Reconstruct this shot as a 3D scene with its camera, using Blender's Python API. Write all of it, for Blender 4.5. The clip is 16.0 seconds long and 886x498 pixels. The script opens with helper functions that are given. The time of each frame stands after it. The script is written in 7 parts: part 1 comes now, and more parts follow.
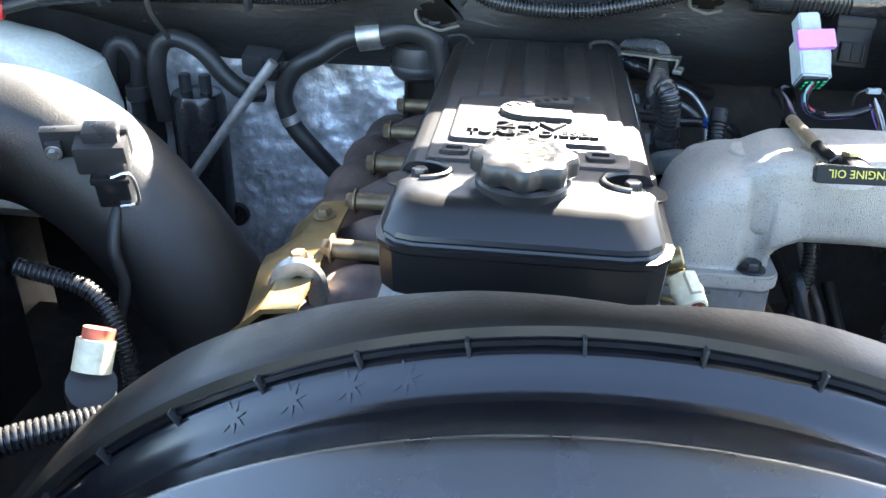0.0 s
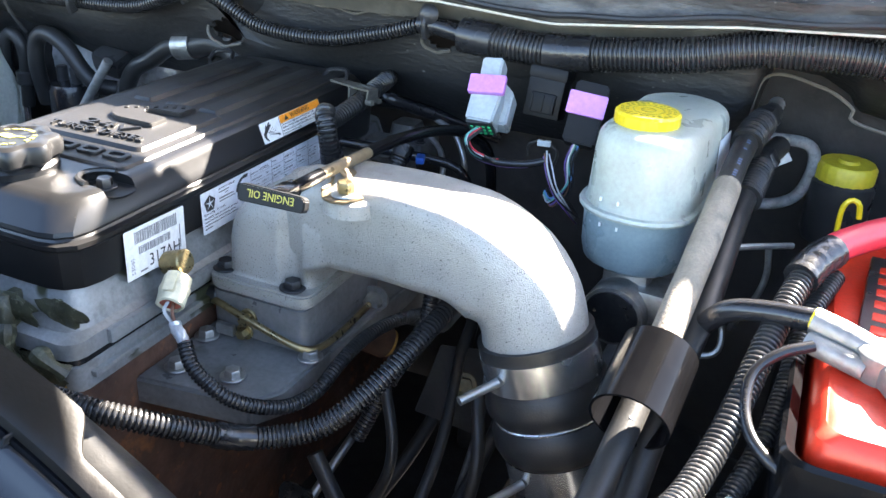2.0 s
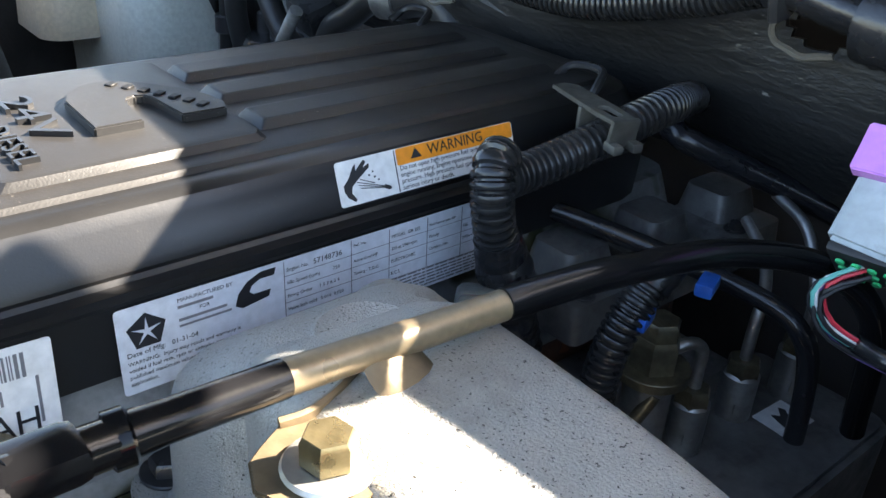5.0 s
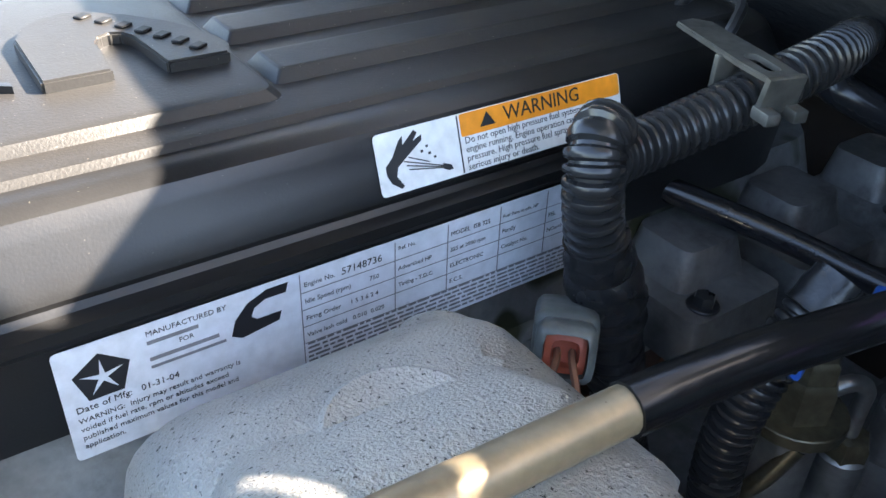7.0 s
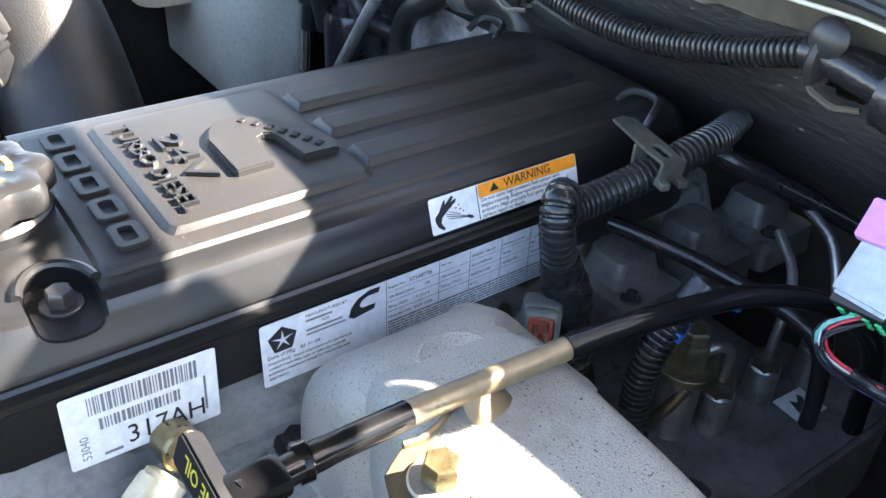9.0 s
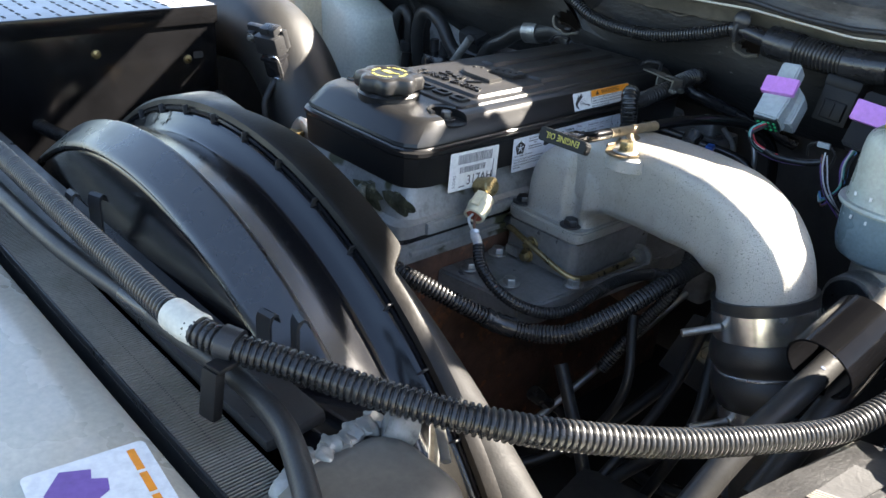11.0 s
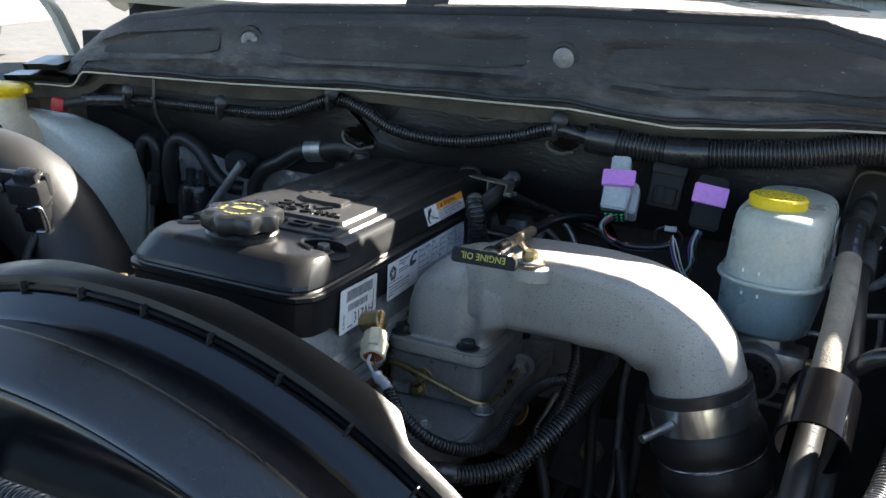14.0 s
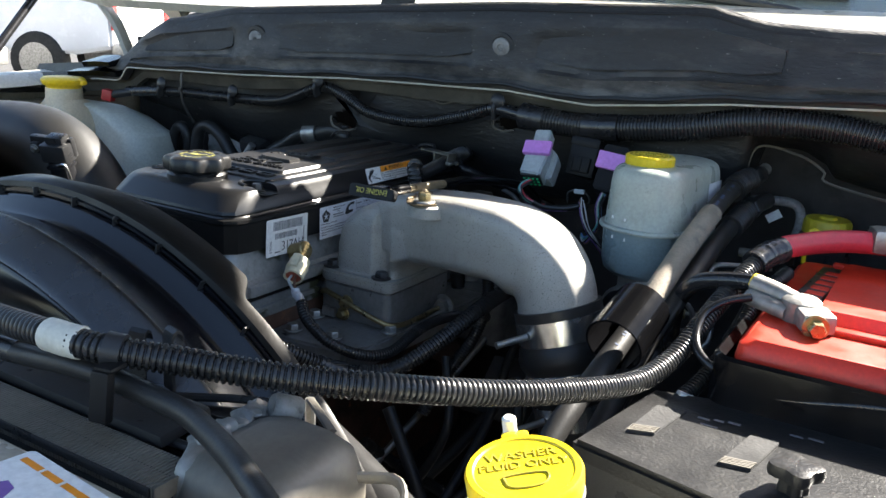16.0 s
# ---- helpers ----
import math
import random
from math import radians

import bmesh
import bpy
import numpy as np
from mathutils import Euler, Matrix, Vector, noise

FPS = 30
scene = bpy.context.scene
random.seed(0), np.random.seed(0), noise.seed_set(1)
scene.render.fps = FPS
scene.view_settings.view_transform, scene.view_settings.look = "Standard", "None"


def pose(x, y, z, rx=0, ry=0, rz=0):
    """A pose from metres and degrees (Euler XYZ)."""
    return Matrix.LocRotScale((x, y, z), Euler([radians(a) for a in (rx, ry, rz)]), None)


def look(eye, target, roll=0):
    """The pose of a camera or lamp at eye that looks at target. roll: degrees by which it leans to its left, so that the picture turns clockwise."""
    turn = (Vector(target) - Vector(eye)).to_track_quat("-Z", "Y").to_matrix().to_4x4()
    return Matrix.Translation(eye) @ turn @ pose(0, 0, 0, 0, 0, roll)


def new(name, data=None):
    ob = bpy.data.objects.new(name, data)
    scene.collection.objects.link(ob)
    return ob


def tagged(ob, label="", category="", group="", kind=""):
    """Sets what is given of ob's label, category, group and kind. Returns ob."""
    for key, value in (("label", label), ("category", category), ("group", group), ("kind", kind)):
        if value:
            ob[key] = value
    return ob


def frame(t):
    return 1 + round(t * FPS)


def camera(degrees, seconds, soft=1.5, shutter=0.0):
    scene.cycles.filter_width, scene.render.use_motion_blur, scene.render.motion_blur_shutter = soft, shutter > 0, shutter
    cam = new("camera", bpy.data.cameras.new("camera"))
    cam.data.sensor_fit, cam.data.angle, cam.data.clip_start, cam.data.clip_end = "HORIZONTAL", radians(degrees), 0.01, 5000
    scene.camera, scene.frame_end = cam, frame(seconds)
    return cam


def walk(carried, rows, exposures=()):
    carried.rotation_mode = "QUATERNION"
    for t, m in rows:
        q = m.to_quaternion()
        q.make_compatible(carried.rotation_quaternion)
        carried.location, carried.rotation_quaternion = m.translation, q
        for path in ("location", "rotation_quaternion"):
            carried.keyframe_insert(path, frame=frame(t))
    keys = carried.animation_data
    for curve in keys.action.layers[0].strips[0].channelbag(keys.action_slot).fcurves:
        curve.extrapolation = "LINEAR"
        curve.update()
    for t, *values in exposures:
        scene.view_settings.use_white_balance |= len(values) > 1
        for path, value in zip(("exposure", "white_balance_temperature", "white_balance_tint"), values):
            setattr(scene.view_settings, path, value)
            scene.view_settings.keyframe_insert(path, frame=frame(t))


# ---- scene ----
cam = camera(54.8, 16.0)
PATH = [
    (0, (0.004, -0.138, 1.356), (-0.186, 1.62, 0.422), 1.3),
    (0.5, (0.174, -0.115, 1.333), (-0.16, 1.648, 0.45), 2.0),
    (1, (0.35, -0.051, 1.333), (-0.099, 1.683, 0.444), 2.6),
    (1.5, (0.48, -0.016, 1.347), (-0.093, 1.677, 0.45), 2.7),
    (2, (0.603, -0.027, 1.374), (-0.099, 1.629, 0.499), 3.0),
    (2.5, (0.683, -0.014, 1.41), (-0.135, 1.581, 0.521), 3.4),
    (3, (0.697, 0.114, 1.389), (-0.253, 1.636, 0.505), 3.7),
    (3.5, (0.634, 0.297, 1.365), (-0.443, 1.717, 0.457), 3.9),
    (4, (0.572, 0.403, 1.319), (-0.617, 1.734, 0.417), 3.6),
    (4.5, (0.492, 0.439, 1.3), (-0.749, 1.679, 0.339), 3.8),
    (5, (0.409, 0.464, 1.253), (-0.918, 1.625, 0.308), 3.7),
    (7.3, (0.312, 0.536, 1.223), (-1.023, 1.518, 0.103), 2.7),
    (7.5, (0.308, 0.532, 1.222), (-1.018, 1.53, 0.106), 2.8),
    (8, (0.31, 0.529, 1.227), (-1.006, 1.532, 0.104), 2.9),
    (8.5, (0.334, 0.508, 1.256), (-0.969, 1.507, 0.114), 3.4),
    (9, (0.432, 0.421, 1.347), (-0.877, 1.43, 0.221), 3.5),
    (9.5, (0.6, 0.273, 1.424), (-0.745, 1.311, 0.367), 3.8),
    (10, (0.721, 0.075, 1.431), (-0.643, 1.168, 0.459), 4.0),
    (10.2, (0.754, 0.003, 1.422), (-0.604, 1.122, 0.471), 4.3),
    (12.3, (0.686, -0.226, 1.333), (-0.407, 1.278, 0.596), 2.9),
    (12.5, (0.637, -0.247, 1.326), (-0.401, 1.31, 0.62), 3.0),
    (13, (0.512, -0.289, 1.336), (-0.363, 1.384, 0.677), 2.9),
    (13.5, (0.451, -0.274, 1.349), (-0.34, 1.455, 0.729), 3.3),
    (14, (0.493, -0.214, 1.351), (-0.243, 1.548, 0.756), 3.7),
    (14.5, (0.551, -0.175, 1.339), (-0.269, 1.552, 0.753), 3.6),
    (15, (0.627, -0.175, 1.331), (-0.291, 1.506, 0.754), 3.4),
    (15.5, (0.689, -0.197, 1.319), (-0.266, 1.471, 0.766), 3.5),
    (16, (0.781, -0.282, 1.31), (-0.189, 1.385, 0.78), 3.4),
]
walk(cam, [(t, look(eye, target, roll)) for t, eye, target, roll in PATH],
     exposures=[(0.0, 5.05, 6500, 10), (0.5, 5.15, 6600, 11), (1.5, 4.85, 6850, 14), (2.0, 4.75, 6650, 13), (2.5, 4.42, 6550, 12), (3.0, 4.2, 6900, 14), (4.5, 3.65, 6700, 12), (5.0, 4.15, 6800, 12), (7.5, 4.7, 6850, 13), (8.5, 4.78, 6750, 13), (9.0, 4.68, 6750, 14), (9.5, 4.55, 7000, 14),
                (10.0, 4.1, 6900, 13), (12.5, 3.58, 6380, 9), (13.0, 3.58, 6300, 8), (13.5, 3.38, 6380, 9), (14.0, 3.1, 6500, 10), (14.5, 3.2, 6500, 10), (15.5, 3.35, 6500, 10), (16.0, 2.9, 6450, 10)])
# sun from behind the cab and the driver's side, low enough to slip under the raised bonnet
SUN_TO = Vector((0.60, 1.24, 1.0)).normalized()
sun_data = bpy.data.lights.new("sun", "SUN")
sun_data.energy, sun_data.angle, sun_data.color = 5.0, radians(0.5), (1.0, 0.93, 0.82)
sun = new("sun", sun_data)
sun.rotation_mode = "QUATERNION"
sun.rotation_quaternion = SUN_TO.to_track_quat("Z", "Y")
world = bpy.data.worlds.new("sky")
scene.world = world
world.use_nodes = True
wn = world.node_tree.nodes
sky = wn.new("ShaderNodeTexSky")
sky.sky_type, sky.sun_disc = "NISHITA", False
sky.sun_elevation = math.asin(SUN_TO.z)
sky.sun_rotation = math.atan2(SUN_TO.x, SUN_TO.y)
wn["Background"].inputs["Strength"].default_value = 0.05
world.node_tree.links.new(sky.outputs[0], wn["Background"].inputs["Color"])


# ---- materials ----
def mat(name, col, rough=0.5, metal=0.0, bump=0.0, scale=200.0, var=0.25, vscale=12.0, dust=None, dust_at=0.6, dust_scale=9.0,
        spec=0.5, specks=None, speck_scale=260.0, speck_at=0.7, sub=0.0, trans=0.0, rvar=0.12, aniso=None, coat=0.0, depth=0.0006, settle=None):
    m = bpy.data.materials.new(name)
    m.use_nodes = True
    nt = m.node_tree
    N, L = nt.nodes, nt.links
    b = N["Principled BSDF"]
    tc = N.new("ShaderNodeTexCoord")
    src = tc.outputs["Object"]
    if aniso:
        mp = N.new("ShaderNodeMapping")
        mp.inputs["Scale"].default_value = aniso
        L.new(src, mp.inputs[0])
        src = mp.outputs[0]

    def noise_at(sc, detail=4.0, rg=0.55):
        n = N.new("ShaderNodeTexNoise")
        n.inputs["Scale"].default_value, n.inputs["Detail"].default_value, n.inputs["Roughness"].default_value = sc, detail, rg
        L.new(src, n.inputs["Vector"])
        return n.outputs["Fac"]

    def ramp(fac, a, c, lo=0.0, hi=1.0):
        r = N.new("ShaderNodeMapRange")
        r.inputs["From Min"].default_value, r.inputs["From Max"].default_value = a, c
        r.inputs["To Min"].default_value, r.inputs["To Max"].default_value = lo, hi
        L.new(fac, r.inputs["Value"])
        return r.outputs[0]

    def mix(fac, a, c):
        x = N.new("ShaderNodeMix")
        x.data_type = "RGBA"
        L.new(fac, x.inputs[0])
        for k, v in ((6, a), (7, c)):
            if isinstance(v, tuple):
                x.inputs[k].default_value = (*v, 1)
            else:
                L.new(v, x.inputs[k])
        return x.outputs[2]

    lo, hi = tuple(c * (1 - var) for c in col), tuple(min(1, c * (1 + var)) for c in col)
    big = noise_at(vscale)
    fine = noise_at(scale, 3.0)
    colour = mix(ramp(big, 0.3, 0.7), lo, hi)
    grain = N.new("ShaderNodeMix")
    grain.data_type, grain.blend_type = "RGBA", "MULTIPLY"
    grain.inputs[0].default_value = 0.35
    L.new(colour, grain.inputs[6])
    L.new(ramp(fine, 0.25, 0.75, 0.55, 1.25), grain.inputs[7])
    colour = grain.outputs[2]
    if specks:
        colour = mix(ramp(noise_at(speck_scale, 2.0), speck_at, speck_at + 0.04), colour, specks)
    if dust:
        d = noise_at(dust_scale, 8.0, 0.65)
        colour = mix(ramp(d, dust_at, dust_at + 0.2), colour, dust)
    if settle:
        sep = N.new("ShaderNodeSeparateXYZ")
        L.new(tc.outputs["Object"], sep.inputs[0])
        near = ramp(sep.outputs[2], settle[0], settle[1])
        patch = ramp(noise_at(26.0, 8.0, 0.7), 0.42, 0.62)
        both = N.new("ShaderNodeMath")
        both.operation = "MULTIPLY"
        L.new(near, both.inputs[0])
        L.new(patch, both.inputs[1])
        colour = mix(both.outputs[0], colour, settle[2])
    L.new(colour, b.inputs["Base Color"])
    L.new(ramp(noise_at(vscale * 2.3), 0.25, 0.75, max(0.03, rough - rvar), min(1, rough + rvar)), b.inputs["Roughness"])
    b.inputs["Metallic"].default_value = metal
    b.inputs["Specular IOR Level"].default_value = spec
    if sub:
        b.inputs["Subsurface Weight"].default_value = sub
        b.inputs["Subsurface Radius"].default_value = (0.02, 0.02, 0.02)
        b.inputs["Subsurface Scale"].default_value = 1.0
    b.inputs["Transmission Weight"].default_value = trans
    b.inputs["Coat Weight"].default_value = coat
    if bump:
        bp = N.new("ShaderNodeBump")
        bp.inputs["Strength"].default_value, bp.inputs["Distance"].default_value = bump, depth
        L.new(fine, bp.inputs["Height"])
        L.new(bp.outputs[0], b.inputs["Normal"])
    return m


M = dict(
    cover=mat("cover_satin_black", (0.0090, 0.0089, 0.0092), 0.34, bump=0.09, scale=1100, spec=0.48, specks=(0.26, 0.24, 0.205), speck_scale=950, speck_at=0.755, var=0.2, rvar=0.05),
    cover_raised=mat("cover_raised_black", (0.0130, 0.0122, 0.0118), 0.46, bump=0.20, scale=900, spec=0.48, specks=(0.28, 0.255, 0.22), speck_scale=950, speck_at=0.73, rvar=0.05),
    shroud_skirt=mat("shroud_skirt_plastic", (0.013, 0.0115, 0.0098), 0.30, bump=0.12, scale=260, var=0.35, spec=1.0, dust=(0.036, 0.030, 0.023), dust_at=0.62, dust_scale=12, rvar=0.10),
    shroud=mat("shroud_plastic", (0.006, 0.0063, 0.0078), 0.19, bump=0.05, scale=300, var=0.3, spec=0.55, dust=(0.018, 0.0175, 0.017), dust_at=0.70, dust_scale=14, rvar=0.06),
    plastic=mat("black_plastic", (0.026, 0.026, 0.027), 0.34, bump=0.3, scale=500, spec=0.38, dust=(0.075, 0.07, 0.064), dust_at=0.66, dust_scale=25),
    gloss_black=mat("gloss_black_plastic", (0.014, 0.014, 0.0155), 0.20, rvar=0.06),
    rubber=mat("black_rubber", (0.019, 0.0187, 0.0185), 0.42, bump=0.35, scale=420, spec=0.38, dust=(0.060, 0.055, 0.050), dust_at=0.62, dust_scale=16),
    conduit=mat("conduit_plastic", (0.020, 0.0198, 0.020), 0.24, bump=0.1, spec=0.46, dust=(0.075, 0.07, 0.063), dust_at=0.64, dust_scale=22),
    tape=mat("black_tape", (0.017, 0.017, 0.018), 0.25, bump=0.9, scale=120, rvar=0.12, dust=(0.08, 0.075, 0.068), dust_at=0.68, dust_scale=40),
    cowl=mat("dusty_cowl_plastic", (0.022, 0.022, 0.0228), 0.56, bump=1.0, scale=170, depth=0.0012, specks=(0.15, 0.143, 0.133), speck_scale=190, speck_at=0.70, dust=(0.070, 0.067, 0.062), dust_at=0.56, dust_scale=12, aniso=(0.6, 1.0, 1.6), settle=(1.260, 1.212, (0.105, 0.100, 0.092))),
    cowl_felt=mat("black_cowl_felt", (0.0195, 0.0196, 0.0203), 0.57, bump=1.0, scale=170, depth=0.0012, spec=0.45, specks=(0.14, 0.134, 0.125), speck_scale=185, speck_at=0.71, dust=(0.064, 0.062, 0.058), dust_at=0.57, dust_scale=12, aniso=(0.6, 1.0, 1.6)),
    cast=mat("cast_aluminium_silver", (0.355, 0.345, 0.315), 0.42, metal=0.45, bump=1.0, scale=1000, depth=0.0010, var=0.18, specks=(0.045, 0.042, 0.036), speck_scale=760, speck_at=0.640, dust=(0.215, 0.203, 0.172), dust_at=0.56, dust_scale=18),
    clip_grey=mat("dust_grey_plastic", (0.21, 0.21, 0.205), 0.6, bump=0.6, var=0.35, vscale=60, dust=(0.06, 0.059, 0.056), dust_at=0.52, dust_scale=110),
    head=mat("dirty_aluminium", (0.25, 0.253, 0.25), 0.46, metal=0.35, bump=0.5, scale=260, var=0.25, vscale=18, specks=(0.050, 0.052, 0.026), speck_scale=17, speck_at=0.585, dust=(0.10, 0.095, 0.085), dust_at=0.56, dust_scale=26),
    shelf=mat("oily_aluminium_plate", (0.22, 0.22, 0.22), 0.36, metal=0.5, bump=0.4, scale=200, var=0.25, vscale=20, dust=(0.09, 0.085, 0.075), dust_at=0.56, dust_scale=22),
    block=mat("rusty_iron", (0.075, 0.036, 0.022), 0.7, bump=1.0, scale=110, depth=0.0015, var=0.6, vscale=22, specks=(0.20, 0.075, 0.03), speck_scale=60, speck_at=0.66, dust=(0.30, 0.115, 0.035), dust_at=0.57, dust_scale=24),
    manifold=mat("manifold_iron", (0.085, 0.062, 0.055), 0.7, metal=0.3, bump=1.0, scale=180, var=0.4, vscale=30, dust=(0.16, 0.09, 0.06), dust_at=0.6, dust_scale=30),
    steel=mat("stainless", (0.74, 0.74, 0.73), 0.24, metal=0.95, var=0.06, bump=0.08, scale=300, rvar=0.08),
    dull_steel=mat("dull_steel", (0.36, 0.355, 0.34), 0.42, metal=0.9, bump=0.3, scale=240, var=0.3, vscale=40),
    lead=mat("lead_clamp", (0.27, 0.265, 0.25), 0.55, metal=0.6, bump=1.0, scale=150, var=0.3, vscale=50, dust=(0.42, 0.40, 0.36), dust_at=0.62, dust_scale=60),
    old_brass=mat("grimy_brass", (0.15, 0.128, 0.082), 0.40, metal=0.75, bump=0.4, scale=240, var=0.4, vscale=60, dust=(0.055, 0.05, 0.038), dust_at=0.48, dust_scale=40),
    clip_steel=mat("grimy_clip_steel", (0.13, 0.125, 0.11), 0.45, metal=0.6, bump=0.4, scale=160, var=0.35, vscale=60),
    tube_sunlit=mat("sunlit_brown_tube", (0.20, 0.155, 0.095), 0.36, metal=0.45, bump=0.1, scale=300, var=0.15, vscale=30),
    zinc=mat("yellow_zinc", (0.30, 0.235, 0.12), 0.32, metal=0.9, bump=0.25, scale=260, var=0.35, vscale=50),
    gold=mat("heat_tinted_steel", (0.25, 0.175, 0.075), 0.40, metal=0.75, bump=0.5, scale=120, var=0.45, vscale=26, dust=(0.09, 0.06, 0.035), dust_at=0.58, dust_scale=25),
    dark_steel=mat("dark_steel_tube", (0.05, 0.05, 0.052), 0.35, metal=0.7, var=0.3, vscale=40),
    foil=mat("heat_shield_foil", (0.60, 0.61, 0.63), 0.42, metal=0.5, bump=0.9, scale=140, depth=0.002, var=0.30, vscale=14, dust=(0.20, 0.19, 0.18), dust_at=0.50, dust_scale=13),
    res=mat("milky_reservoir", (0.31, 0.345, 0.315), 0.32, bump=0.15, scale=260, var=0.14, vscale=14, sub=0.4, dust=(0.22, 0.23, 0.185), dust_at=0.55, dust_scale=20),
    fluid=mat("milky_reservoir_fluid", (0.20, 0.265, 0.29), 0.32, bump=0.1, scale=300, var=0.12, vscale=10, sub=0.4),
    bottle=mat("milky_bottle", (0.58, 0.60, 0.535), 0.4, var=0.10, vscale=6, sub=0.4, dust=(0.36, 0.355, 0.27), dust_at=0.58, dust_scale=10),
    yellow=mat("yellow_cap", (0.64, 0.48, 0.010), 0.36, bump=0.2, scale=500, var=0.12, dust=(0.36, 0.27, 0.02), dust_at=0.60, dust_scale=60),
    yellow_dark=mat("dusty_yellow_cap", (0.30, 0.25, 0.02), 0.45, bump=0.2, var=0.2),
    ylw_ink=mat("yellow_print", (0.46, 0.40, 0.05), 0.5, var=0.25),
    worn_ink=mat("worn_olive_print", (0.20, 0.185, 0.045), 0.5, var=0.4, vscale=120),
    pink=mat("violet_lock", (0.52, 0.22, 0.62), 0.42, bump=0.1, var=0.08),
    grey_conn=mat("grey_connector", (0.33, 0.37, 0.39), 0.45, bump=0.2, var=0.15, vscale=40, dust=(0.2, 0.2, 0.19), dust_at=0.6, dust_scale=60),
    shell_grey=mat("grey_green_shell", (0.115, 0.122, 0.112), 0.42, bump=0.3, var=0.25, vscale=60, dust=(0.06, 0.06, 0.054), dust_at=0.55, dust_scale=70),
    green=mat("green_seal", (0.02, 0.42, 0.16), 0.4),
    red=mat("red_battery_case", (0.55, 0.026, 0.008), 0.42, bump=0.15, scale=300, var=0.12, dust=(0.45, 0.07, 0.04), dust_at=0.68, dust_scale=25),
    red_cable=mat("red_cable", (0.55, 0.03, 0.05), 0.4, var=0.15),
    red_dark=mat("dark_red_plug", (0.42, 0.02, 0.02), 0.45),
    beige=mat("beige_body_paint", (0.50, 0.47, 0.385), 0.30, var=0.10, vscale=5, bump=0.05, dust=(0.30, 0.27, 0.21), dust_at=0.60, dust_scale=12, coat=0.4),
    tank=mat("dusty_tank_plastic", (0.105, 0.095, 0.078), 0.5, bump=0.3, var=0.2, vscale=20),
    cream=mat("cream_connector", (0.66, 0.60, 0.42), 0.45, var=0.15, vscale=60),
    orange_seal=mat("brick_red_seal", (0.40, 0.09, 0.05), 0.5),
    sunlit_rubber=mat("dusty_sunlit_hose_rubber", (0.235, 0.20, 0.155), 0.70, bump=0.8, scale=420, depth=0.0008, var=0.3, vscale=30, spec=0.3, dust=(0.11, 0.098, 0.082), dust_at=0.54, dust_scale=30),
    blue_ink=mat("pale_blue_print", (0.055, 0.085, 0.16), 0.6, var=0.3, vscale=90),
    radiator=mat("radiator_fins", (0.20, 0.186, 0.158), 0.5, metal=0.35, bump=0.3, scale=300, dust=(0.15, 0.132, 0.105), dust_at=0.52, dust_scale=20),
    core=mat("fin_dark", (0.016, 0.016, 0.016), 0.7),
    label=mat("white_label", (0.70, 0.71, 0.70), 0.45, var=0.04, dust=(0.45, 0.43, 0.38), dust_at=0.66, dust_scale=60),
    label_blue=mat("silver_label", (0.66, 0.69, 0.74), 0.36, metal=0.1, var=0.05),
    orange=mat("orange_label", (0.80, 0.27, 0.015), 0.45, var=0.05),
    shroud_rim=mat("dusty_shroud_rim", (0.0075, 0.0063, 0.0050), 0.44, bump=0.3, scale=300, var=0.3, spec=0.30, dust=(0.0135, 0.0112, 0.0086), dust_at=0.60, dust_scale=12),
    tube_satin=mat("satin_tube_plastic", (0.012, 0.0117, 0.0113), 0.47, bump=0.5, scale=700, depth=0.0007, spec=0.55, rvar=0.05),
    liner=mat("dusty_liner_felt", (0.013, 0.0132, 0.0138), 0.55, bump=1.0, scale=120, depth=0.0016, specks=(0.15, 0.145, 0.135), speck_scale=130, speck_at=0.72, dust=(0.050, 0.049, 0.046), dust_at=0.56, dust_scale=9, aniso=(0.6, 1.0, 1.5)),
    bracket=mat("brown_bracket_steel", (0.13, 0.098, 0.058), 0.45, metal=0.5, bump=0.4, scale=160, var=0.35, vscale=60),
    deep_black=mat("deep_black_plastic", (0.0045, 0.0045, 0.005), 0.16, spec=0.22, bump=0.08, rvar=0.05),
    guard_black=mat("guard_black_plastic", (0.0035, 0.0035, 0.004), 0.13, spec=0.13, bump=0.05, rvar=0.04),
    inner_wing=mat("dusty_inner_wing", (0.33, 0.29, 0.225), 0.45, bump=0.3, var=0.2, vscale=8, dust=(0.14, 0.12, 0.095), dust_at=0.55, dust_scale=10),
    airbox_sunlit_top=mat("sunlit_sheet_metal", (0.46, 0.46, 0.47), 0.40, metal=0.6, bump=0.3, scale=600, spec=0.9, rvar=0.08, var=0.2),
    relay_black=mat("relay_black", (0.009, 0.009, 0.0095), 0.45, spec=0.16, bump=0.2),
    dim_cast=mat("grimy_dark_casting", (0.135, 0.133, 0.130), 0.5, metal=0.3, bump=0.6, scale=200, var=0.35, vscale=30, dust=(0.035, 0.033, 0.03), dust_at=0.52, dust_scale=28),
    fuse_lid=mat("faded_fuse_lid", (0.015, 0.015, 0.0155), 0.40, bump=0.45, scale=330, depth=0.001, spec=0.25, var=0.3, vscale=9, dust=(0.030, 0.0295, 0.028), dust_at=0.56, dust_scale=14),
    ps_cap=mat("worn_yellow_cap", (0.46, 0.38, 0.02), 0.45, bump=0.2, var=0.2),
    shaded_dirty_beige=mat("shaded_dirty_metal", (0.080, 0.073, 0.058), 0.5, bump=0.5, scale=120, var=0.35, vscale=14, dust=(0.028, 0.026, 0.023), dust_at=0.50, dust_scale=11),
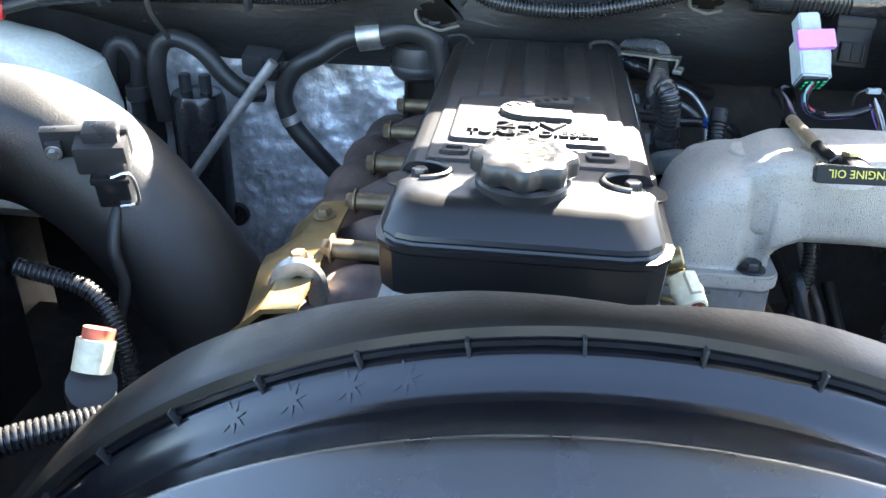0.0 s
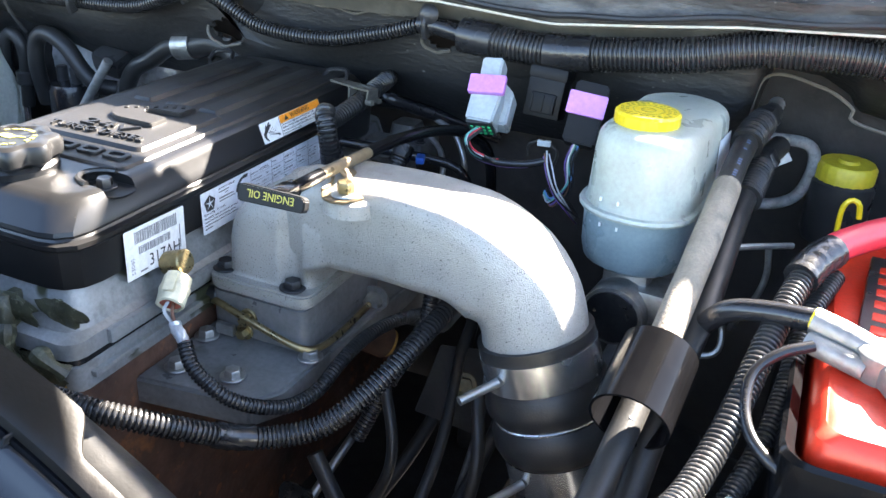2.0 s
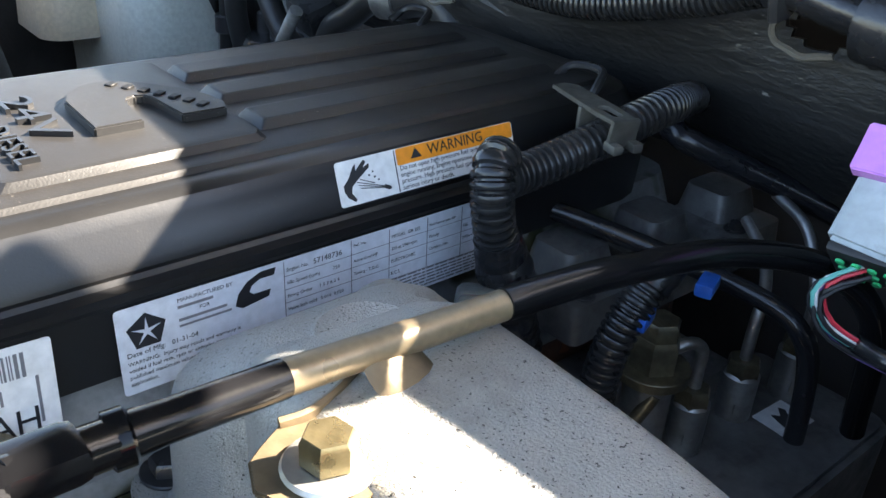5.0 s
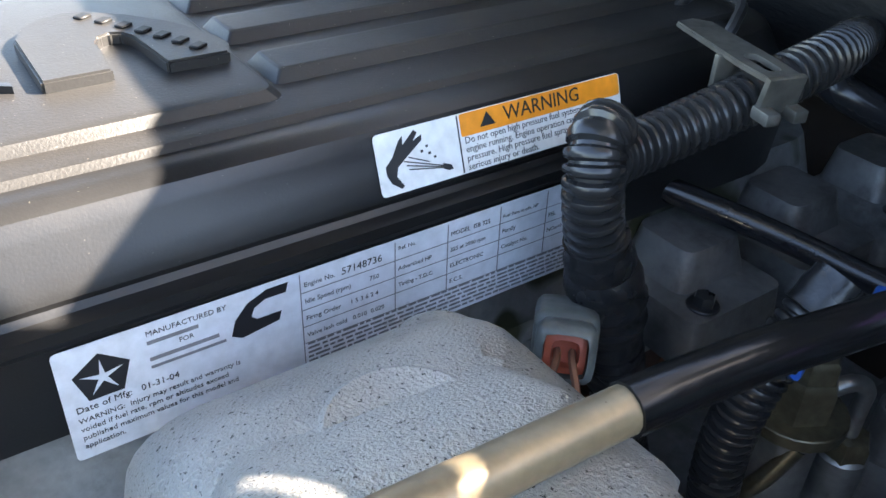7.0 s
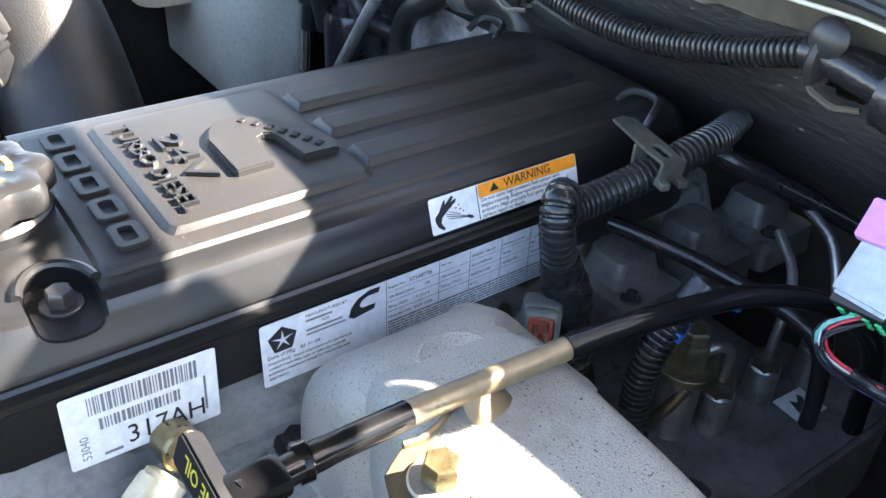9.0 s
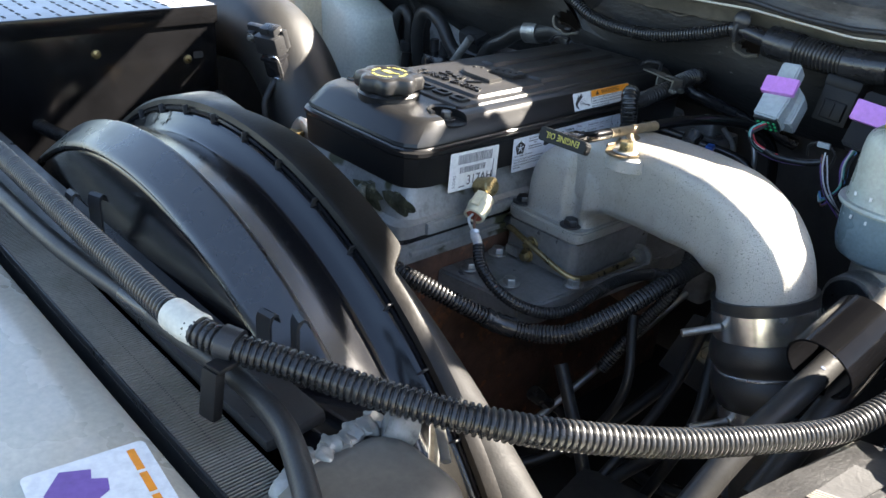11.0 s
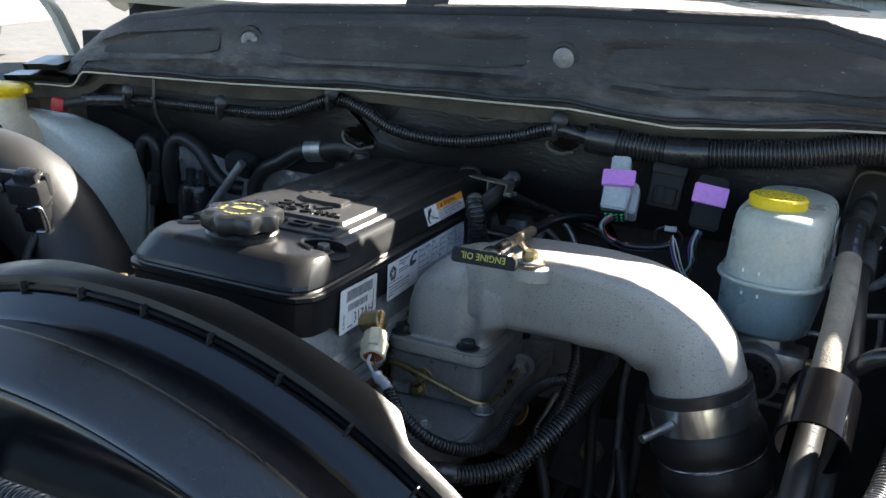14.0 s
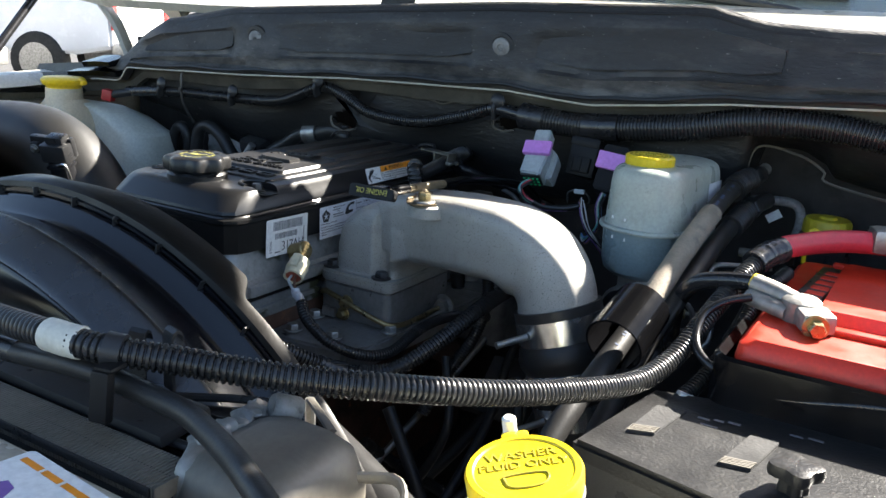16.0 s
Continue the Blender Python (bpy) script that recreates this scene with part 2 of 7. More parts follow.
    felt=mat("felt_insulation", (0.022, 0.022, 0.023), 0.9, bump=1.0, scale=300, var=0.3),
    cloth=mat("dark_seat_cloth", (0.035, 0.033, 0.032), 0.85, bump=0.6),
    cap_orange=mat("amber_cap", (0.85, 0.58, 0.02), 0.36, var=0.1),
    neck_amber=mat("amber_stained_neck", (0.60, 0.52, 0.38), 0.4, var=0.15, sub=0.3),
    ink=mat("black_ink", (0.012, 0.012, 0.014), 0.5),
    grey_ink=mat("grey_ink", (0.16, 0.16, 0.17), 0.5),
    white_mark=mat("cream_tape", (0.60, 0.58, 0.50), 0.6, bump=0.6, var=0.12, vscale=60),
    blue=mat("blue_clip", (0.02, 0.12, 0.50), 0.4),
    oilgreen=mat("oily_moss_grime", (0.045, 0.044, 0.024), 0.5, bump=1.0, scale=90, depth=0.0018, var=0.6, vscale=60, specks=(0.10, 0.095, 0.06), speck_scale=120, speck_at=0.6),
    rust=mat("orange_rust", (0.42, 0.23, 0.05), 0.7, bump=0.6, var=0.4, vscale=60),
    asphalt=mat("asphalt", (0.058, 0.056, 0.054), 0.85, bump=1.0, scale=90, var=0.25, vscale=2.5, specks=(0.20, 0.195, 0.185), speck_scale=60, speck_at=0.66),
    white_paint=mat("white_vehicle_paint", (0.72, 0.73, 0.74), 0.25, var=0.05, vscale=2, coat=0.5),
    tyre=mat("tyre_rubber", (0.018, 0.018, 0.018), 0.8, bump=0.5),
    tail=mat("red_tail_lamp", (0.5, 0.02, 0.02), 0.25),
    # near-black puts the deep bay's shade into the colour
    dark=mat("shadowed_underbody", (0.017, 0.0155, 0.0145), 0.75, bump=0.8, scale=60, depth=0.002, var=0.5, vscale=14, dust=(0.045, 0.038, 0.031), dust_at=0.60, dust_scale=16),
    brown_wire=mat("brown_wire", (0.16, 0.07, 0.04), 0.5),
    white_wire=mat("white_wire", (0.55, 0.55, 0.55), 0.5),
    teal_wire=mat("teal_wire", (0.12, 0.42, 0.36), 0.5),
    violet_wire=mat("violet_wire", (0.15, 0.08, 0.28), 0.5),
    blue_wire=mat("pale_blue_wire", (0.10, 0.24, 0.50), 0.5),
)


def glass_material():
    m = bpy.data.materials.new("windscreen_glass")
    m.use_nodes = True
    b = m.node_tree.nodes["Principled BSDF"]
    b.inputs["Base Color"].default_value = (0.8, 0.9, 0.88, 1)
    b.inputs["Roughness"].default_value = 0.02
    b.inputs["Transmission Weight"].default_value = 0.86
    b.inputs["IOR"].default_value = 1.5
    return m


M["glass"] = glass_material()


# ---- builders ----
def part(name, bm, material, parent=None, label="", sharp=38):
    me = bpy.data.meshes.new(name)
    if isinstance(bm, tuple):
        me.from_pydata(bm[0], [], bm[1])
    else:
        bmesh.ops.recalc_face_normals(bm, faces=bm.faces[:])
        bm.to_mesh(me)
        bm.free()
    me.materials.append(material)
    for p in me.polygons:
        p.use_smooth = True
    me.set_sharp_from_angle(angle=radians(sharp))
    ob = new(name, me)
    if parent is not None:
        ob.parent = parent
    if label:
        ob["label"] = label
    return ob


def thing(name, label, category, group="", kind=""):
    return tagged(new(name), label, category, group, kind)


def V(*a):
    return Vector(a)


def place(bm, m):
    bmesh.ops.transform(bm, matrix=m, verts=bm.verts[:])
    return bm


def add(bm, other):
    """Joins the bmesh other into bm."""
    me = bpy.data.meshes.new("join")
    other.to_mesh(me)
    other.free()
    bm.from_mesh(me)
    bpy.data.meshes.remove(me)
    return bm


def box(sx, sy, sz, m=None, bevel=0.002, seg=2):
    bm = bmesh.new()
    bmesh.ops.create_cube(bm, size=1.0)
    bmesh.ops.scale(bm, vec=(sx, sy, sz), verts=bm.verts[:])
    if bevel:
        bmesh.ops.bevel(bm, geom=bm.edges[:], offset=bevel, segments=seg, affect="EDGES", profile=0.6)
    return place(bm, m) if m is not None else bm


def rings(ring_list, cap=(True, True), closed=True):
    """A skin over rings of equal length."""
    bm = bmesh.new()
    rows = [[bm.verts.new(p) for p in ring] for ring in ring_list]
    n = len(rows[0])
    for a, b in zip(rows, rows[1:]):
        for i in range(n if closed else n - 1):
            j = (i + 1) % n
            bm.faces.new((a[i], a[j], b[j], b[i]))
    if cap[0]:
        bm.faces.new(rows[0][::-1])
    if cap[1]:
        bm.faces.new(rows[-1])
    return bm


def lathe(profile, n=32, m=None, cap=(True, True), lobes=0, depth=0.0):
    """Turns (r, z) pairs round z; lobes wave the radius."""
    out = []
    for r, z in profile:
        ring = []
        for i in range(n):
            a = 2 * math.pi * i / n
            k = r * (1 + depth * math.cos(lobes * a)) if lobes else r
            ring.append((k * math.cos(a), k * math.sin(a), z))
        out.append(ring)
    bm = rings(out, cap)
    return place(bm, m) if m is not None else bm


def cyl(r, h, m=None, n=24, bevel=0.0015):
    b = min(bevel, h / 3, r / 3)
    return lathe([(r - b, 0), (r, b), (r, h - b), (r - b, h)], n, m)


def hexbolt(r=0.008, h=0.006, m=None, washer=True):
    bm = lathe([(r, 0), (r, h * 0.8), (r * 0.86, h)], 6, None)
    if washer:
        add(bm, cyl(r * 1.5, h * 0.3, Matrix.Translation((0, 0, -h * 0.25)), 20, 0.0005))
    return place(bm, m) if m is not None else bm


def smooth_path(pts, step=0.004):
    """Points at even steps on a Catmull-Rom curve through pts."""
    P = [Vector(p) for p in pts]
    P = [2 * P[0] - P[1]] + P + [2 * P[-1] - P[-2]]
    fine = []
    for i in range(1, len(P) - 2):
        a, b, c, d = P[i - 1:i + 3]
        for k in range(24):
            t = k / 24
            fine.append(0.5 * (2 * b + (c - a) * t + (2 * a - 5 * b + 4 * c - d) * t * t + (3 * b - a - 3 * c + d) * t ** 3))
    fine.append(P[-2])
    total = sum((q - p).length for p, q in zip(fine, fine[1:]))
    n = max(3, round(total / step))
    out, want, run = [fine[0]], total / n, 0.0
    for p, q in zip(fine, fine[1:]):
        seg = (q - p).length
        while run + seg >= want - 1e-9 and len(out) < n:
            p = p.lerp(q, (want - run) / seg)
            seg = (q - p).length
            out.append(p)
            run = 0.0
        run += seg
    out.append(fine[-1])
    return out


def frames(line):
    tang = [(line[min(i + 1, len(line) - 1)] - line[max(i - 1, 0)]).normalized() for i in range(len(line))]
    up = V(0, 0, 1) if abs(tang[0].z) < 0.9 else V(1, 0, 0)
    side = tang[0].cross(up).normalized()
    out = []
    for t in tang:
        side = (side - t * side.dot(t)).normalized()
        out.append((side, t.cross(side), t))
    return out


def tube(pts, r, n=14, step=0.006, radius=None, cap=(True, True), squash=1.0):
    """A round tube along pts. radius(s): a factor along the length, s from 0 to 1."""
    line = smooth_path(pts, step)
    out = []
    for i, (p, (s, u, t)) in enumerate(zip(line, frames(line))):
        k = r * (radius(i / (len(line) - 1)) if radius else 1.0)
        out.append([p + k * (math.cos(a) * s + squash * math.sin(a) * u) for a in (2 * math.pi * j / n for j in range(n))])
    return rings(out, cap)


def corrugated(pts, r, pitch=0.005, n=16, low=0.84):
    """A split-loom conduit with rounded ribs and narrow grooves."""
    line = smooth_path(pts, pitch / 6)
    out = []
    low = low - 0.05
    for i, (p, (s, u, t)) in enumerate(zip(line, frames(line))):
        k = r * (0.975, 1.0, 1.0, 0.975, low, low)[i % 6]
        out.append([p + k * (math.cos(a) * s + math.sin(a) * u) for a in (2 * math.pi * j / n for j in range(n))])
    return rings(out)


def rounded(hx, hy, rad, cx=0.0, cy=0.0, seg=5):
    """A rounded rectangle's outline."""
    pts = []
    for sx, sy, a0 in ((1, 1, 0), (-1, 1, 90), (-1, -1, 180), (1, -1, 270)):
        for k in range(seg + 1):
            a = radians(a0 + 90 * k / seg)
            pts.append((cx + sx * (hx - rad) + rad * math.cos(a), cy + sy * (hy - rad) + rad * math.sin(a)))
    return pts


def prism(outline, z0, z1, bevel=0.001, m=None):
    bm = bmesh.new()
    vs = [bm.verts.new((x, y, z0)) for x, y in outline]
    f = bm.faces.new(vs)
    ex = bmesh.ops.extrude_face_region(bm, geom=[f])
    bmesh.ops.translate(bm, vec=(0, 0, z1 - z0), verts=[v for v in ex["geom"] if isinstance(v, bmesh.types.BMVert)])
    if bevel:
        bmesh.ops.bevel(bm, geom=[e for e in bm.edges if len(e.link_faces) == 2 and e.calc_face_angle(0) > 0.6], offset=bevel, segments=2, affect="EDGES")
    return place(bm, m) if m is not None else bm


def plane_frame(origin, right, up):
    """A matrix that lays x, y of a drawing along right and up at origin."""
    x = Vector(right).normalized()
    y = Vector(up)
    y = (y - x * y.dot(x)).normalized()
    z = x.cross(y)
    return Matrix(((x.x, y.x, z.x, origin[0]), (x.y, y.y, z.y, origin[1]), (x.z, y.z, z.z, origin[2]), (0, 0, 0, 1)))


def lettering(text, size, m, depth=0.0002, width=0.0, align="LEFT"):
    """A bmesh of words in the built-in font, fitted to a width if one is given."""
    cu = bpy.data.curves.new("words", "FONT")
    cu.body, cu.size, cu.extrude, cu.align_x = text, size, depth, align
    cu.resolution_u = 2
    ob = new("words", cu)
    me = bpy.data.meshes.new_from_object(ob.evaluated_get(bpy.context.evaluated_depsgraph_get()))
    bm = bmesh.new()
    bm.from_mesh(me)
    bpy.data.objects.remove(ob)
    bpy.data.meshes.remove(me)
    if width and bm.verts:
        x0, x1 = min(v.co.x for v in bm.verts), max(v.co.x for v in bm.verts)
        bmesh.ops.scale(bm, vec=(width / (x1 - x0), 1, 1), verts=bm.verts[:])
    return place(bm, m)


def bars(rects, m, h=0.0002):
    """Plain bars (x, y, width, height) in one mesh on a drawing plane."""
    vs, fs = [], []
    for x, y, w, d in rects:
        k = len(vs)
        for zz in (0, h):
            vs += [m @ V(x, y, zz), m @ V(x + w, y, zz), m @ V(x + w, y + d, zz), m @ V(x, y + d, zz)]
        fs += [(k, k + 3, k + 2, k + 1), (k + 4, k + 5, k + 6, k + 7)] + [(k + i, k + (i + 1) % 4, k + 4 + (i + 1) % 4, k + 4 + i) for i in range(4)]
    return [tuple(v) for v in vs], fs


def cut(bm, cutter):
    """Takes the closed bmesh cutter out of the closed bmesh bm."""
    obs = []
    for b in (bm, cutter):
        bmesh.ops.recalc_face_normals(b, faces=b.faces[:])
        me = bpy.data.meshes.new("cut")
        b.to_mesh(me)
        b.free()
        obs.append(new("cut", me))
    mod = obs[0].modifiers.new("cut", "BOOLEAN")
    mod.operation, mod.solver, mod.object = "DIFFERENCE", "EXACT", obs[1]
    me = bpy.data.meshes.new_from_object(obs[0].evaluated_get(bpy.context.evaluated_depsgraph_get()))
    out = bmesh.new()
    out.from_mesh(me)
    for o in obs:
        old = o.data
        bpy.data.objects.remove(o)
        bpy.data.meshes.remove(old)
    bpy.data.meshes.remove(me)
    return out


# ---- setting ----
def table(rows):
    """A function that runs through the given pairs."""
    xs, ys = zip(*rows)
    return lambda x: float(np.interp(x, xs, ys))


tagged(part("ground", box(800, 800, 0.1, pose(0, 0, -0.05), 0), M["asphalt"]), "grey sunlit asphalt of a parking lot", "ground", kind="structure")

LIP = table([(-0.95, 1.125), (-0.70, 1.150), (-0.634, 1.152), (-0.612, 1.179), (-0.31, 1.190), (-0.07, 1.204), (0.21, 1.211), (0.34, 1.203), (0.45, 1.214), (0.53, 1.223), (0.71, 1.234), (0.95, 1.235)])
TOP = table([(-0.95, 1.14), (-0.72, 1.175), (-0.62, 1.235), (-0.54, 1.272), (-0.46, 1.283), (-0.36, 1.300), (-0.16, 1.312), (0.18, 1.332), (0.42, 1.338), (0.485, 1.340), (0.52, 1.330), (0.56, 1.322), (0.64, 1.319), (0.95, 1.316)])


BACK = table([(-0.95, 0.96), (-0.6, 0.90), (-0.3, 0.885), (0.45, 0.885), (0.52, 0.892), (0.62, 0.905), (0.72, 0.92), (0.95, 0.95)])


def cowl_panel():
    out = []
    for i in range(181):
        x = -0.95 + 1.9 * i / 180
        a, b = LIP(x), TOP(x)
        h = b - a
        wave = 0.004 * math.sin(9 * x) + 0.002 * math.sin(31 * x)
        t = BACK(x)
        dent = 0.007 * max(min(1, max(0, (x - x0) / 0.02), 1) * min(1, max(0, (x1 - x) / 0.02)) for x0, x1 in ((-0.60, -0.335), (-0.245, 0.150), (0.232, 0.60)))
        prof = [(0.872, a - 0.004), (0.858, a - 0.003), (0.855, a + 0.002), (0.860, a + 0.005), (0.866 + wave, a + 0.012), (0.862 + wave, a + 0.22 * h), (0.863 + wave + dent, a + 0.26 * h), (0.866 + 0.2 * (t - 0.885) + wave + dent, a + 0.45 * h), (0.869 + 0.35 * (t - 0.885) + dent, a + 0.62 * h),
                (0.871 + 0.4 * (t - 0.885), a + 0.68 * h), (t - 0.012, a + 0.80 * h), (t - 0.010, a + 0.83 * h), (t - 0.006, b - 0.006), (t, b), (t + 0.03, b - 0.002), (t + 0.03, b - 0.012), (t + 0.01, a + 0.7 * h), (0.885, a + 0.01)]
        out.append([(x, y, z) for y, z in prof])
    return rings(out)


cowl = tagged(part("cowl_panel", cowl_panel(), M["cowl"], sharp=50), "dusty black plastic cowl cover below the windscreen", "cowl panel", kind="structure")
edge_pts = [(x, 0.853, LIP(x) - 0.004) for x in np.linspace(-0.72, 0.94, 110)]
tagged(part("cowl_lip_trim", tube(edge_pts, 0.0014, 8, 0.01), M["beige"]), "thin worn beige metal lip under the cowl cover", "trim", kind="structure")
part("cowl_seal", tube([(x, 0.850, LIP(x) + 0.004 + 0.0015 * math.sin(40 * x)) for x in np.linspace(-0.6, 0.94, 60)], 0.0035, 8, 0.01), M["rubber"], cowl, "black rubber seal")
def recess_panel(x0, x1, lo, hi):
    """A thin felt panel laid in the cowl's hollow."""
    out = []
    for i in range(41):
        x = x0 + (x1 - x0) * i / 40
        a, h, t = LIP(x), TOP(x) - LIP(x), BACK(x)
        wave = 0.004 * math.sin(9 * x) + 0.002 * math.sin(31 * x)
        end = min(1, 8 * min(i, 40 - i) / 40)
        z0, z1 = a + (lo + 0.06 * (1 - end)) * h, a + (hi - 0.08 * (1 - end)) * h
        col = [(x, 0.868 + 0.2 * (t - 0.885) + wave + (0.005 + 0.3 * (t - 0.885)) * k / 6 - 0.0010 * (k in (0, 6)), z0 + (z1 - z0) * k / 6) for k in range(7)]
        out.append(col + [(x, 0.884, z1), (x, 0.884, z0)])
    return rings(out)


for x0, x1, lo, hi in ((-0.585, -0.350, 0.34, 0.74), (-0.232, 0.140, 0.33, 0.74), (0.245, 0.585, 0.33, 0.76), (0.62, 0.93, 0.36, 0.72)):
    part("felt_panel", recess_panel(x0, x1, lo, hi), M["cowl_felt"], cowl, "clean black felt panel", sharp=60)
for dy, dz, r in ((-0.004, -0.012, 0.0045), (0.012, -0.004, 0.0050)):
    part("weatherstrip", tube([(x, BACK(x) + dy, TOP(x) + dz) for x in np.linspace(-0.80, 0.94, 60)], r, 8, 0.012), M["rubber"], cowl, "black rubber weatherstrip")
for k, (x0, x1, up) in enumerate(((-0.78, -0.635, 0.012), (-0.74, -0.66, 0.030))):
    part("corner_flap", rings([[(x, y, z) for y, z in ((0.846 + 0.006 * k, LIP(x) + up - 0.010), (0.842 + 0.006 * k, LIP(x) + up), (0.900, LIP(x) + up + 0.012), (0.905, LIP(x) + up - 0.004))] for x in np.linspace(x0, x1, 14)]), M["deep_black"], cowl, "folded black rubber corner flap")
for fx, fz, fr in ((-0.291, 1.247, 0.0165), (0.190, 1.268, 0.0135)):
    CMX = Matrix.Translation((fx, 0.870, fz)) @ pose(0, 0, 0, 98)
    part("clip_seat", lathe([(fr * 1.55, -0.004), (fr * 1.5, 0.0005), (fr * 1.15, 0.0012), (fr * 1.08, -0.001)], 28, CMX), M["cowl"], cowl, "moulded round seat")
    part("push_clip", lathe([(fr, -0.004), (fr, 0.0026), (fr * 0.85, 0.0042), (fr * 0.35, 0.0046), (fr * 0.30, 0.0030), (0.001, 0.0030)], 28, CMX), M["clip_grey"], cowl, "dust-grey worn push clip")
# dirty beige darkened for shade; raised back edge keeps sun off the loom
flange = rings([[(x, y, z) for y, z in ((0.882, LIP(x) - 0.004), (0.878, LIP(x) - 0.012), (0.884, LIP(x) - 0.027 - 0.003 * math.sin(14 * x)), (0.897, LIP(x) - 0.027 - 0.003 * math.sin(14 * x)), (0.905, LIP(x) + 0.03), (0.897, LIP(x) + 0.03))] for x in np.linspace(-0.95, 0.95, 60)])
tagged(part("cowl_flange", flange, M["shaded_dirty_beige"]), "dusty beige painted sheet metal flange of the bulkhead, coloured dark as shaded", "bodywork", kind="structure")


def liner():
    """The dark liner under the flange, with two ragged holes."""
    bm = bmesh.new()
    nu, nv = 240, 36
    holes = ((-0.118, 1.124, 0.030, 0.017), (0.193, 1.153, 0.021, 0.010))
    foot = table([(-0.70, 1.105), (-0.62, 1.085), (-0.42, 1.035), (0.535, 1.035), (0.55, 1.075), (0.558, 1.16), (0.612, 1.158), (0.646, 1.14), (0.652, 1.126), (0.724, 1.113), (0.95, 1.09)])
    grid = []
    for j in range(nv + 1):
        row = []
        for i in range(nu + 1):
            x = -0.70 + 1.62 * i / nu
            v = j / nv
            low = foot(x)
            z = low + (LIP(x) - 0.014 - low) * v
            y = 0.945 - 0.035 * math.sin(v * math.pi) ** 1.0 - 0.045 * v ** 3 + 0.006 * math.sin(23 * x) * math.sin(5 * v) + 0.03 * (1 - v) ** 2
            for hx, hz, ha, hb in holes:
                d = math.hypot((x - hx) / ha, (z - hz) / hb)
                if 0.80 < d < 1.2:
                    k = (1 + 0.06 * math.sin(7 * math.atan2(z - hz, x - hx))) / d if d > 1 else 1 / d
                    x, z = hx + (x - hx) * k, hz + (z - hz) * k
            row.append(bm.verts.new((x, y, z)))
        grid.append(row)
    for j in range(nv):
        for i in range(nu):
            q = (grid[j][i], grid[j][i + 1], grid[j + 1][i + 1], grid[j + 1][i])
            c = sum((v.co for v in q), Vector()) / 4
            if all(math.hypot((c.x - hx) / ha, (c.z - hz) / hb) > 0.93 for hx, hz, ha, hb in holes):
                bm.faces.new(q)
    bmesh.ops.delete(bm, geom=[v for v in bm.verts if not v.link_faces], context="VERTS")
    bmesh.ops.solidify(bm, geom=bm.faces[:], thickness=0.004)
    return bm


bulk = tagged(part("bulkhead_liner", liner(), M["liner"], sharp=60), "dusty black bulkhead liner with ragged holes", "liner", kind="structure")
for hx, hz, ha, hb, hy in ((-0.118, 1.124, 0.0305, 0.0175, 0.902), (0.193, 1.153, 0.0215, 0.0105, 0.894)):
    part("torn_edge", tube([(hx + ha * math.cos(a), hy + 0.004 * math.sin(a), hz + hb * math.sin(a) * (1 + 0.06 * math.sin(7 * a))) for a in np.linspace(radians(165), radians(320), 20)], 0.0020, 6, 0.003), M["tank"], bulk, "pale torn edge")
part("frayed_edge", tube([(x, 0.8905 - 0.002 * math.sin(57 * x), 1.1765 + 0.0022 * math.sin(61 * x) + 0.0016 * math.sin(137 * x)) for x in np.linspace(0.005, 0.150, 40)], 0.0013, 6, 0.003), M["tank"], bulk, "pale frayed edge")
part("frayed_edge", tube([(x, 0.8905 - 0.002 * math.sin(57 * x), 1.1700 + 0.0022 * math.sin(53 * x) + 0.0016 * math.sin(127 * x)) for x in np.linspace(-0.46, -0.25, 50)], 0.0012, 6, 0.003), M["tank"], bulk, "pale frayed edge")
part("cut_edge", tube([(0.549, 0.925, 1.075), (0.557, 0.925, 1.158), (0.612, 0.925, 1.157), (0.646, 0.925, 1.140), (0.652, 0.925, 1.126), (0.724, 0.925, 1.113), (0.85, 0.925, 1.098)], 0.0018, 6, 0.004), M["tank"], bulk, "pale trimmed edge")
tagged(part("wall_bulkhead", box(1.72, 0.04, 0.85, pose(0.08, 1.04, 0.80), 0.004), M["dark"]), "dirty steel bulkhead behind the engine, coloured dark as shaded", "wall", kind="structure")
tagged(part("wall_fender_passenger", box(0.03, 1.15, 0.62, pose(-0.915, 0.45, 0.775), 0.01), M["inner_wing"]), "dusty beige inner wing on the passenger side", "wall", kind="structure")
tagged(part("wall_fender_driver", box(0.05, 1.15, 0.70, pose(1.02, 0.45, 0.75), 0.01), M["dark"]), "dirty inner wing on the driver side, coloured dark as shaded", "wall", kind="structure")
for sx, nm in ((-1, "fender_passenger"), (1, "fender_driver")):
    prof = [(0.86, 1.085), (0.885, 1.106), (0.925, 1.108), (0.950, 1.085), (0.960, 0.7), (0.945, 0.7), (0.935, 1.06), (0.915, 1.085), (0.885, 1.085)]
    tagged(part(nm, rings([[(sx * (x + (0.06 if sx > 0 else 0)), y, z + 0.05 * (y / 1.2)) for x, z in prof] for y in np.linspace(-0.25, 1.35, 12)]), M["beige"]), "beige painted front wing of the pickup", "bodywork", kind="structure")
    tagged(part("fender_gap_trim", box(0.016, 1.2, 0.010, pose(sx * (0.895 + (0.06 if sx > 0 else 0)), 0.35, 1.125, -2.2), 0.003), M["rubber"]), "black rubber strip along the wing edge", "trim", kind="structure")
tagged(part("crossmember", rings([[(x, y, z) for y, z in ((-0.16, 0.98), (-0.14, 1.022), (-0.06, 1.036), (0.0, 1.034), (0.010, 1.026), (0.010, 0.96), (-0.14, 0.94))] for x in np.linspace(-0.9, 0.95, 30)]), M["beige"]), "beige painted radiator crossmember with soft dirt", "bodywork", kind="structure")
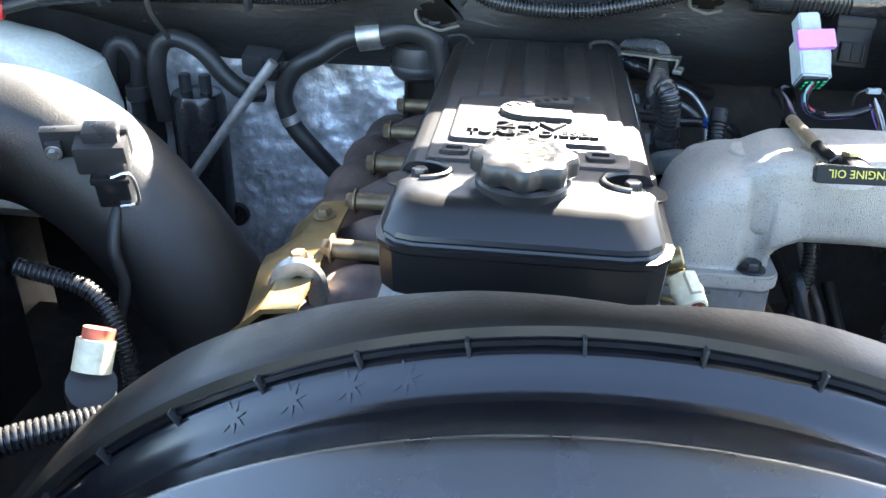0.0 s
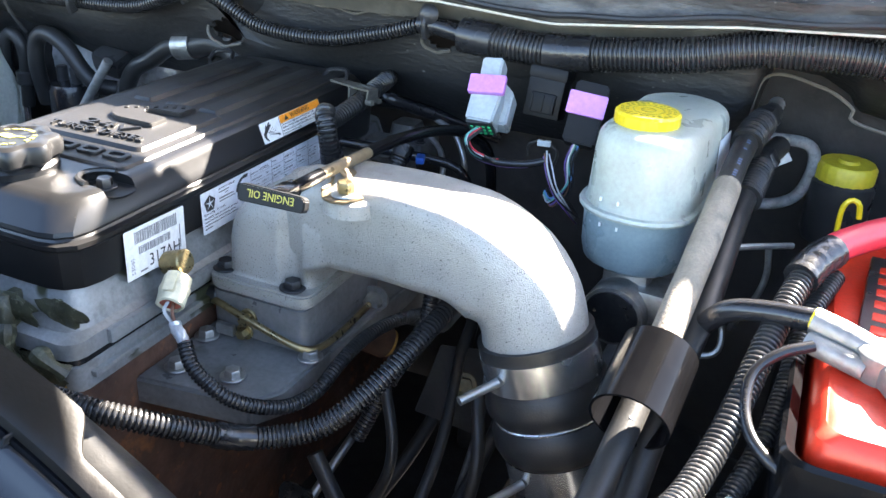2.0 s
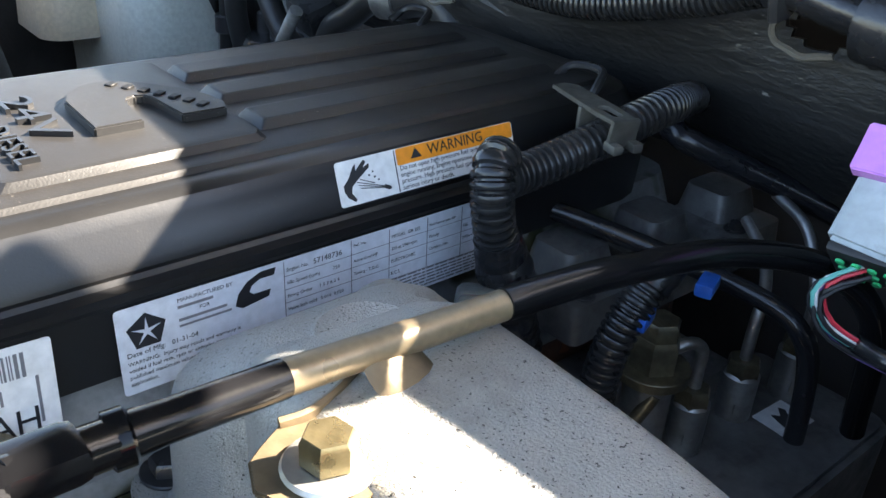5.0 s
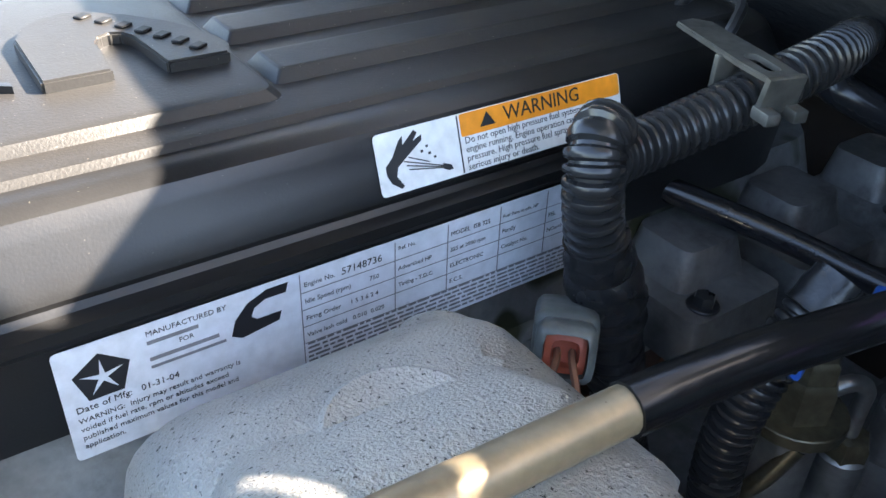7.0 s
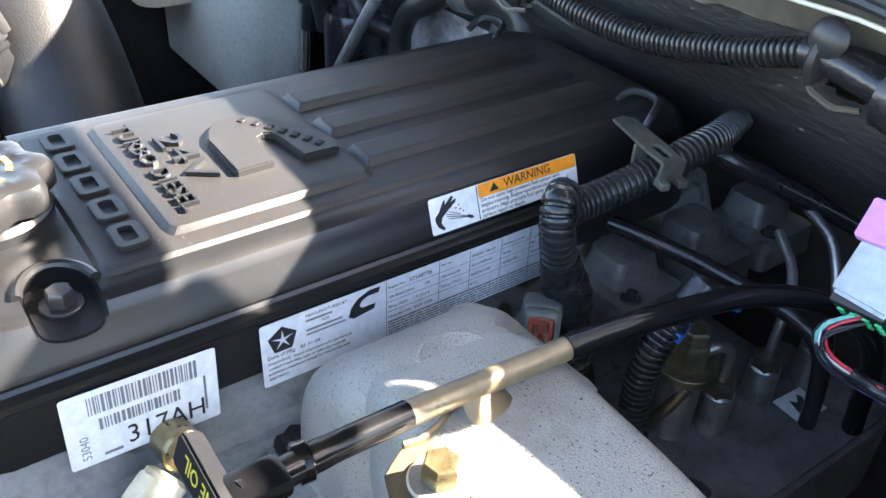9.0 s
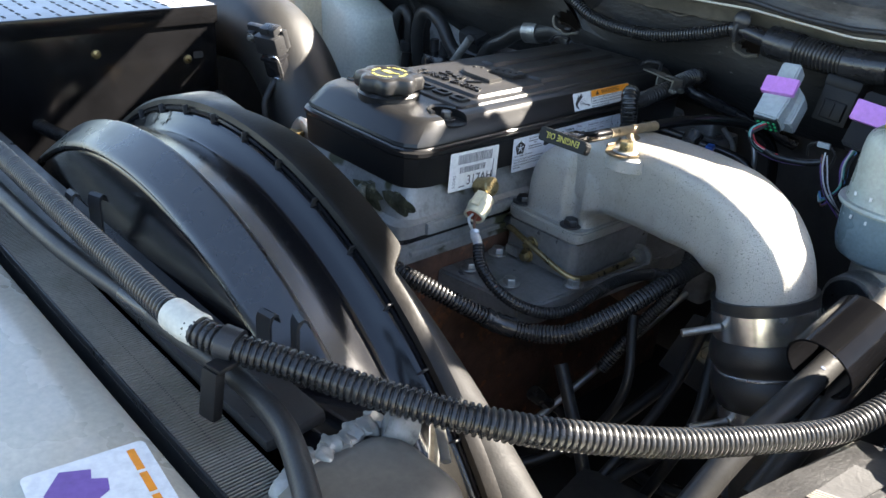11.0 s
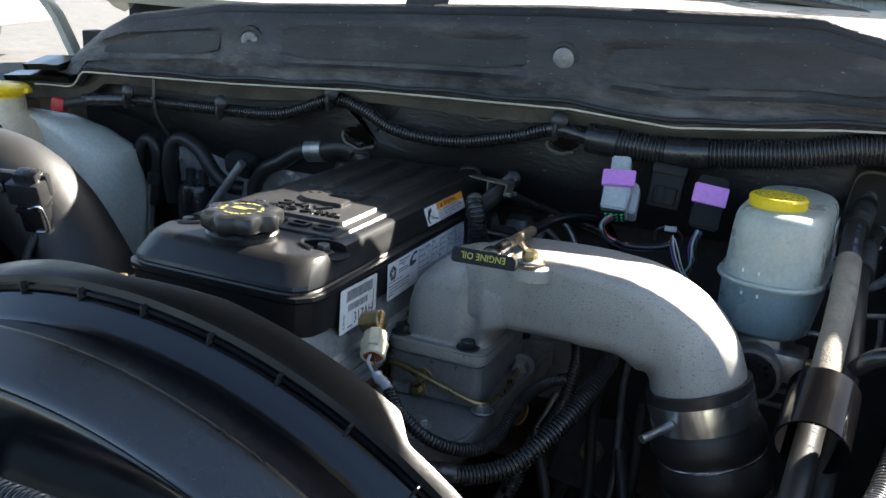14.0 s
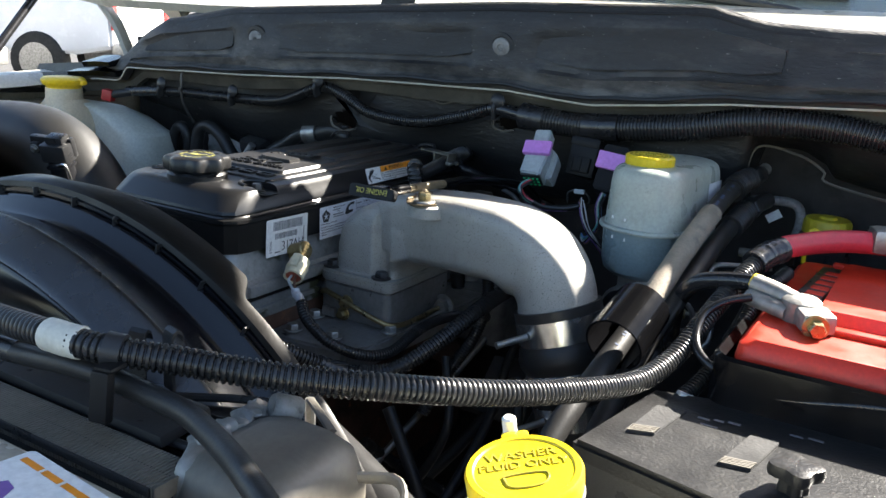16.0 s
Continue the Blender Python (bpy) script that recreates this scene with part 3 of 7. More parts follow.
# bodywork behind the cowl
tagged(part("scuttle", rings([[(x, y, z) for y, z in ((0.945, 1.300 + 0.02 * max(0, 0.5 - abs(x))), (1.02, 1.322), (1.12, 1.338), (1.215, 1.350), (1.215, 1.335), (0.955, 1.285))] for x in np.linspace(-0.80, 0.95, 40)]), M["beige"]), "glossy beige scuttle panel in full sun", "bodywork", kind="structure")
tagged(part("window_1", rings([[(-0.78 + 0.12 * k, y, z), (0.80 - 0.12 * k, y, z), (0.80 - 0.12 * k, y + 0.006, z), (-0.78 + 0.12 * k, y + 0.006, z)] for k, y, z in ((0, 1.215, 1.345), (1, 1.85, 1.875))]), M["glass"]), "clear sloping windscreen above the scuttle", "window", kind="structure").visible_shadow = False
for sx in (-1, 1):
    tagged(part("windscreen_pillar", tube([(sx * 0.83, 1.16, 1.28), (sx * 0.72, 1.85, 1.87), (sx * 0.68, 2.2, 1.92)], 0.035, 8, 0.05), M["beige"]), "beige windscreen pillar of the cab", "bodywork", kind="structure")
tagged(part("cab_roof", rings([[(x, y, z + 0.03 * (1 - (x / 0.75) ** 2)) for x in np.linspace(-0.72, 0.72, 9)] + [(0.72, y, z - 0.04), (-0.72, y, z - 0.04)] for y, z in ((1.86, 1.87), (2.0, 1.90), (2.3, 1.93), (3.0, 1.92), (3.25, 1.86))]), M["beige"]), "beige cab roof in the sun", "bodywork", kind="structure")
tagged(part("wall_cab_back", box(1.6, 0.04, 1.1, pose(0, 3.28, 1.30), 0.01), M["beige"]), "beige back wall of the cab", "wall", kind="structure")
for sx in (-1, 1):
    tagged(part("cab_door", box(0.06, 1.5, 0.75, pose(sx * 0.93, 2.1, 0.95), 0.02), M["beige"]), "beige cab door below the windows", "door", kind="structure")
tagged(part("dashboard", rings([[(x, y, z) for y, z in ((1.22, 1.27), (1.40, 1.31), (1.65, 1.30), (1.72, 1.22), (1.70, 0.9), (1.22, 0.9))] for x in np.linspace(-0.85, 0.85, 6)]), M["felt"]), "dark dashboard under the windscreen", "dashboard", kind="structure")
for sx in (-0.38, 0.38):
    seat = thing("cab_seat", "dark cloth seat inside the cab", "seat", "cab seats")
    part("cushion", box(0.55, 0.55, 0.40, pose(sx, 2.25, 0.84), 0.05, 3), M["cloth"], seat)
    part("backrest", box(0.52, 0.16, 0.70, pose(sx, 2.58, 1.32, -12), 0.05, 3), M["cloth"], seat)
    part("headrest", box(0.26, 0.10, 0.18, pose(sx, 2.68, 1.73, -8), 0.04, 3), M["cloth"], seat)
tagged(part("floor_cab", box(1.8, 2.1, 0.04, pose(0, 2.2, 0.62), 0), M["cloth"]), "dark carpeted cab floor", "floor", kind="structure")
# the raised bonnet overhead and the parked wiper blade
bonnet = thing("bonnet", "beige bonnet propped open over the engine bay", "bonnet")
# hinge height and the notched side edge are shaped to steer the sunlight
HINGE_Y, HINGE_Z, BON = 0.955, 1.590, Vector((0, -0.78, 0.63)).normalized()
rowsb = []
side = table([(0.0, 0.74), (0.028, 0.74), (0.034, 0.55), (0.052, 0.53), (0.064, 0.525), (0.068, 0.62), (0.074, 0.88), (1.2, 0.88)])
for k in np.linspace(0, 1.26, 127):
    arch = 0.03 * math.sin(k / 1.26 * math.pi)
    rowsb.append([(x, HINGE_Y + BON.y * k + arch * BON.z + dx, HINGE_Z + BON.z * k - arch * BON.y) for x, dx in ((-0.93, 0.0), (-0.5, 0.0), (0.0, 0.0), (0.35, 0.0), (side(k), 0.0), (side(k), 0.02), (0.0, 0.025), (-0.93, 0.02))])
part("skin", rings(rowsb), M["beige"], bonnet)
# unseen flanks, added to cut sky light from both sides
for sx, k0 in ((-1, 0.02), (1, 0.16)):
    flank = []
    for k in np.linspace(k0, 1.26, 30):
        c = V(sx * (0.93 if sx < 0 else 0.88), HINGE_Y + BON.y * k, HINGE_Z + BON.z * k)
        down = V(0, -BON.z, BON.y) * 0.075
        flank.append([c, c + V(sx * 0.008, 0, 0), c + V(sx * 0.012, 0, 0) + down, c + V(sx * 0.002, 0, 0) + down])
    part("flank", rings(flank), M["beige"], bonnet, "turned-down beige side edge")
# unseen dark mat, added to keep bounce and reflections low
rowsi = []
for k in np.linspace(0.06, 1.20, 12):
    arch = 0.03 * math.sin(k / 1.26 * math.pi) - 0.012
    rowsi.append([(x, HINGE_Y + BON.y * k + a * BON.z, HINGE_Z + BON.z * k - a * BON.y) for x, a in ((-0.82, arch), (-0.4, arch - 0.012), (0.0, arch - 0.014), (0.48, arch), (0.48, arch + 0.006), (-0.82, arch + 0.006))])
part("dimming_mat", rings(rowsi), M["felt"], bonnet, "unseen dark mat added to dim reflections")
# bar added to cast the shadow band across the rocker cover
part("shadow_bar", box(1.50, 0.018, 0.034, pose(-0.13, 0.955, 1.474, 10), 0.006), M["beige"], bonnet, "unseen beige bar added to cast a shadow band")
part("hinge", tube([(-0.765, 0.99, 1.18), (-0.80, 0.985, 1.25), (-0.845, 0.975, 1.32), (-0.82, 0.955, 1.47), (-0.80, 0.93, 1.56)], 0.017, 8, 0.02, squash=0.5), M["beige"], bonnet, "flat beige hinge arm")
part("hinge_cover", box(0.15, 0.014, 0.05, pose(-0.86, 0.965, 1.315, 8, 6, 0), 0.005), M["beige"], bonnet, "beige folded corner of the inner panel")
# plates added in the sun's path to shade the parts tag and head
part("sun_blocker", box(0.120, 0.012, 0.075, pose(0.372, 0.953, 1.434), 0.004), M["beige"], bonnet, "unseen beige plate added to shade the parts tag and head")
part("sun_blocker", box(0.040, 0.012, 0.060, pose(0.322, 0.953, 1.410), 0.004), M["beige"], bonnet, "unseen beige plate added to shade the parts tag and head")
part("gas_strut", tube([(-0.834, 0.62, 1.07), (-0.93, 0.94, 1.36)], 0.009, 10, 0.05), M["gloss_black"], bonnet, "black gas strut")
wiper = thing("windscreen_wiper", "black wiper parked along the scuttle", "wiper")
part("blade", box(1.25, 0.012, 0.016, pose(-0.02, 1.235, 1.372), 0.004), M["rubber"], wiper)
part("arm", tube([(0.55, 1.17, 1.33), (0.5, 1.21, 1.35), (0.1, 1.232, 1.38)], 0.007, 8, 0.02), M["plastic"], wiper)

# ---- engine ----
engine = thing("engine", "inline six diesel engine, grey aluminium head on rusty block", "engine")


def stack(levels, chamfer=0.028, seg=3):
    """Rounded-rectangle levels (z, x0, x1, y0, y1, extra) as a skin."""
    out = []
    for z, x0, x1, y0, y1, c in levels:
        out.append([(x, y, z) for x, y in rounded((x1 - x0) / 2, (y1 - y0) / 2, c, (x0 + x1) / 2, (y0 + y1) / 2, seg)])
    return rings(out)


part("cylinder_head", stack([(0.945, -0.115, 0.112, 0.385, 0.95, 0.012), (0.968, -0.115, 0.112, 0.385, 0.95, 0.012), (0.970, -0.112, 0.109, 0.388, 0.95, 0.012), (0.975, -0.112, 0.109, 0.388, 0.95, 0.012),
                             (0.977, -0.118, 0.114, 0.382, 0.95, 0.015), (0.992, -0.118, 0.114, 0.382, 0.95, 0.015), (0.996, -0.112, 0.108, 0.392, 0.95, 0.02), (1.034, -0.100, 0.100, 0.404, 0.94, 0.022)]), M["head"], engine, "grey cast aluminium head stained with grime")
part("block", stack([(0.45, -0.13, 0.11, 0.40, 0.97, 0.02), (0.70, -0.13, 0.115, 0.40, 0.97, 0.02), (0.90, -0.12, 0.112, 0.395, 0.97, 0.02), (0.945, -0.115, 0.110, 0.39, 0.97, 0.02)]), M["block"], engine, "rust-brown iron block")
part("gasket_edge", box(0.205, 0.01, 0.010, pose(-0.005, 0.384, 0.940), 0.003), M["rust"], engine, "orange rust streak")
part("side_ledge", box(0.008, 0.52, 0.006, pose(0.1135, 0.66, 0.958), 0.0015), M["head"], engine)
part("side_rib", box(0.012, 0.5, 0.014, pose(0.113, 0.67, 0.984), 0.003), M["head"], engine)
part("grime_lump", tube([(0.055, 0.376, 1.002), (0.06, 0.368, 0.985), (0.062, 0.37, 0.965)], 0.006, 8, 0.004, lambda s: 1 + 0.3 * math.sin(9 * s)), M["oilgreen"], engine, "olive oil grime")
part("grime_lump", tube([(0.085, 0.374, 0.985), (0.10, 0.372, 0.980), (0.108, 0.378, 0.970)], 0.007, 8, 0.004, lambda s: 1 + 0.3 * math.sin(7 * s)), M["oilgreen"], engine, "olive oil grime")
random.seed(21)
for gx, gy, gz, gr in ((0.050, 0.388, 1.010, 0.016), (0.098, 0.393, 1.016, 0.014), (0.050, 0.384, 0.962, 0.016), (0.085, 0.384, 0.955, 0.011), (0.006, 0.385, 0.988, 0.013), (0.002, 0.385, 0.955, 0.011)):
    bm = bmesh.new()
    bmesh.ops.create_icosphere(bm, subdivisions=3, radius=gr)
    for v in bm.verts:
        v.co *= 1 + 0.7 * noise.noise(v.co * 90 + V(gx * 90, 0, gz * 70)) + 0.25 * noise.noise(v.co * 300)
        v.co = V(v.co.x * 1.5 + gx, v.co.y * 0.16 + gy, v.co.z * 0.8 + gz)
    part("grime_patch", bm, M["oilgreen"], engine, "olive oil grime")
part("head_gasket", stack([(0.9698, -0.1145, 0.1112, 0.3857, 0.95, 0.012), (0.9755, -0.1145, 0.1112, 0.3857, 0.95, 0.012)]), M["gloss_black"], engine, "thin black gasket line")
part("lifting_lug", stack([(0.972, 0.036, 0.052, 0.372, 0.392, 0.005), (0.998, 0.036, 0.052, 0.373, 0.394, 0.005), (1.016, 0.037, 0.051, 0.378, 0.402, 0.005), (1.021, 0.040, 0.048, 0.384, 0.402, 0.003)], seg=4), M["oilgreen"], engine, "grimy cast lug")
for gx, gz, gr in ((0.090, 0.957, 0.006), (0.094, 0.950, 0.0045), (0.084, 0.947, 0.007), (0.060, 0.946, 0.006)):
    bm = bmesh.new()
    bmesh.ops.create_icosphere(bm, subdivisions=3, radius=gr)
    for v in bm.verts:
        v.co *= 1 + 0.8 * noise.noise(v.co * 160 + V(gx * 300, 0, gz * 170))
        v.co = V(v.co.x * 1.1 + gx, v.co.y * 0.15 + 0.3852, v.co.z + gz)
    part("rust_drip", bm, M["rust"], engine, "orange rust drip")
part("grime_lump", tube([(0.02, 0.374, 0.955), (0.05, 0.362, 0.945), (0.07, 0.366, 0.93)], 0.012, 8, 0.004, lambda s: 1 + 0.3 * math.sin(11 * s)), M["oilgreen"], engine, "olive oil grime")

cover = thing("rocker_cover", "satin black plastic rocker cover with a raised lettered panel", "engine cover")
COVER_LEVELS = [(1.030, -0.106, 0.108, 0.399, 0.905, 0.030), (1.064, -0.107, 0.110, 0.397, 0.906, 0.030), (1.0665, -0.108, 0.1115, 0.395, 0.907, 0.030), (1.0705, -0.108, 0.1115, 0.395, 0.907, 0.030),
                (1.0715, -0.104, 0.1060, 0.399, 0.904, 0.028), (1.0735, -0.103, 0.1045, 0.400, 0.903, 0.028), (1.0755, -0.104, 0.1050, 0.399, 0.904, 0.028), (1.079, -0.103, 0.1043, 0.400, 0.903, 0.028), (1.0945, -0.097, 0.0988, 0.414, 0.897, 0.030), (1.0985, -0.094, 0.0965, 0.419, 0.894, 0.030), (1.1005, -0.090, 0.0925, 0.424, 0.891, 0.030), (1.101, -0.086, 0.0885, 0.428, 0.888, 0.028)]
pocket = bmesh.new()
for x in (-0.084, 0.085):
    add(pocket, prism(rounded(0.0255, 0.0165, 0.014, x, 0.470, 5), 1.0925, 1.125, 0))
part("body", cut(stack(COVER_LEVELS, seg=3), pocket), M["cover"], cover, sharp=24)
part("raised_panel", stack([(1.100, -0.082, 0.084, 0.4885, 0.875, 0.006), (1.1032, -0.079, 0.081, 0.4915, 0.872, 0.006), (1.1037, -0.077, 0.079, 0.4935, 0.870, 0.006)]), M["cover_raised"], cover, sharp=20)
part("top_step", stack([(1.1030, -0.068, 0.070, 0.5265, 0.650, 0.006), (1.107, -0.065, 0.067, 0.5305, 0.646, 0.006), (1.1075, -0.063, 0.065, 0.5325, 0.644, 0.006)]), M["cover_raised"], cover, sharp=20)
for x in (-0.040, 0.002, 0.045):
    part("rib", stack([(1.1030, x - 0.0135, x + 0.0135, 0.650, 0.856, 0.002), (1.1078, x - 0.0100, x + 0.0100, 0.6535, 0.850, 0.002), (1.1083, x - 0.0090, x + 0.0090, 0.6545, 0.848, 0.002)]), M["cover_raised"], cover, sharp=20)
part("lettering", lettering("TURBO DIESEL", 0.0150, plane_frame((-0.052, 0.5375, 1.1085), (1, 0.03, 0), (0, 1, 0)), 0.0016, 0.110), M["cover"], cover, "raised black words")
part("lettering", lettering("24V", 0.022, plane_frame((-0.029, 0.5545, 1.1085), (1, 0.03, 0), (0, 1, 0)), 0.0016, 0.060), M["cover"], cover, "raised black characters")
emblem_out = [(0.0370, 0.5790), (0.0368, 0.6020), (0.0100, 0.6045), (0.0045, 0.6070), (0.0025, 0.6110), (0.0040, 0.6150), (0.0090, 0.6172), (0.0390, 0.6195), (0.0396, 0.6420), (0.0300, 0.6455), (0.0170, 0.6430), (0.0000, 0.6350), (-0.0150, 0.6235), (-0.0250, 0.6110), (-0.0275, 0.6020), (-0.0245, 0.5925), (-0.0165, 0.5845), (-0.0060, 0.5800)]
part("emblem", prism(emblem_out, 1.1065, 1.1118, 0.0009), M["cover_raised"], cover, "raised arched emblem")
for k in range(7):
    u = k / 6
    part("emblem_bar", box(0.0042, 0.0058, 0.0012, pose(-0.0185 + 0.049 * u, 0.6075 + 0.0335 * u - 0.007 * u * u, 1.1122, 0, 0, 32), 0.0004, 1), M["relay_black"], cover, "plain dark raised bar")
for i in range(5):
    x = -0.0585 + i * 0.0293
    hw, hh = 0.0118, 0.0082
    block = [(x + dx, 0.5085 + 0.0005 * i + dy) for dx, dy in rounded(hw, hh, 0.004, seg=3)]
    hole = prism([(x + dx, 0.5085 + 0.0005 * i + dy) for dx, dy in rounded(hw - 0.0046, hh - 0.0044, 0.002, seg=2)], 1.09, 1.12, 0)
    part("raised_letter_block", cut(prism(block, 1.1025, 1.1064, 0.0005), hole), M["cover_raised"], cover, "plain raised outline block")
for x, sx in ((-0.084, -1), (0.085, 1)):
    rim_pts = [(x - sx * (0.0262 * math.cos(a)), 0.470 + 0.0178 * math.sin(a), 1.1016) for a in np.linspace(radians(-78), radians(78), 15)]
    part("recess_rim", tube(rim_pts, 0.0026, 8, 0.003), M["cover"], cover)
    part("recess_floor", prism(rounded(0.0235, 0.0148, 0.012, x, 0.470, 5), 1.0915, 1.0932, 0.0004), M["relay_black"], cover, "dark floor of the bolt recess")
    part("cover_bolt", hexbolt(0.0068, 0.008, pose(x - sx * 0.003, 0.470, 1.0945)), M["dark_steel"], cover, "dark hexagon bolt")
cap = thing("oil_filler_cap", "black scalloped oil filler cap with a worn yellow print", "cap")
part("neck", lathe([(0.036, 1.098), (0.036, 1.106), (0.033, 1.109)], 32, pose(-0.001, 0.454, 0)), M["cover"], cap)
part("knob", lathe([(0.029, 1.106), (0.0335, 1.1095), (0.0372, 1.1125), (0.0378, 1.122), (0.0355, 1.1265), (0.031, 1.1285), (0.0255, 1.1288), (0.0235, 1.1276), (0.001, 1.1276)], 128, pose(-0.001, 0.454, 0), lobes=8, depth=0.078), M["cover"], cap, "scalloped black knob")
for k in range(20):
    if k % 10 in (3, 9):
        continue
    a = 2 * math.pi * k / 20
    part("print_bar", box(0.0042, 0.0032, 0.0005, pose(-0.001 + 0.0195 * math.cos(a), 0.454 + 0.0195 * math.sin(a), 1.1279, 0, 0, math.degrees(a) + 90), 0), M["worn_ink"], cap, "worn yellow print")
part("print_can", prism([(-0.011, -0.004), (0.004, -0.004), (0.006, 0.001), (0.013, 0.004), (0.012, 0.0055), (0.003, 0.003), (-0.004, 0.005), (-0.011, 0.003)], 1.1277, 1.1283, 0, pose(-0.001, 0.454, 0)), M["worn_ink"], cap, "yellow oil can print")
for x in (-0.090, 0.078):
    part("lifting_loop", tube([(x - 0.016, 0.848, 1.100), (x - 0.014, 0.862, 1.108), (x + 0.006, 0.866, 1.109), (x + 0.016, 0.852, 1.104), (x + 0.017, 0.846, 1.098)], 0.0028, 8, 0.003), M["dark_steel"], cover, "dark wire loop")

# ---- labels on the cover ----
def label_sheet(name, origin, right, up, w, h, material, label):
    t = thing(name, label, "label")
    m = plane_frame(origin, right, up)
    part("sheet", prism(rounded(w / 2, h / 2, 0.0015, w / 2, h / 2, 2), 0, 0.0003, 0, m), material, t)
    return t, m @ Matrix.Translation((0, 0, 0.00035))


plate, pm = label_sheet("data_plate", (0.1116, 0.553, 1.0215), (0, 1, 0.002), (-0.02, 0, 1), 0.212, 0.0415, M["label_blue"], "silver engine data plate with black print on the rocker cover")
part("rule", bars([(0.077, 0.001, 0.0003, 0.0395), (0.077, 0.033, 0.133, 0.0002), (0.077, 0.026, 0.133, 0.0002), (0.077, 0.019, 0.133, 0.0002), (0.077, 0.012, 0.133, 0.0002), (0.1135, 0.012, 0.0003, 0.0285), (0.136, 0.012, 0.0003, 0.0285), (0.160, 0.012, 0.0003, 0.0285), (0.183, 0.012, 0.0003, 0.0285)], pm), M["grey_ink"], plate)


def words(parent, m, rows, material=None):
    for x, y, s, txt in rows:
        part("print", lettering(txt, s, m @ Matrix.Translation((x, y, 0)), 0.00008), material or M["ink"], parent)


words(plate, pm, [(0.0265, 0.0370, 0.0027, "MANUFACTURED BY"), (0.036, 0.0310, 0.0025, "FOR"), (0.003, 0.0180, 0.0033, "Date of Mfg:   01-31-04"), (0.003, 0.0140, 0.0027, "WARNING:  Injury may result and warranty is"),
                  (0.003, 0.0107, 0.0027, "voided if fuel rate, rpm or altitudes exceed"), (0.003, 0.0074, 0.0027, "published maximum values for this model and"), (0.003, 0.0041, 0.0027, "application."),
                  (0.0785, 0.0352, 0.0026, "Engine No."), (0.0925, 0.0350, 0.0040, "57148736"), (0.0785, 0.0285, 0.0026, "Idle Speed (rpm)          750"), (0.0785, 0.0215, 0.0026, "Firing Order     1 5 3 6 2 4"),
                  (0.0785, 0.0145, 0.0026, "Valve lash cold   0.010  0.020"), (0.115, 0.0370, 0.0022, "Ref. No."), (0.115, 0.0285, 0.0024, "Advertised HP"), (0.115, 0.0215, 0.0024, "Timing - T.D.C."),
                  (0.1375, 0.0352, 0.0026, "MODEL  ISB 325"), (0.1375, 0.0285, 0.0024, "325 at 2900 rpm"), (0.1375, 0.0215, 0.0026, "ELECTRONIC"), (0.1615, 0.0352, 0.0021, "Fuel Rate at adv. HP"), (0.1615, 0.0285, 0.0026, "Family"), (0.1615, 0.0215, 0.0026, "Catalyst No."),
                  (0.1375, 0.0145, 0.0026, "E.C.S."), (0.1845, 0.0285, 0.0026, "FEL"), (0.196, 0.0285, 0.0026, "PM"), (0.1845, 0.0215, 0.0026, "NOx+NMHC")])
part("print_bar", bars([(0.0265, 0.0340, 0.016, 0.0013), (0.0265, 0.0278, 0.022, 0.0013), (0.0265, 0.0250, 0.024, 0.0010)], pm), M["grey_ink"], plate)
random.seed(21)
fine_print = []
for row in range(6):
    x = 0.0785
    while x < 0.203:
        w = random.uniform(0.0016, 0.0060)
        fine_print.append((x, 0.0016 + 0.0019 * row, w, 0.0008))
        x += w + random.uniform(0.0006, 0.0011)
tagged(part("fine_print", bars(fine_print, pm), M["grey_ink"], plate, "rows of print too fine to read"), kind="stuff")
part("emblem_pentagon", prism([(0.0125 + 0.0088 * math.sin(2 * math.pi * k / 5), 0.0285 + 0.0088 * math.cos(2 * math.pi * k / 5)) for k in range(5)], 0, 0.0001, 0, pm), M["ink"], plate, "black pentagon emblem")
part("emblem_star", prism([(0.0125 + r * math.sin(math.pi * k / 5), 0.0285 + r * math.cos(math.pi * k / 5)) for k, r in ((k, 0.0014 if k % 2 else 0.0066) for k in range(10))], 0.0001, 0.0002, 0, pm), M["label_blue"], plate, "pale star on the emblem")
arch = [(0.0, 0.0), (0.0, 0.0055), (0.003, 0.0105), (0.009, 0.0135), (0.0165, 0.0135), (0.0165, 0.0100), (0.0092, 0.0100), (0.0060, 0.0080), (0.0056, 0.0050), (0.0080, 0.0034), (0.0165, 0.0034), (0.0165, 0.0), (0.004, -0.0020)]
part("emblem_arch", prism([(0.0525 + x + 0.30 * y, 0.0260 + y) for x, y in arch], 0, 0.0001, 0, pm), M["ink"], plate, "black slanted arch emblem")

warn_up = Vector((0.0972, 0.665, 1.0985)) - Vector((0.1048, 0.665, 1.0775))
warn, wm = label_sheet("warning_label", (0.1056, 0.665, 1.0775), (0, 1, 0), tuple(warn_up), 0.113, 0.0215, M["label"], "white and orange warning label on the cover's sloping side")
part("orange_band", prism(rounded(0.0387, 0.0041, 0.001, 0.0738, 0.0172, 2), 0, 0.0001, 0, wm), M["orange"], warn, "orange band")
words(warn, wm @ Matrix.Translation((0, 0, 0.0002)), [(0.0545, 0.0150, 0.0076, "WARNING")])
words(warn, wm, [(0.0362, 0.0105, 0.0035, "Do not open high pressure fuel system with"), (0.0362, 0.0073, 0.0035, "engine running. Engine operation causes high fuel"), (0.0362, 0.0041, 0.0035, "pressure. High pressure fuel spray can cause"), (0.0362, 0.0009, 0.0035, "serious injury or death.")])
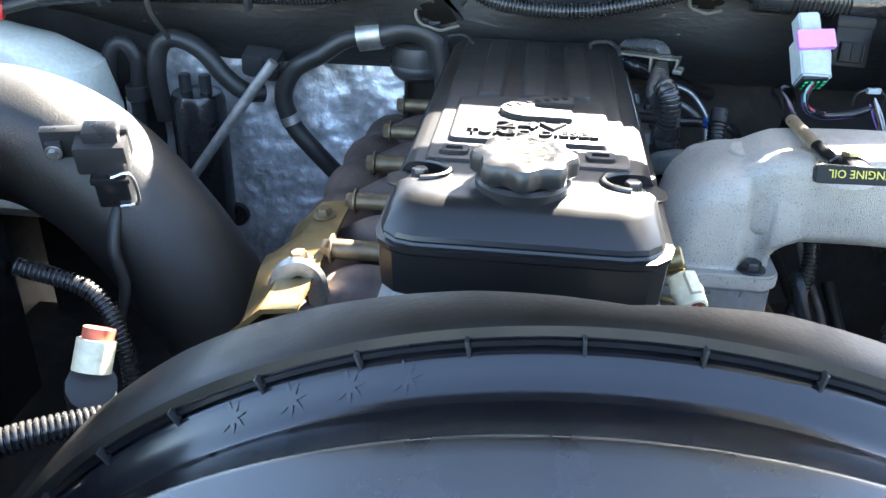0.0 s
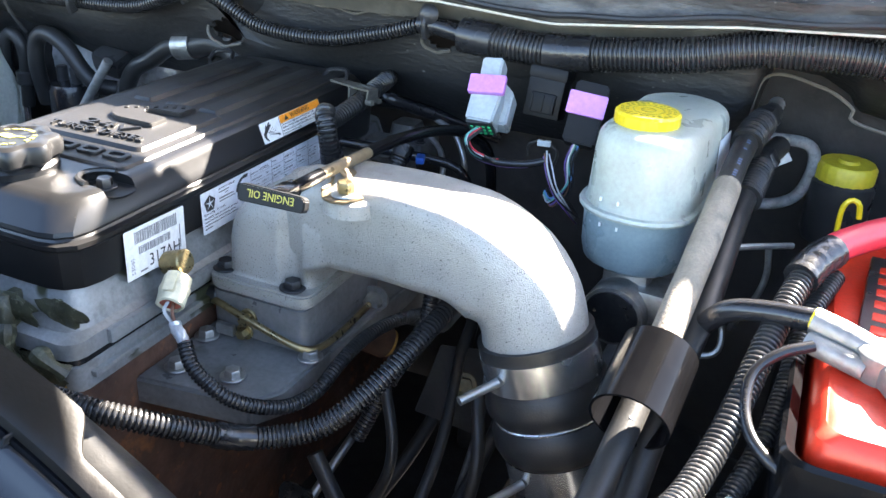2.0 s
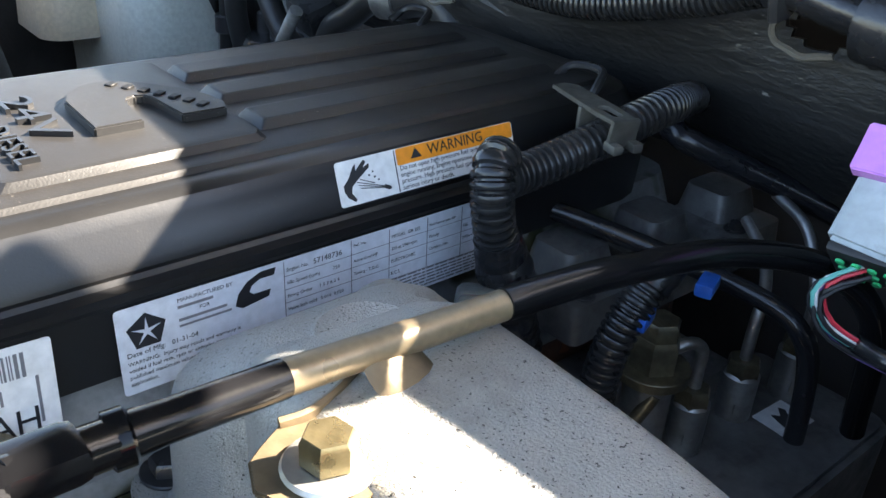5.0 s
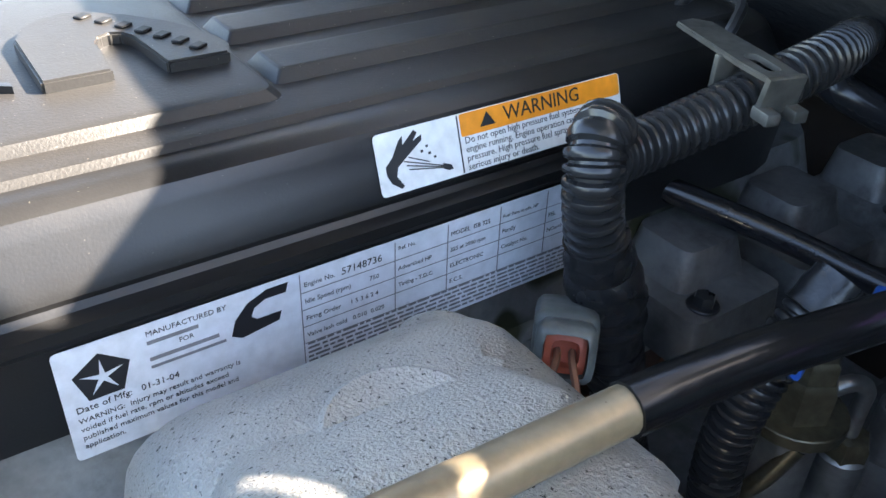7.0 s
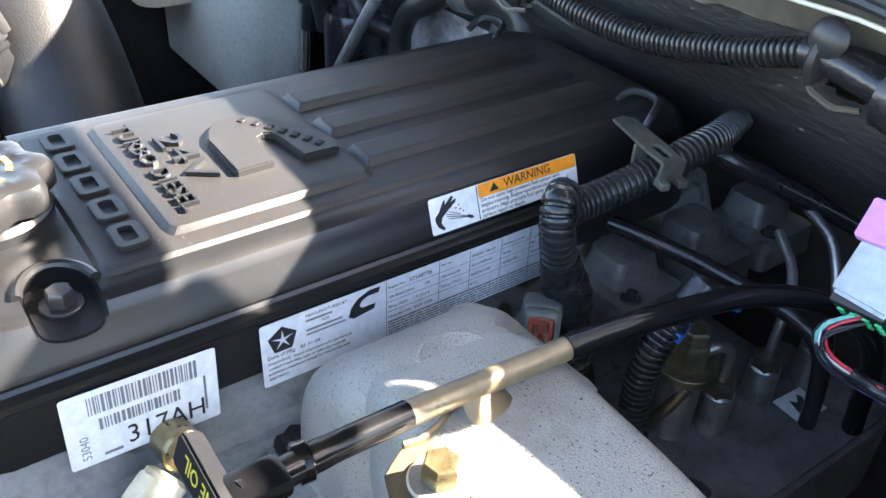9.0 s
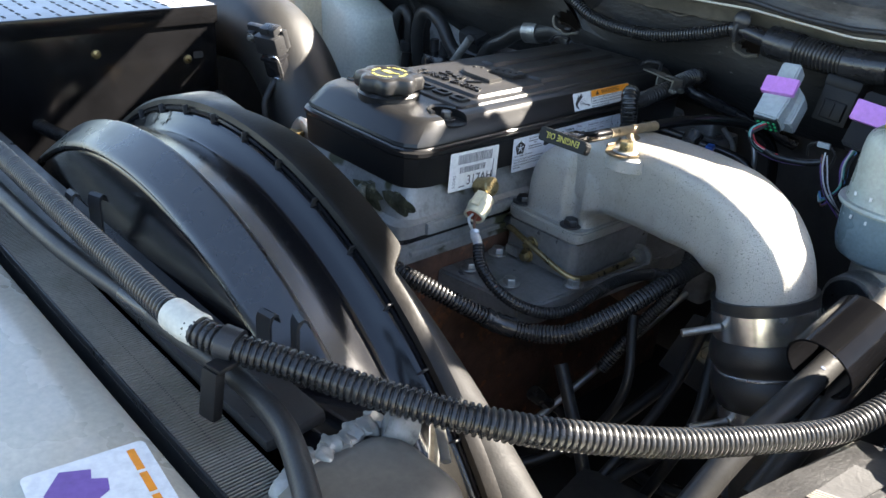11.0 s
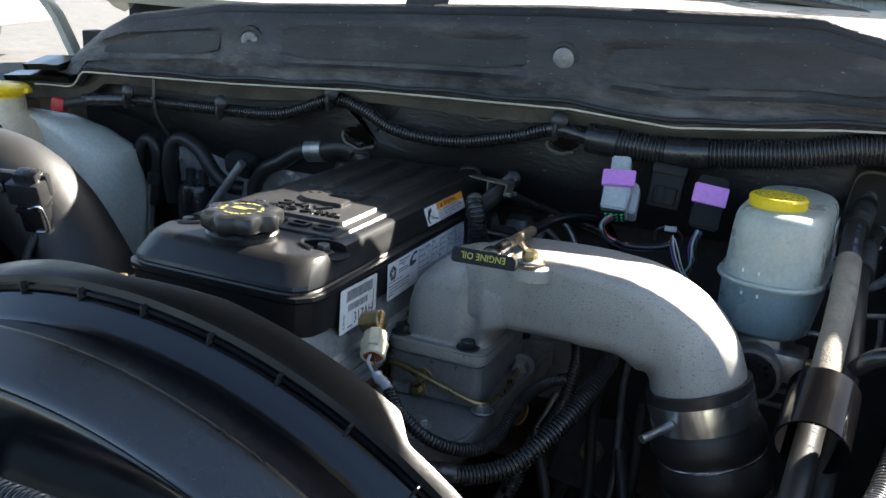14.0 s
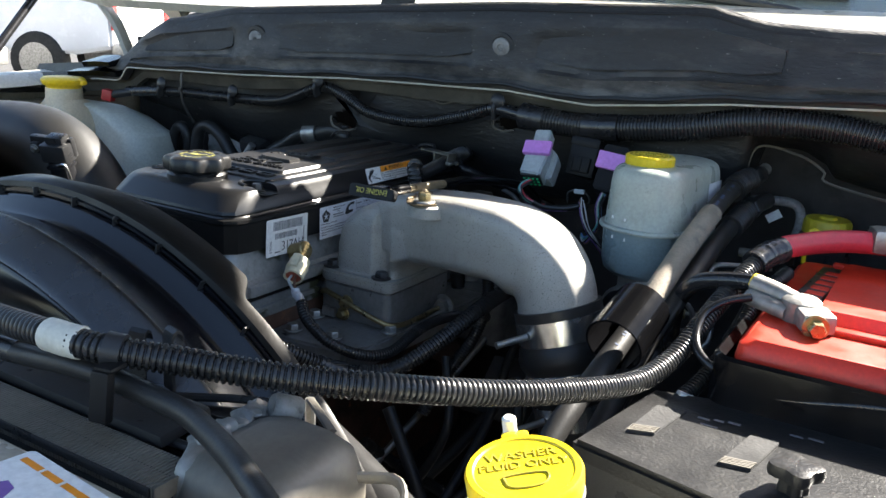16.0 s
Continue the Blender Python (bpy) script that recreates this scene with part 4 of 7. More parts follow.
part("triangle", prism([(0.0435, 0.0150), (0.0505, 0.0150), (0.0470, 0.0200)], 0.0002, 0.0003, 0, wm), M["ink"], warn, "black triangle mark")
part("spray_symbol", prism([(0.0030, 0.0100), (0.0062, 0.0128), (0.0095, 0.0178), (0.0112, 0.0192), (0.0108, 0.0160), (0.0160, 0.0202), (0.0172, 0.0190), (0.0150, 0.0165), (0.0188, 0.0180), (0.0185, 0.0160), (0.0125, 0.0122), (0.0078, 0.0090), (0.0068, 0.0060), (0.0092, 0.0022), (0.0080, 0.0014), (0.0045, 0.0040), (0.0030, 0.0070)], 0, 0.0001, 0, wm), M["ink"], warn, "black pictogram")
for a, b in (((0.0105, 0.0104), (0.0262, 0.0052)), ((0.0112, 0.0088), (0.0262, 0.0048)), ((0.0120, 0.0072), (0.0262, 0.0045)), ((0.0125, 0.0114), (0.0205, 0.0080))):
    part("spray_line", tube([wm @ V(*a, 0.0001), wm @ V((a[0] + b[0]) / 2, (a[1] + b[1]) / 2, 0.0001), wm @ V(*b, 0.0001)], 0.00022, 5, 0.004), M["ink"], warn)
part("spray_nozzle", prism([(0.0258, 0.0062), (0.0292, 0.0048), (0.0298, 0.0032), (0.0280, 0.0030), (0.0256, 0.0042)], 0, 0.0001, 0, wm), M["ink"], warn)
part("droplet", bars([(0.0175, 0.0118, 0.0010, 0.0009), (0.0205, 0.0105, 0.0010, 0.0009), (0.0198, 0.0132, 0.0009, 0.0008), (0.0225, 0.0088, 0.0009, 0.0008)], wm), M["ink"], warn)
part("rule", bars([(0.0338, 0.0005, 0.0005, 0.0205)], wm), M["ink"], warn)

tag, tm = label_sheet("parts_tag", (0.1118, 0.452, 1.0185), (-0.01, 1, -0.03), (0, 0, 1), 0.0755, 0.0455, M["label"], "white part number tag with a barcode at the cover's front corner")
random.seed(4)
xx, code = 0.012, []
while xx < 0.066:
    w = random.choice((0.0005, 0.0009, 0.0014))
    code.append((xx, 0.031, w, 0.011))
    xx += w + random.choice((0.0005, 0.0009))
xx = 0.016
while xx < 0.056:
    w = random.choice((0.0006, 0.0011, 0.0016))
    code.append((xx, 0.0205, w, 0.007))
    xx += w + random.choice((0.0006, 0.001))
tagged(part("barcode", bars(code, tm), M["grey_ink"], tag), kind="stuff")
part("print", lettering("317AH", 0.0165, tm @ Matrix.Translation((0.0275, 0.0050, 0)), 0.00008, 0.039), M["ink"], tag)
part("print", lettering("53040", 0.0062, tm @ Matrix.Translation((0.010, 0.004, 0)) @ pose(0, 0, 0, 0, 0, 90), 0.00008), M["grey_ink"], tag)
part("print_bar", bars([(0.016, 0.0035, 0.009, 0.0016)], tm), M["grey_ink"], tag)
part("print_bar", bars([(0.068, 0.008, 0.0012, 0.022)], tm), M["grey_ink"], tag)

# ---- charge air inlet ----
horn = thing("air_inlet_horn", "rough cast silver aluminium intake elbow", "intake pipe")


def horn_body():
    """The duct from the block on the inlet plate to the round end over the rubber boot."""
    secs = [  # centre, half width across, half height, roundness, direction of travel
        ((0.180, 0.612, 1.044), 0.040, 0.028, 0.012, (1, 0, 0.1)), ((0.198, 0.609, 1.048), 0.043, 0.034, 0.014, (1, -0.05, 0.1)), ((0.218, 0.605, 1.053), 0.046, 0.040, 0.014, (1, -0.06, 0.05)), ((0.255, 0.601, 1.056), 0.0445, 0.0415, 0.014, (1, -0.08, 0)),
        ((0.30, 0.598, 1.058), 0.043, 0.0425, 0.015, (1, -0.08, 0.0)), ((0.335, 0.594, 1.058), 0.0435, 0.0435, 0.018, (1, -0.12, -0.05)), ((0.372, 0.589, 1.0565), 0.044, 0.0420, 0.020, (1, -0.16, -0.16)), ((0.403, 0.583, 1.044), 0.0455, 0.0460, 0.032, (1, -0.16, -0.60)),
        ((0.423, 0.579, 1.030), 0.046, 0.046, 0.044, (0.8, -0.14, -1.1)), ((0.433, 0.575, 1.014), 0.0455, 0.0455, 0.0454, (0.45, -0.08, -1)), ((0.4370, 0.572, 1.002), 0.0455, 0.0455, 0.0454, (0.34, -0.05, -1)), ((0.4425, 0.571, 0.986), 0.0455, 0.0455, 0.0454, (0.34, -0.05, -1))]
    out = []
    fine = smooth_path([s[0] for s in secs], 0.006)
    ks = [min(range(len(fine)), key=lambda i: (fine[i] - Vector(s[0])).length) for s in secs]
    f = lambda q: np.interp(range(len(fine)), ks, q)
    hw, hh, rr = f([s[1] for s in secs]), f([s[2] for s in secs]), f([s[3] for s in secs])
    d = [f([Vector(s[4]).normalized()[k] for s in secs]) for k in range(3)]
    side0 = Vector((0.12, 1, 0)).normalized()
    for i, p in enumerate(fine):
        t = Vector((d[0][i], d[1][i], d[2][i])).normalized()
        side = (side0 - t * side0.dot(t)).normalized()
        up = t.cross(side)
        if up.z < 0 and t.z > -0.5:
            up = -up
        if t.z <= -0.5 and up.x < 0:
            up = -up
        out.append([p + side * a + up * b for a, b in rounded(hw[i], hh[i], min(rr[i], hw[i] - 1e-4, hh[i] - 1e-4), seg=6)])
    return rings(out)


part("duct", horn_body(), M["cast"], horn, sharp=60)


def horn_block():
    """The block under the elbow: a fluted front over the bolt, a rounded shoulder and a fillet into the duct."""
    left = table([(0.985, 0.124), (0.992, 0.128), (1.020, 0.129), (1.038, 0.133), (1.050, 0.139), (1.061, 0.149), (1.070, 0.161), (1.0765, 0.174), (1.080, 0.188)])
    right = table([(0.985, 0.224), (0.999, 0.225), (1.006, 0.230), (1.012, 0.238), (1.016, 0.248), (1.022, 0.258), (1.08, 0.258)])
    inset = table([(0.985, 0.0), (0.990, 0.004), (1.050, 0.005), (1.064, 0.008), (1.073, 0.015), (1.078, 0.024), (1.080, 0.032)])
    out = []
    for z in list(np.linspace(0.985, 1.03, 19)) + list(np.linspace(1.034, 1.068, 10)) + [1.071, 1.0735, 1.0755, 1.077, 1.0785, 1.0795, 1.080]:
        x0, x1, y0, y1, ring = left(z), right(z), 0.552 + inset(z), 0.677 - inset(z), []
        outline = rounded((x1 - x0) / 2, (y1 - y0) / 2, 0.022, (x0 + x1) / 2, (y0 + y1) / 2, 6)
        corner = 7 * 3 - 1
        front = [(x0 + 0.022 + (x1 - x0 - 0.044) * k / 25, y0) for k in range(1, 25)]
        fade = min(1, max(0, (1.076 - z) / 0.012))
        for x, y in outline[:corner + 1] + front + outline[corner + 1:]:
            dip = 0.0095 * math.exp(-((x - 0.2045) / 0.0095) ** 4) * fade if y < 0.60 else 0.012 * math.exp(-((x - 0.196) / 0.012) ** 2) if y > 0.65 else 0
            x = min(x, max(0.224, 0.262 - 0.6 * max(0, y - 0.63)))
            ring.append((x, y + dip if y < 0.62 else y - dip, z))
        out.append(ring)
    return rings(out)


part("pedestal", horn_block(), M["cast"], horn, sharp=60)
part("rear_boss", lathe([(0.0185, 1.00), (0.0175, 1.045), (0.0165, 1.056), (0.0135, 1.0635), (0.0085, 1.0675), (0.001, 1.069)], 28, pose(0.163, 0.650, 0)), M["cast"], horn, sharp=80)
part("round_pad", lathe([(0.021, 1.070), (0.0205, 1.0812), (0.019, 1.082), (0.017, 1.0812), (0.001, 1.0810)], 32, pose(0.201, 0.613, 0)), M["cast"], horn, "round cast pad")
part("flange", prism(rounded(0.057, 0.078, 0.016, 0.173, 0.622, 5), 0.974, 0.988, 0.002), M["cast"], horn)
part("bolt_boss", lathe([(0.026, 1.078), (0.024, 1.090), (0.021, 1.0925)], 28, pose(0.265, 0.566, 0)), M["cast"], horn)
for x, y in ((0.206, 0.558), (0.128, 0.562), (0.206, 0.69)):
    part("flange_bolt", hexbolt(0.0085, 0.007, pose(x, y, 0.990)), M["dark_steel"], horn, "dark recessed bolt")
inlet = thing("inlet_plate", "oily aluminium intake plate with bolts on the engine side", "intake plate")
part("riser", prism(rounded(0.053, 0.075, 0.010, 0.172, 0.622, 4), 0.926, 0.973, 0.002), M["shelf"], inlet)
part("plate", prism([(0.110, 0.446), (0.222, 0.462), (0.238, 0.49), (0.248, 0.72), (0.24, 0.93), (0.11, 0.93)], 0.898, 0.926, 0.003), M["shelf"], inlet)
for x, y in ((0.135, 0.475), (0.188, 0.486), (0.232, 0.545), (0.125, 0.53)):
    part("plate_bolt", hexbolt(0.008, 0.007, pose(x, y, 0.929)), M["dull_steel"], inlet, "grey hexagon bolt")
part("stud_nut", hexbolt(0.006, 0.008, pose(0.158, 0.545, 0.934, 90)), M["zinc"], inlet, "brassy nut")
part("stud_nut", hexbolt(0.006, 0.010, pose(0.163, 0.545, 0.951, 90)), M["zinc"], inlet, "brassy nut")
part("lug", box(0.020, 0.006, 0.012, pose(0.140, 0.540, 0.935), 0.002), M["dull_steel"], inlet, "grey cable lug")
line = thing("fuel_pipe", "thin brassy metal fuel pipe bent along the intake flange", "pipe")
part("pipe", tube([(0.118, 0.552, 0.955), (0.135, 0.543, 0.959), (0.18, 0.538, 0.950), (0.222, 0.540, 0.938), (0.236, 0.556, 0.934), (0.237, 0.60, 0.931), (0.233, 0.655, 0.929)], 0.0036, 10, 0.005), M["zinc"], line)
part("union_nut", hexbolt(0.010, 0.012, pose(0.2335, 0.668, 0.930, 90, 0, 5)), M["dull_steel"], line, "grey union nut")
part("end_plug", cyl(0.009, 0.022, pose(0.104, 0.556, 0.955, 0, 75)), M["plastic"], line, "black plastic plug")

boot = thing("charge_air_boot", "black ribbed rubber boot held by steel clamps under the intake elbow", "rubber boot")
BOOT = pose(0.4385, 0.5725, 0.997) @ Vector((0.34, -0.04, -1)).to_track_quat("Z", "Y").to_matrix().to_4x4()
part("sleeve", lathe([(0.0465, -0.006), (0.0500, -0.006), (0.0500, 0.004), (0.0495, 0.032), (0.052, 0.036), (0.0555, 0.048), (0.0550, 0.056), (0.0505, 0.064), (0.0495, 0.066), (0.0505, 0.068), (0.0555, 0.076), (0.0558, 0.088), (0.0525, 0.098), (0.0495, 0.101), (0.0495, 0.150), (0.046, 0.150)], 48, BOOT), M["rubber"], boot)
part("ring", lathe([(0.0500, 0.0645), (0.0512, 0.0655), (0.0512, 0.067), (0.0500, 0.068)], 48, BOOT, (False, False)), M["steel"], boot, "thin steel ring")
for z in (0.005, 0.101):
    part("clamp_band", lathe([(0.0498, z), (0.0508, z), (0.0508, z + 0.027), (0.0498, z + 0.027)], 56, BOOT, (False, False)), M["steel"], boot, "shiny steel clamp band")
    part("clamp_screw", tube([BOOT @ V(-0.049, -0.016, z + 0.013), BOOT @ V(-0.082, -0.034, z + 0.013)], 0.004, 10, 0.01), M["dull_steel"], boot, "grey clamp T-bolt")
part("lower_pipe", lathe([(0.046, 0.148), (0.046, 0.32)], 32, BOOT), M["dark"], boot, "dark pipe below")

# ---- dipstick ----
dip = thing("engine_oil_dipstick", "black dipstick tube, part coloured brown as sunlit, with a flat lettered handle", "dipstick")
DIP = [(0.247, 0.484, 1.1165), (0.240, 0.517, 1.110), (0.238, 0.558, 1.107), (0.238, 0.600, 1.104), (0.238, 0.639, 1.1015)]
part("tube_end", tube(DIP[:3], 0.0062, 14, 0.005, lambda s: 1.0 if s < 0.5 else 0.95), M["deep_black"], dip)
part("collar", lathe([(0.0062, 0), (0.0078, 0.001), (0.0078, 0.006), (0.0062, 0.007)], 18, Matrix.Translation((0.2405, 0.515, 1.1105)) @ pose(0, 0, 0, 94, 0, -8), (False, False)), M["deep_black"], dip)
# sunlit stretch of the black tube, its light put into a brown colour
part("sunlit_tube", tube(DIP[2:] + [(0.2385, 0.648, 1.1012)], 0.0055, 14, 0.005), M["tube_sunlit"], dip, "length of tube coloured brown as sunlit")
part("rubber_tube", tube([(0.2382, 0.642, 1.1014), (0.2400, 0.665, 1.1010), (0.244, 0.697, 1.100), (0.252, 0.760, 1.092), (0.274, 0.803, 1.081), (0.29, 0.83, 1.05), (0.29, 0.85, 0.98)], 0.0062, 12, 0.006), M["deep_black"], dip, "black rubber tube")
hm = plane_frame((0.2135, 0.4735, 1.1090), (1, -0.02, 0.03), (0, 0.35, 1))
part("handle", prism([(0, 0.002), (0.002, 0), (0.060, 0), (0.062, 0.002), (0.062, 0.010), (0.059, 0.0125), (0.003, 0.0145), (0, 0.0125)], -0.008, 0.0, 0.001, hm), M["relay_black"], dip, "flat black handle")
part("handle_stem", box(0.016, 0.022, 0.010, pose(0.2465, 0.4915, 1.117), 0.004), M["deep_black"], dip)
part("lettering", lettering("ENGINE OIL", 0.0088, hm @ Matrix.Translation((0.053, 0.0105, 0.0002)) @ pose(0, 0, 0, 0, 0, 180), 0.0001, 0.043), M["ylw_ink"], dip, "yellow words upside down")
brk = thing("dipstick_bracket", "brassy sheet bracket and bolt holding the dipstick tube", "bracket")
part("plate", prism([(0.2500, 0.5400), (0.2600, 0.5360), (0.2720, 0.5410), (0.2800, 0.5560), (0.2785, 0.5640), (0.2690, 0.5700), (0.2615, 0.5690), (0.2590, 0.5740), (0.2600, 0.5850), (0.2540, 0.5960), (0.2360, 0.6010), (0.2330, 0.5840), (0.2400, 0.5720), (0.2430, 0.5620), (0.2415, 0.5540), (0.2465, 0.5450)], 1.0928, 1.0950, 0.0006), M["bracket"], brk, "S-shaped sheet plate")
part("upturned_edge", tube([(0.2342, 0.585, 1.0945), (0.2405, 0.5725, 1.0952), (0.2432, 0.562, 1.0952), (0.2418, 0.554, 1.0948)], 0.0018, 8, 0.003, squash=1.6), M["bracket"], brk)
part("riser", tube([(0.250, 0.596, 1.0945), (0.2435, 0.594, 1.0985), (0.2385, 0.594, 1.1035)], 0.0125, 12, 0.003, squash=0.22), M["bracket"], brk)
part("washer", lathe([(0.0125, 0), (0.0130, 0.0008), (0.0122, 0.0020), (0.006, 0.0022)], 28, pose(0.2640, 0.556, 1.0952)), M["dull_steel"], brk, "grey washer")
part("bolt", hexbolt(0.0078, 0.009, pose(0.2640, 0.556, 1.0978, 0, 0, 12), False), M["zinc"], brk, "brassy hexagon bolt")

# ---- brake reservoir ----
brake = thing("brake_fluid_reservoir", "milky plastic brake fluid reservoir with a yellow screw cap", "reservoir")
RES = pose(0.4875, 0.766, 0, 0, 0, -6)


def res_rings(levels):
    return rings([[RES @ V(x, y, z) for x, y in rounded(hx, hy, r, 0, cy, 6)] for z, hx, hy, r, cy in levels])


part("upper_body", res_rings([(1.079, 0.0495, 0.098, 0.044, 0), (1.085, 0.048, 0.096, 0.044, 0), (1.128, 0.0462, 0.0942, 0.043, 0), (1.1385, 0.0452, 0.093, 0.0425, 0), (1.1440, 0.0430, 0.0905, 0.041, 0), (1.1478, 0.0390, 0.0860, 0.038, 0), (1.1496, 0.0330, 0.0800, 0.032, 0), (1.1502, 0.022, 0.069, 0.021, 0)]), M["res"], brake)
part("seam", res_rings([(1.0735, 0.049, 0.098, 0.044, 0), (1.0740, 0.0535, 0.1025, 0.048, 0), (1.0765, 0.0545, 0.1035, 0.049, 0), (1.0790, 0.0535, 0.1025, 0.048, 0), (1.0795, 0.049, 0.098, 0.044, 0)]), M["res"], brake, "raised moulded seam")
part("lower_body", res_rings([(1.012, 0.030, 0.065, 0.026, 0), (1.0145, 0.040, 0.080, 0.038, 0), (1.022, 0.0465, 0.092, 0.044, 0), (1.035, 0.0485, 0.096, 0.044, 0), (1.074, 0.049, 0.098, 0.044, 0)]), M["fluid"], brake, "bluish lower half filled with fluid")
part("neck", lathe([(0.026, 1.140), (0.026, 1.150), (0.024, 1.152)], 32, pose(0.476, 0.724, 0)), M["res"], brake)
bcap = part("cap", lathe([(0.0268, 1.1465), (0.0288, 1.1475), (0.0292, 1.1590), (0.0272, 1.1612), (0.001, 1.1612)], 96, pose(0.476, 0.724, 0), lobes=24, depth=0.012), M["yellow"], brake, "bright yellow ribbed cap")
part("ring_mark", lathe([(0.0068, 1.1611), (0.0068, 1.1618), (0.0056, 1.1618), (0.0056, 1.1611)], 30, pose(0.476, 0.724, 0), (False, False)), M["yellow_dark"], bcap)
part("octagon_mark", lathe([(0.0150, 1.1611), (0.0150, 1.1617), (0.0138, 1.1617), (0.0138, 1.1611)], 8, pose(0.476, 0.724, 0), (False, False)), M["yellow_dark"], bcap)
for ring_r, cnt in ((0.0188, 22), (0.0232, 28)):
    for k in range(cnt):
        if k % 7 == 6:
            continue
        a = 2 * math.pi * k / cnt
        part("print_bar", box(0.0024, 0.0030, 0.0005, pose(0.476 + ring_r * math.cos(a), 0.724 + ring_r * math.sin(a), 1.1613, 0, 0, math.degrees(a) + 90), 0), M["yellow_dark"], bcap)
part("side_label", prism(rounded(0.022, 0.022, 0.002), 0, 0.0004, 0, RES @ plane_frame((0.0487, 0.040, 1.105), (0, 1, 0), (-0.06, 0, 1))), M["label_blue"], brake, "pale blue sticker")
for dx, dz in ((-0.018, 1.0905), (-0.002, 1.0895), (-0.016, 1.0665), (0.000, 1.0655)):
    part("moulded_mark", box(0.0022, 0.002, 0.0040, RES @ pose(dx - 0.004, -0.0972, dz), 0.0005), M["label"], brake)
mc = thing("brake_master_cylinder", "grey cast brake master cylinder under the reservoir", "master cylinder")
part("barrel", lathe([(0.018, 0), (0.029, 0.001), (0.030, 0.004), (0.030, 0.10), (0.024, 0.105), (0.024, 0.26)], 32, pose(0.481, 0.665, 0.980, -90, 0, -6)), M["dull_steel"], mc)
part("end_face", cyl(0.026, 0.002, pose(0.4808, 0.6655, 0.980, 90, 0, -6)), M["dark_steel"], mc, "dark end plug")
part("neck", box(0.045, 0.06, 0.035, pose(0.486, 0.72, 1.004, 0, 0, -6), 0.008), M["dull_steel"], mc)
part("valve_block", box(0.040, 0.045, 0.032, pose(0.512, 0.700, 0.990, 0, 0, -6), 0.006), M["dull_steel"], mc)
for k, dz in enumerate((0.996, 0.978)):
    part("pipe_nut", cyl(0.006, 0.018, pose(0.528, 0.69 + 0.02 * k, dz, 0, 90)), M["zinc"], mc, "brassy pipe nut")
    part("brake_pipe", tube([(0.535, 0.69 + 0.02 * k, dz), (0.548 + 0.02 * k, 0.695 + 0.02 * k, dz + 0.001), (0.556 + 0.02 * k, 0.70 + 0.02 * k, dz - 0.012), (0.552 + 0.02 * k, 0.705, dz - 0.034), (0.52, 0.715, dz - 0.046), (0.47, 0.74, dz - 0.056)], 0.0032, 8, 0.006), M["dull_steel"], mc, "thin grey brake pipe")

part("brake_pipe", tube([(0.505, 0.745, 1.006), (0.530, 0.742, 1.012), (0.553, 0.740, 1.014), (0.562, 0.742, 1.022), (0.563, 0.746, 1.034), (0.580, 0.76, 1.036), (0.62, 0.80, 1.03)], 0.0032, 8, 0.005), M["dull_steel"], mc, "thin grey brake pipe")
part("brake_pipe", tube([(0.600, 0.78, 1.03), (0.603, 0.78, 1.00), (0.596, 0.78, 0.97), (0.58, 0.79, 0.93)], 0.0032, 8, 0.005), M["dull_steel"], mc, "thin grey brake pipe")

# ---- bulkhead plugs ----
def wire_bundle(parent, pts, mats, spread=0.004, r=0.0011):
    for i, mt in enumerate(mats):
        a = 2 * math.pi * i / len(mats) + 0.4
        q = [(p[0] + spread * math.cos(a + 0.5 * k) * (0.6 + 0.4 * math.sin(i * 2.1 + k)), p[1] + spread * 0.5 * math.sin(a * 2 + k), p[2] + spread * math.sin(a + 0.5 * k)) for k, p in enumerate(pts)]
        part("wire", tube(q, r, 6, 0.006), M[mt], parent)


plug = thing("grey_connector", "pale grey multi-pin connector with a violet lock and coloured wires", "connector")
PM = plane_frame((0.291, 0.799, 1.135), (1, 0.10, 0.06), (-0.03, 0.88, 1))
part("housing", prism([(-0.016, -0.034), (0.014, -0.037), (0.018, -0.010), (0.017, 0.016), (-0.014, 0.014)], -0.034, -0.002, 0.002, PM), M["grey_conn"], plug)
part("upper_shell", prism(rounded(0.0115, 0.013, 0.002, 0.001, 0.027, 2), -0.028, -0.005, 0.002, PM), M["grey_conn"], plug)
part("rear_shell", prism([(0.006, -0.028), (0.024, -0.030), (0.026, 0.008), (0.012, 0.022)], -0.046, -0.022, 0.002, PM), M["grey_conn"], plug)
part("violet_lock", prism(rounded(0.0195, 0.0105, 0.001, 0.002, 0.004, 2), -0.003, 0.004, 0.0006, PM), M["pink"], plug, "violet plastic lock tab")
part("pin_face", box(0.027, 0.004, 0.027, PM @ pose(-0.001, -0.0362, -0.018), 0.001), M["ink"], plug, "dark pin face")
for i in range(4):
    for j in range(3):
        part("seal_ring", cyl(0.0019, 0.0012, PM @ pose(-0.009 + 0.0062 * i, -0.0390, -0.011 - 0.0075 * j, 90), 10, 0.0002), M["green"], plug)
W0 = PM @ V(0.0, -0.038, -0.016)
wire_bundle(plug, [tuple(W0), (W0.x - 0.010, W0.y - 0.014, W0.z - 0.010), (W0.x - 0.003, W0.y - 0.010, W0.z - 0.026), (W0.x + 0.02, W0.y + 0.004, W0.z - 0.036), (0.345, 0.795, 1.062), (0.365, 0.800, 1.068)], ["red_cable", "white_wire", "teal_wire", "ink", "violet_wire", "ink", "ink", "ink"], 0.0035, 0.0010)
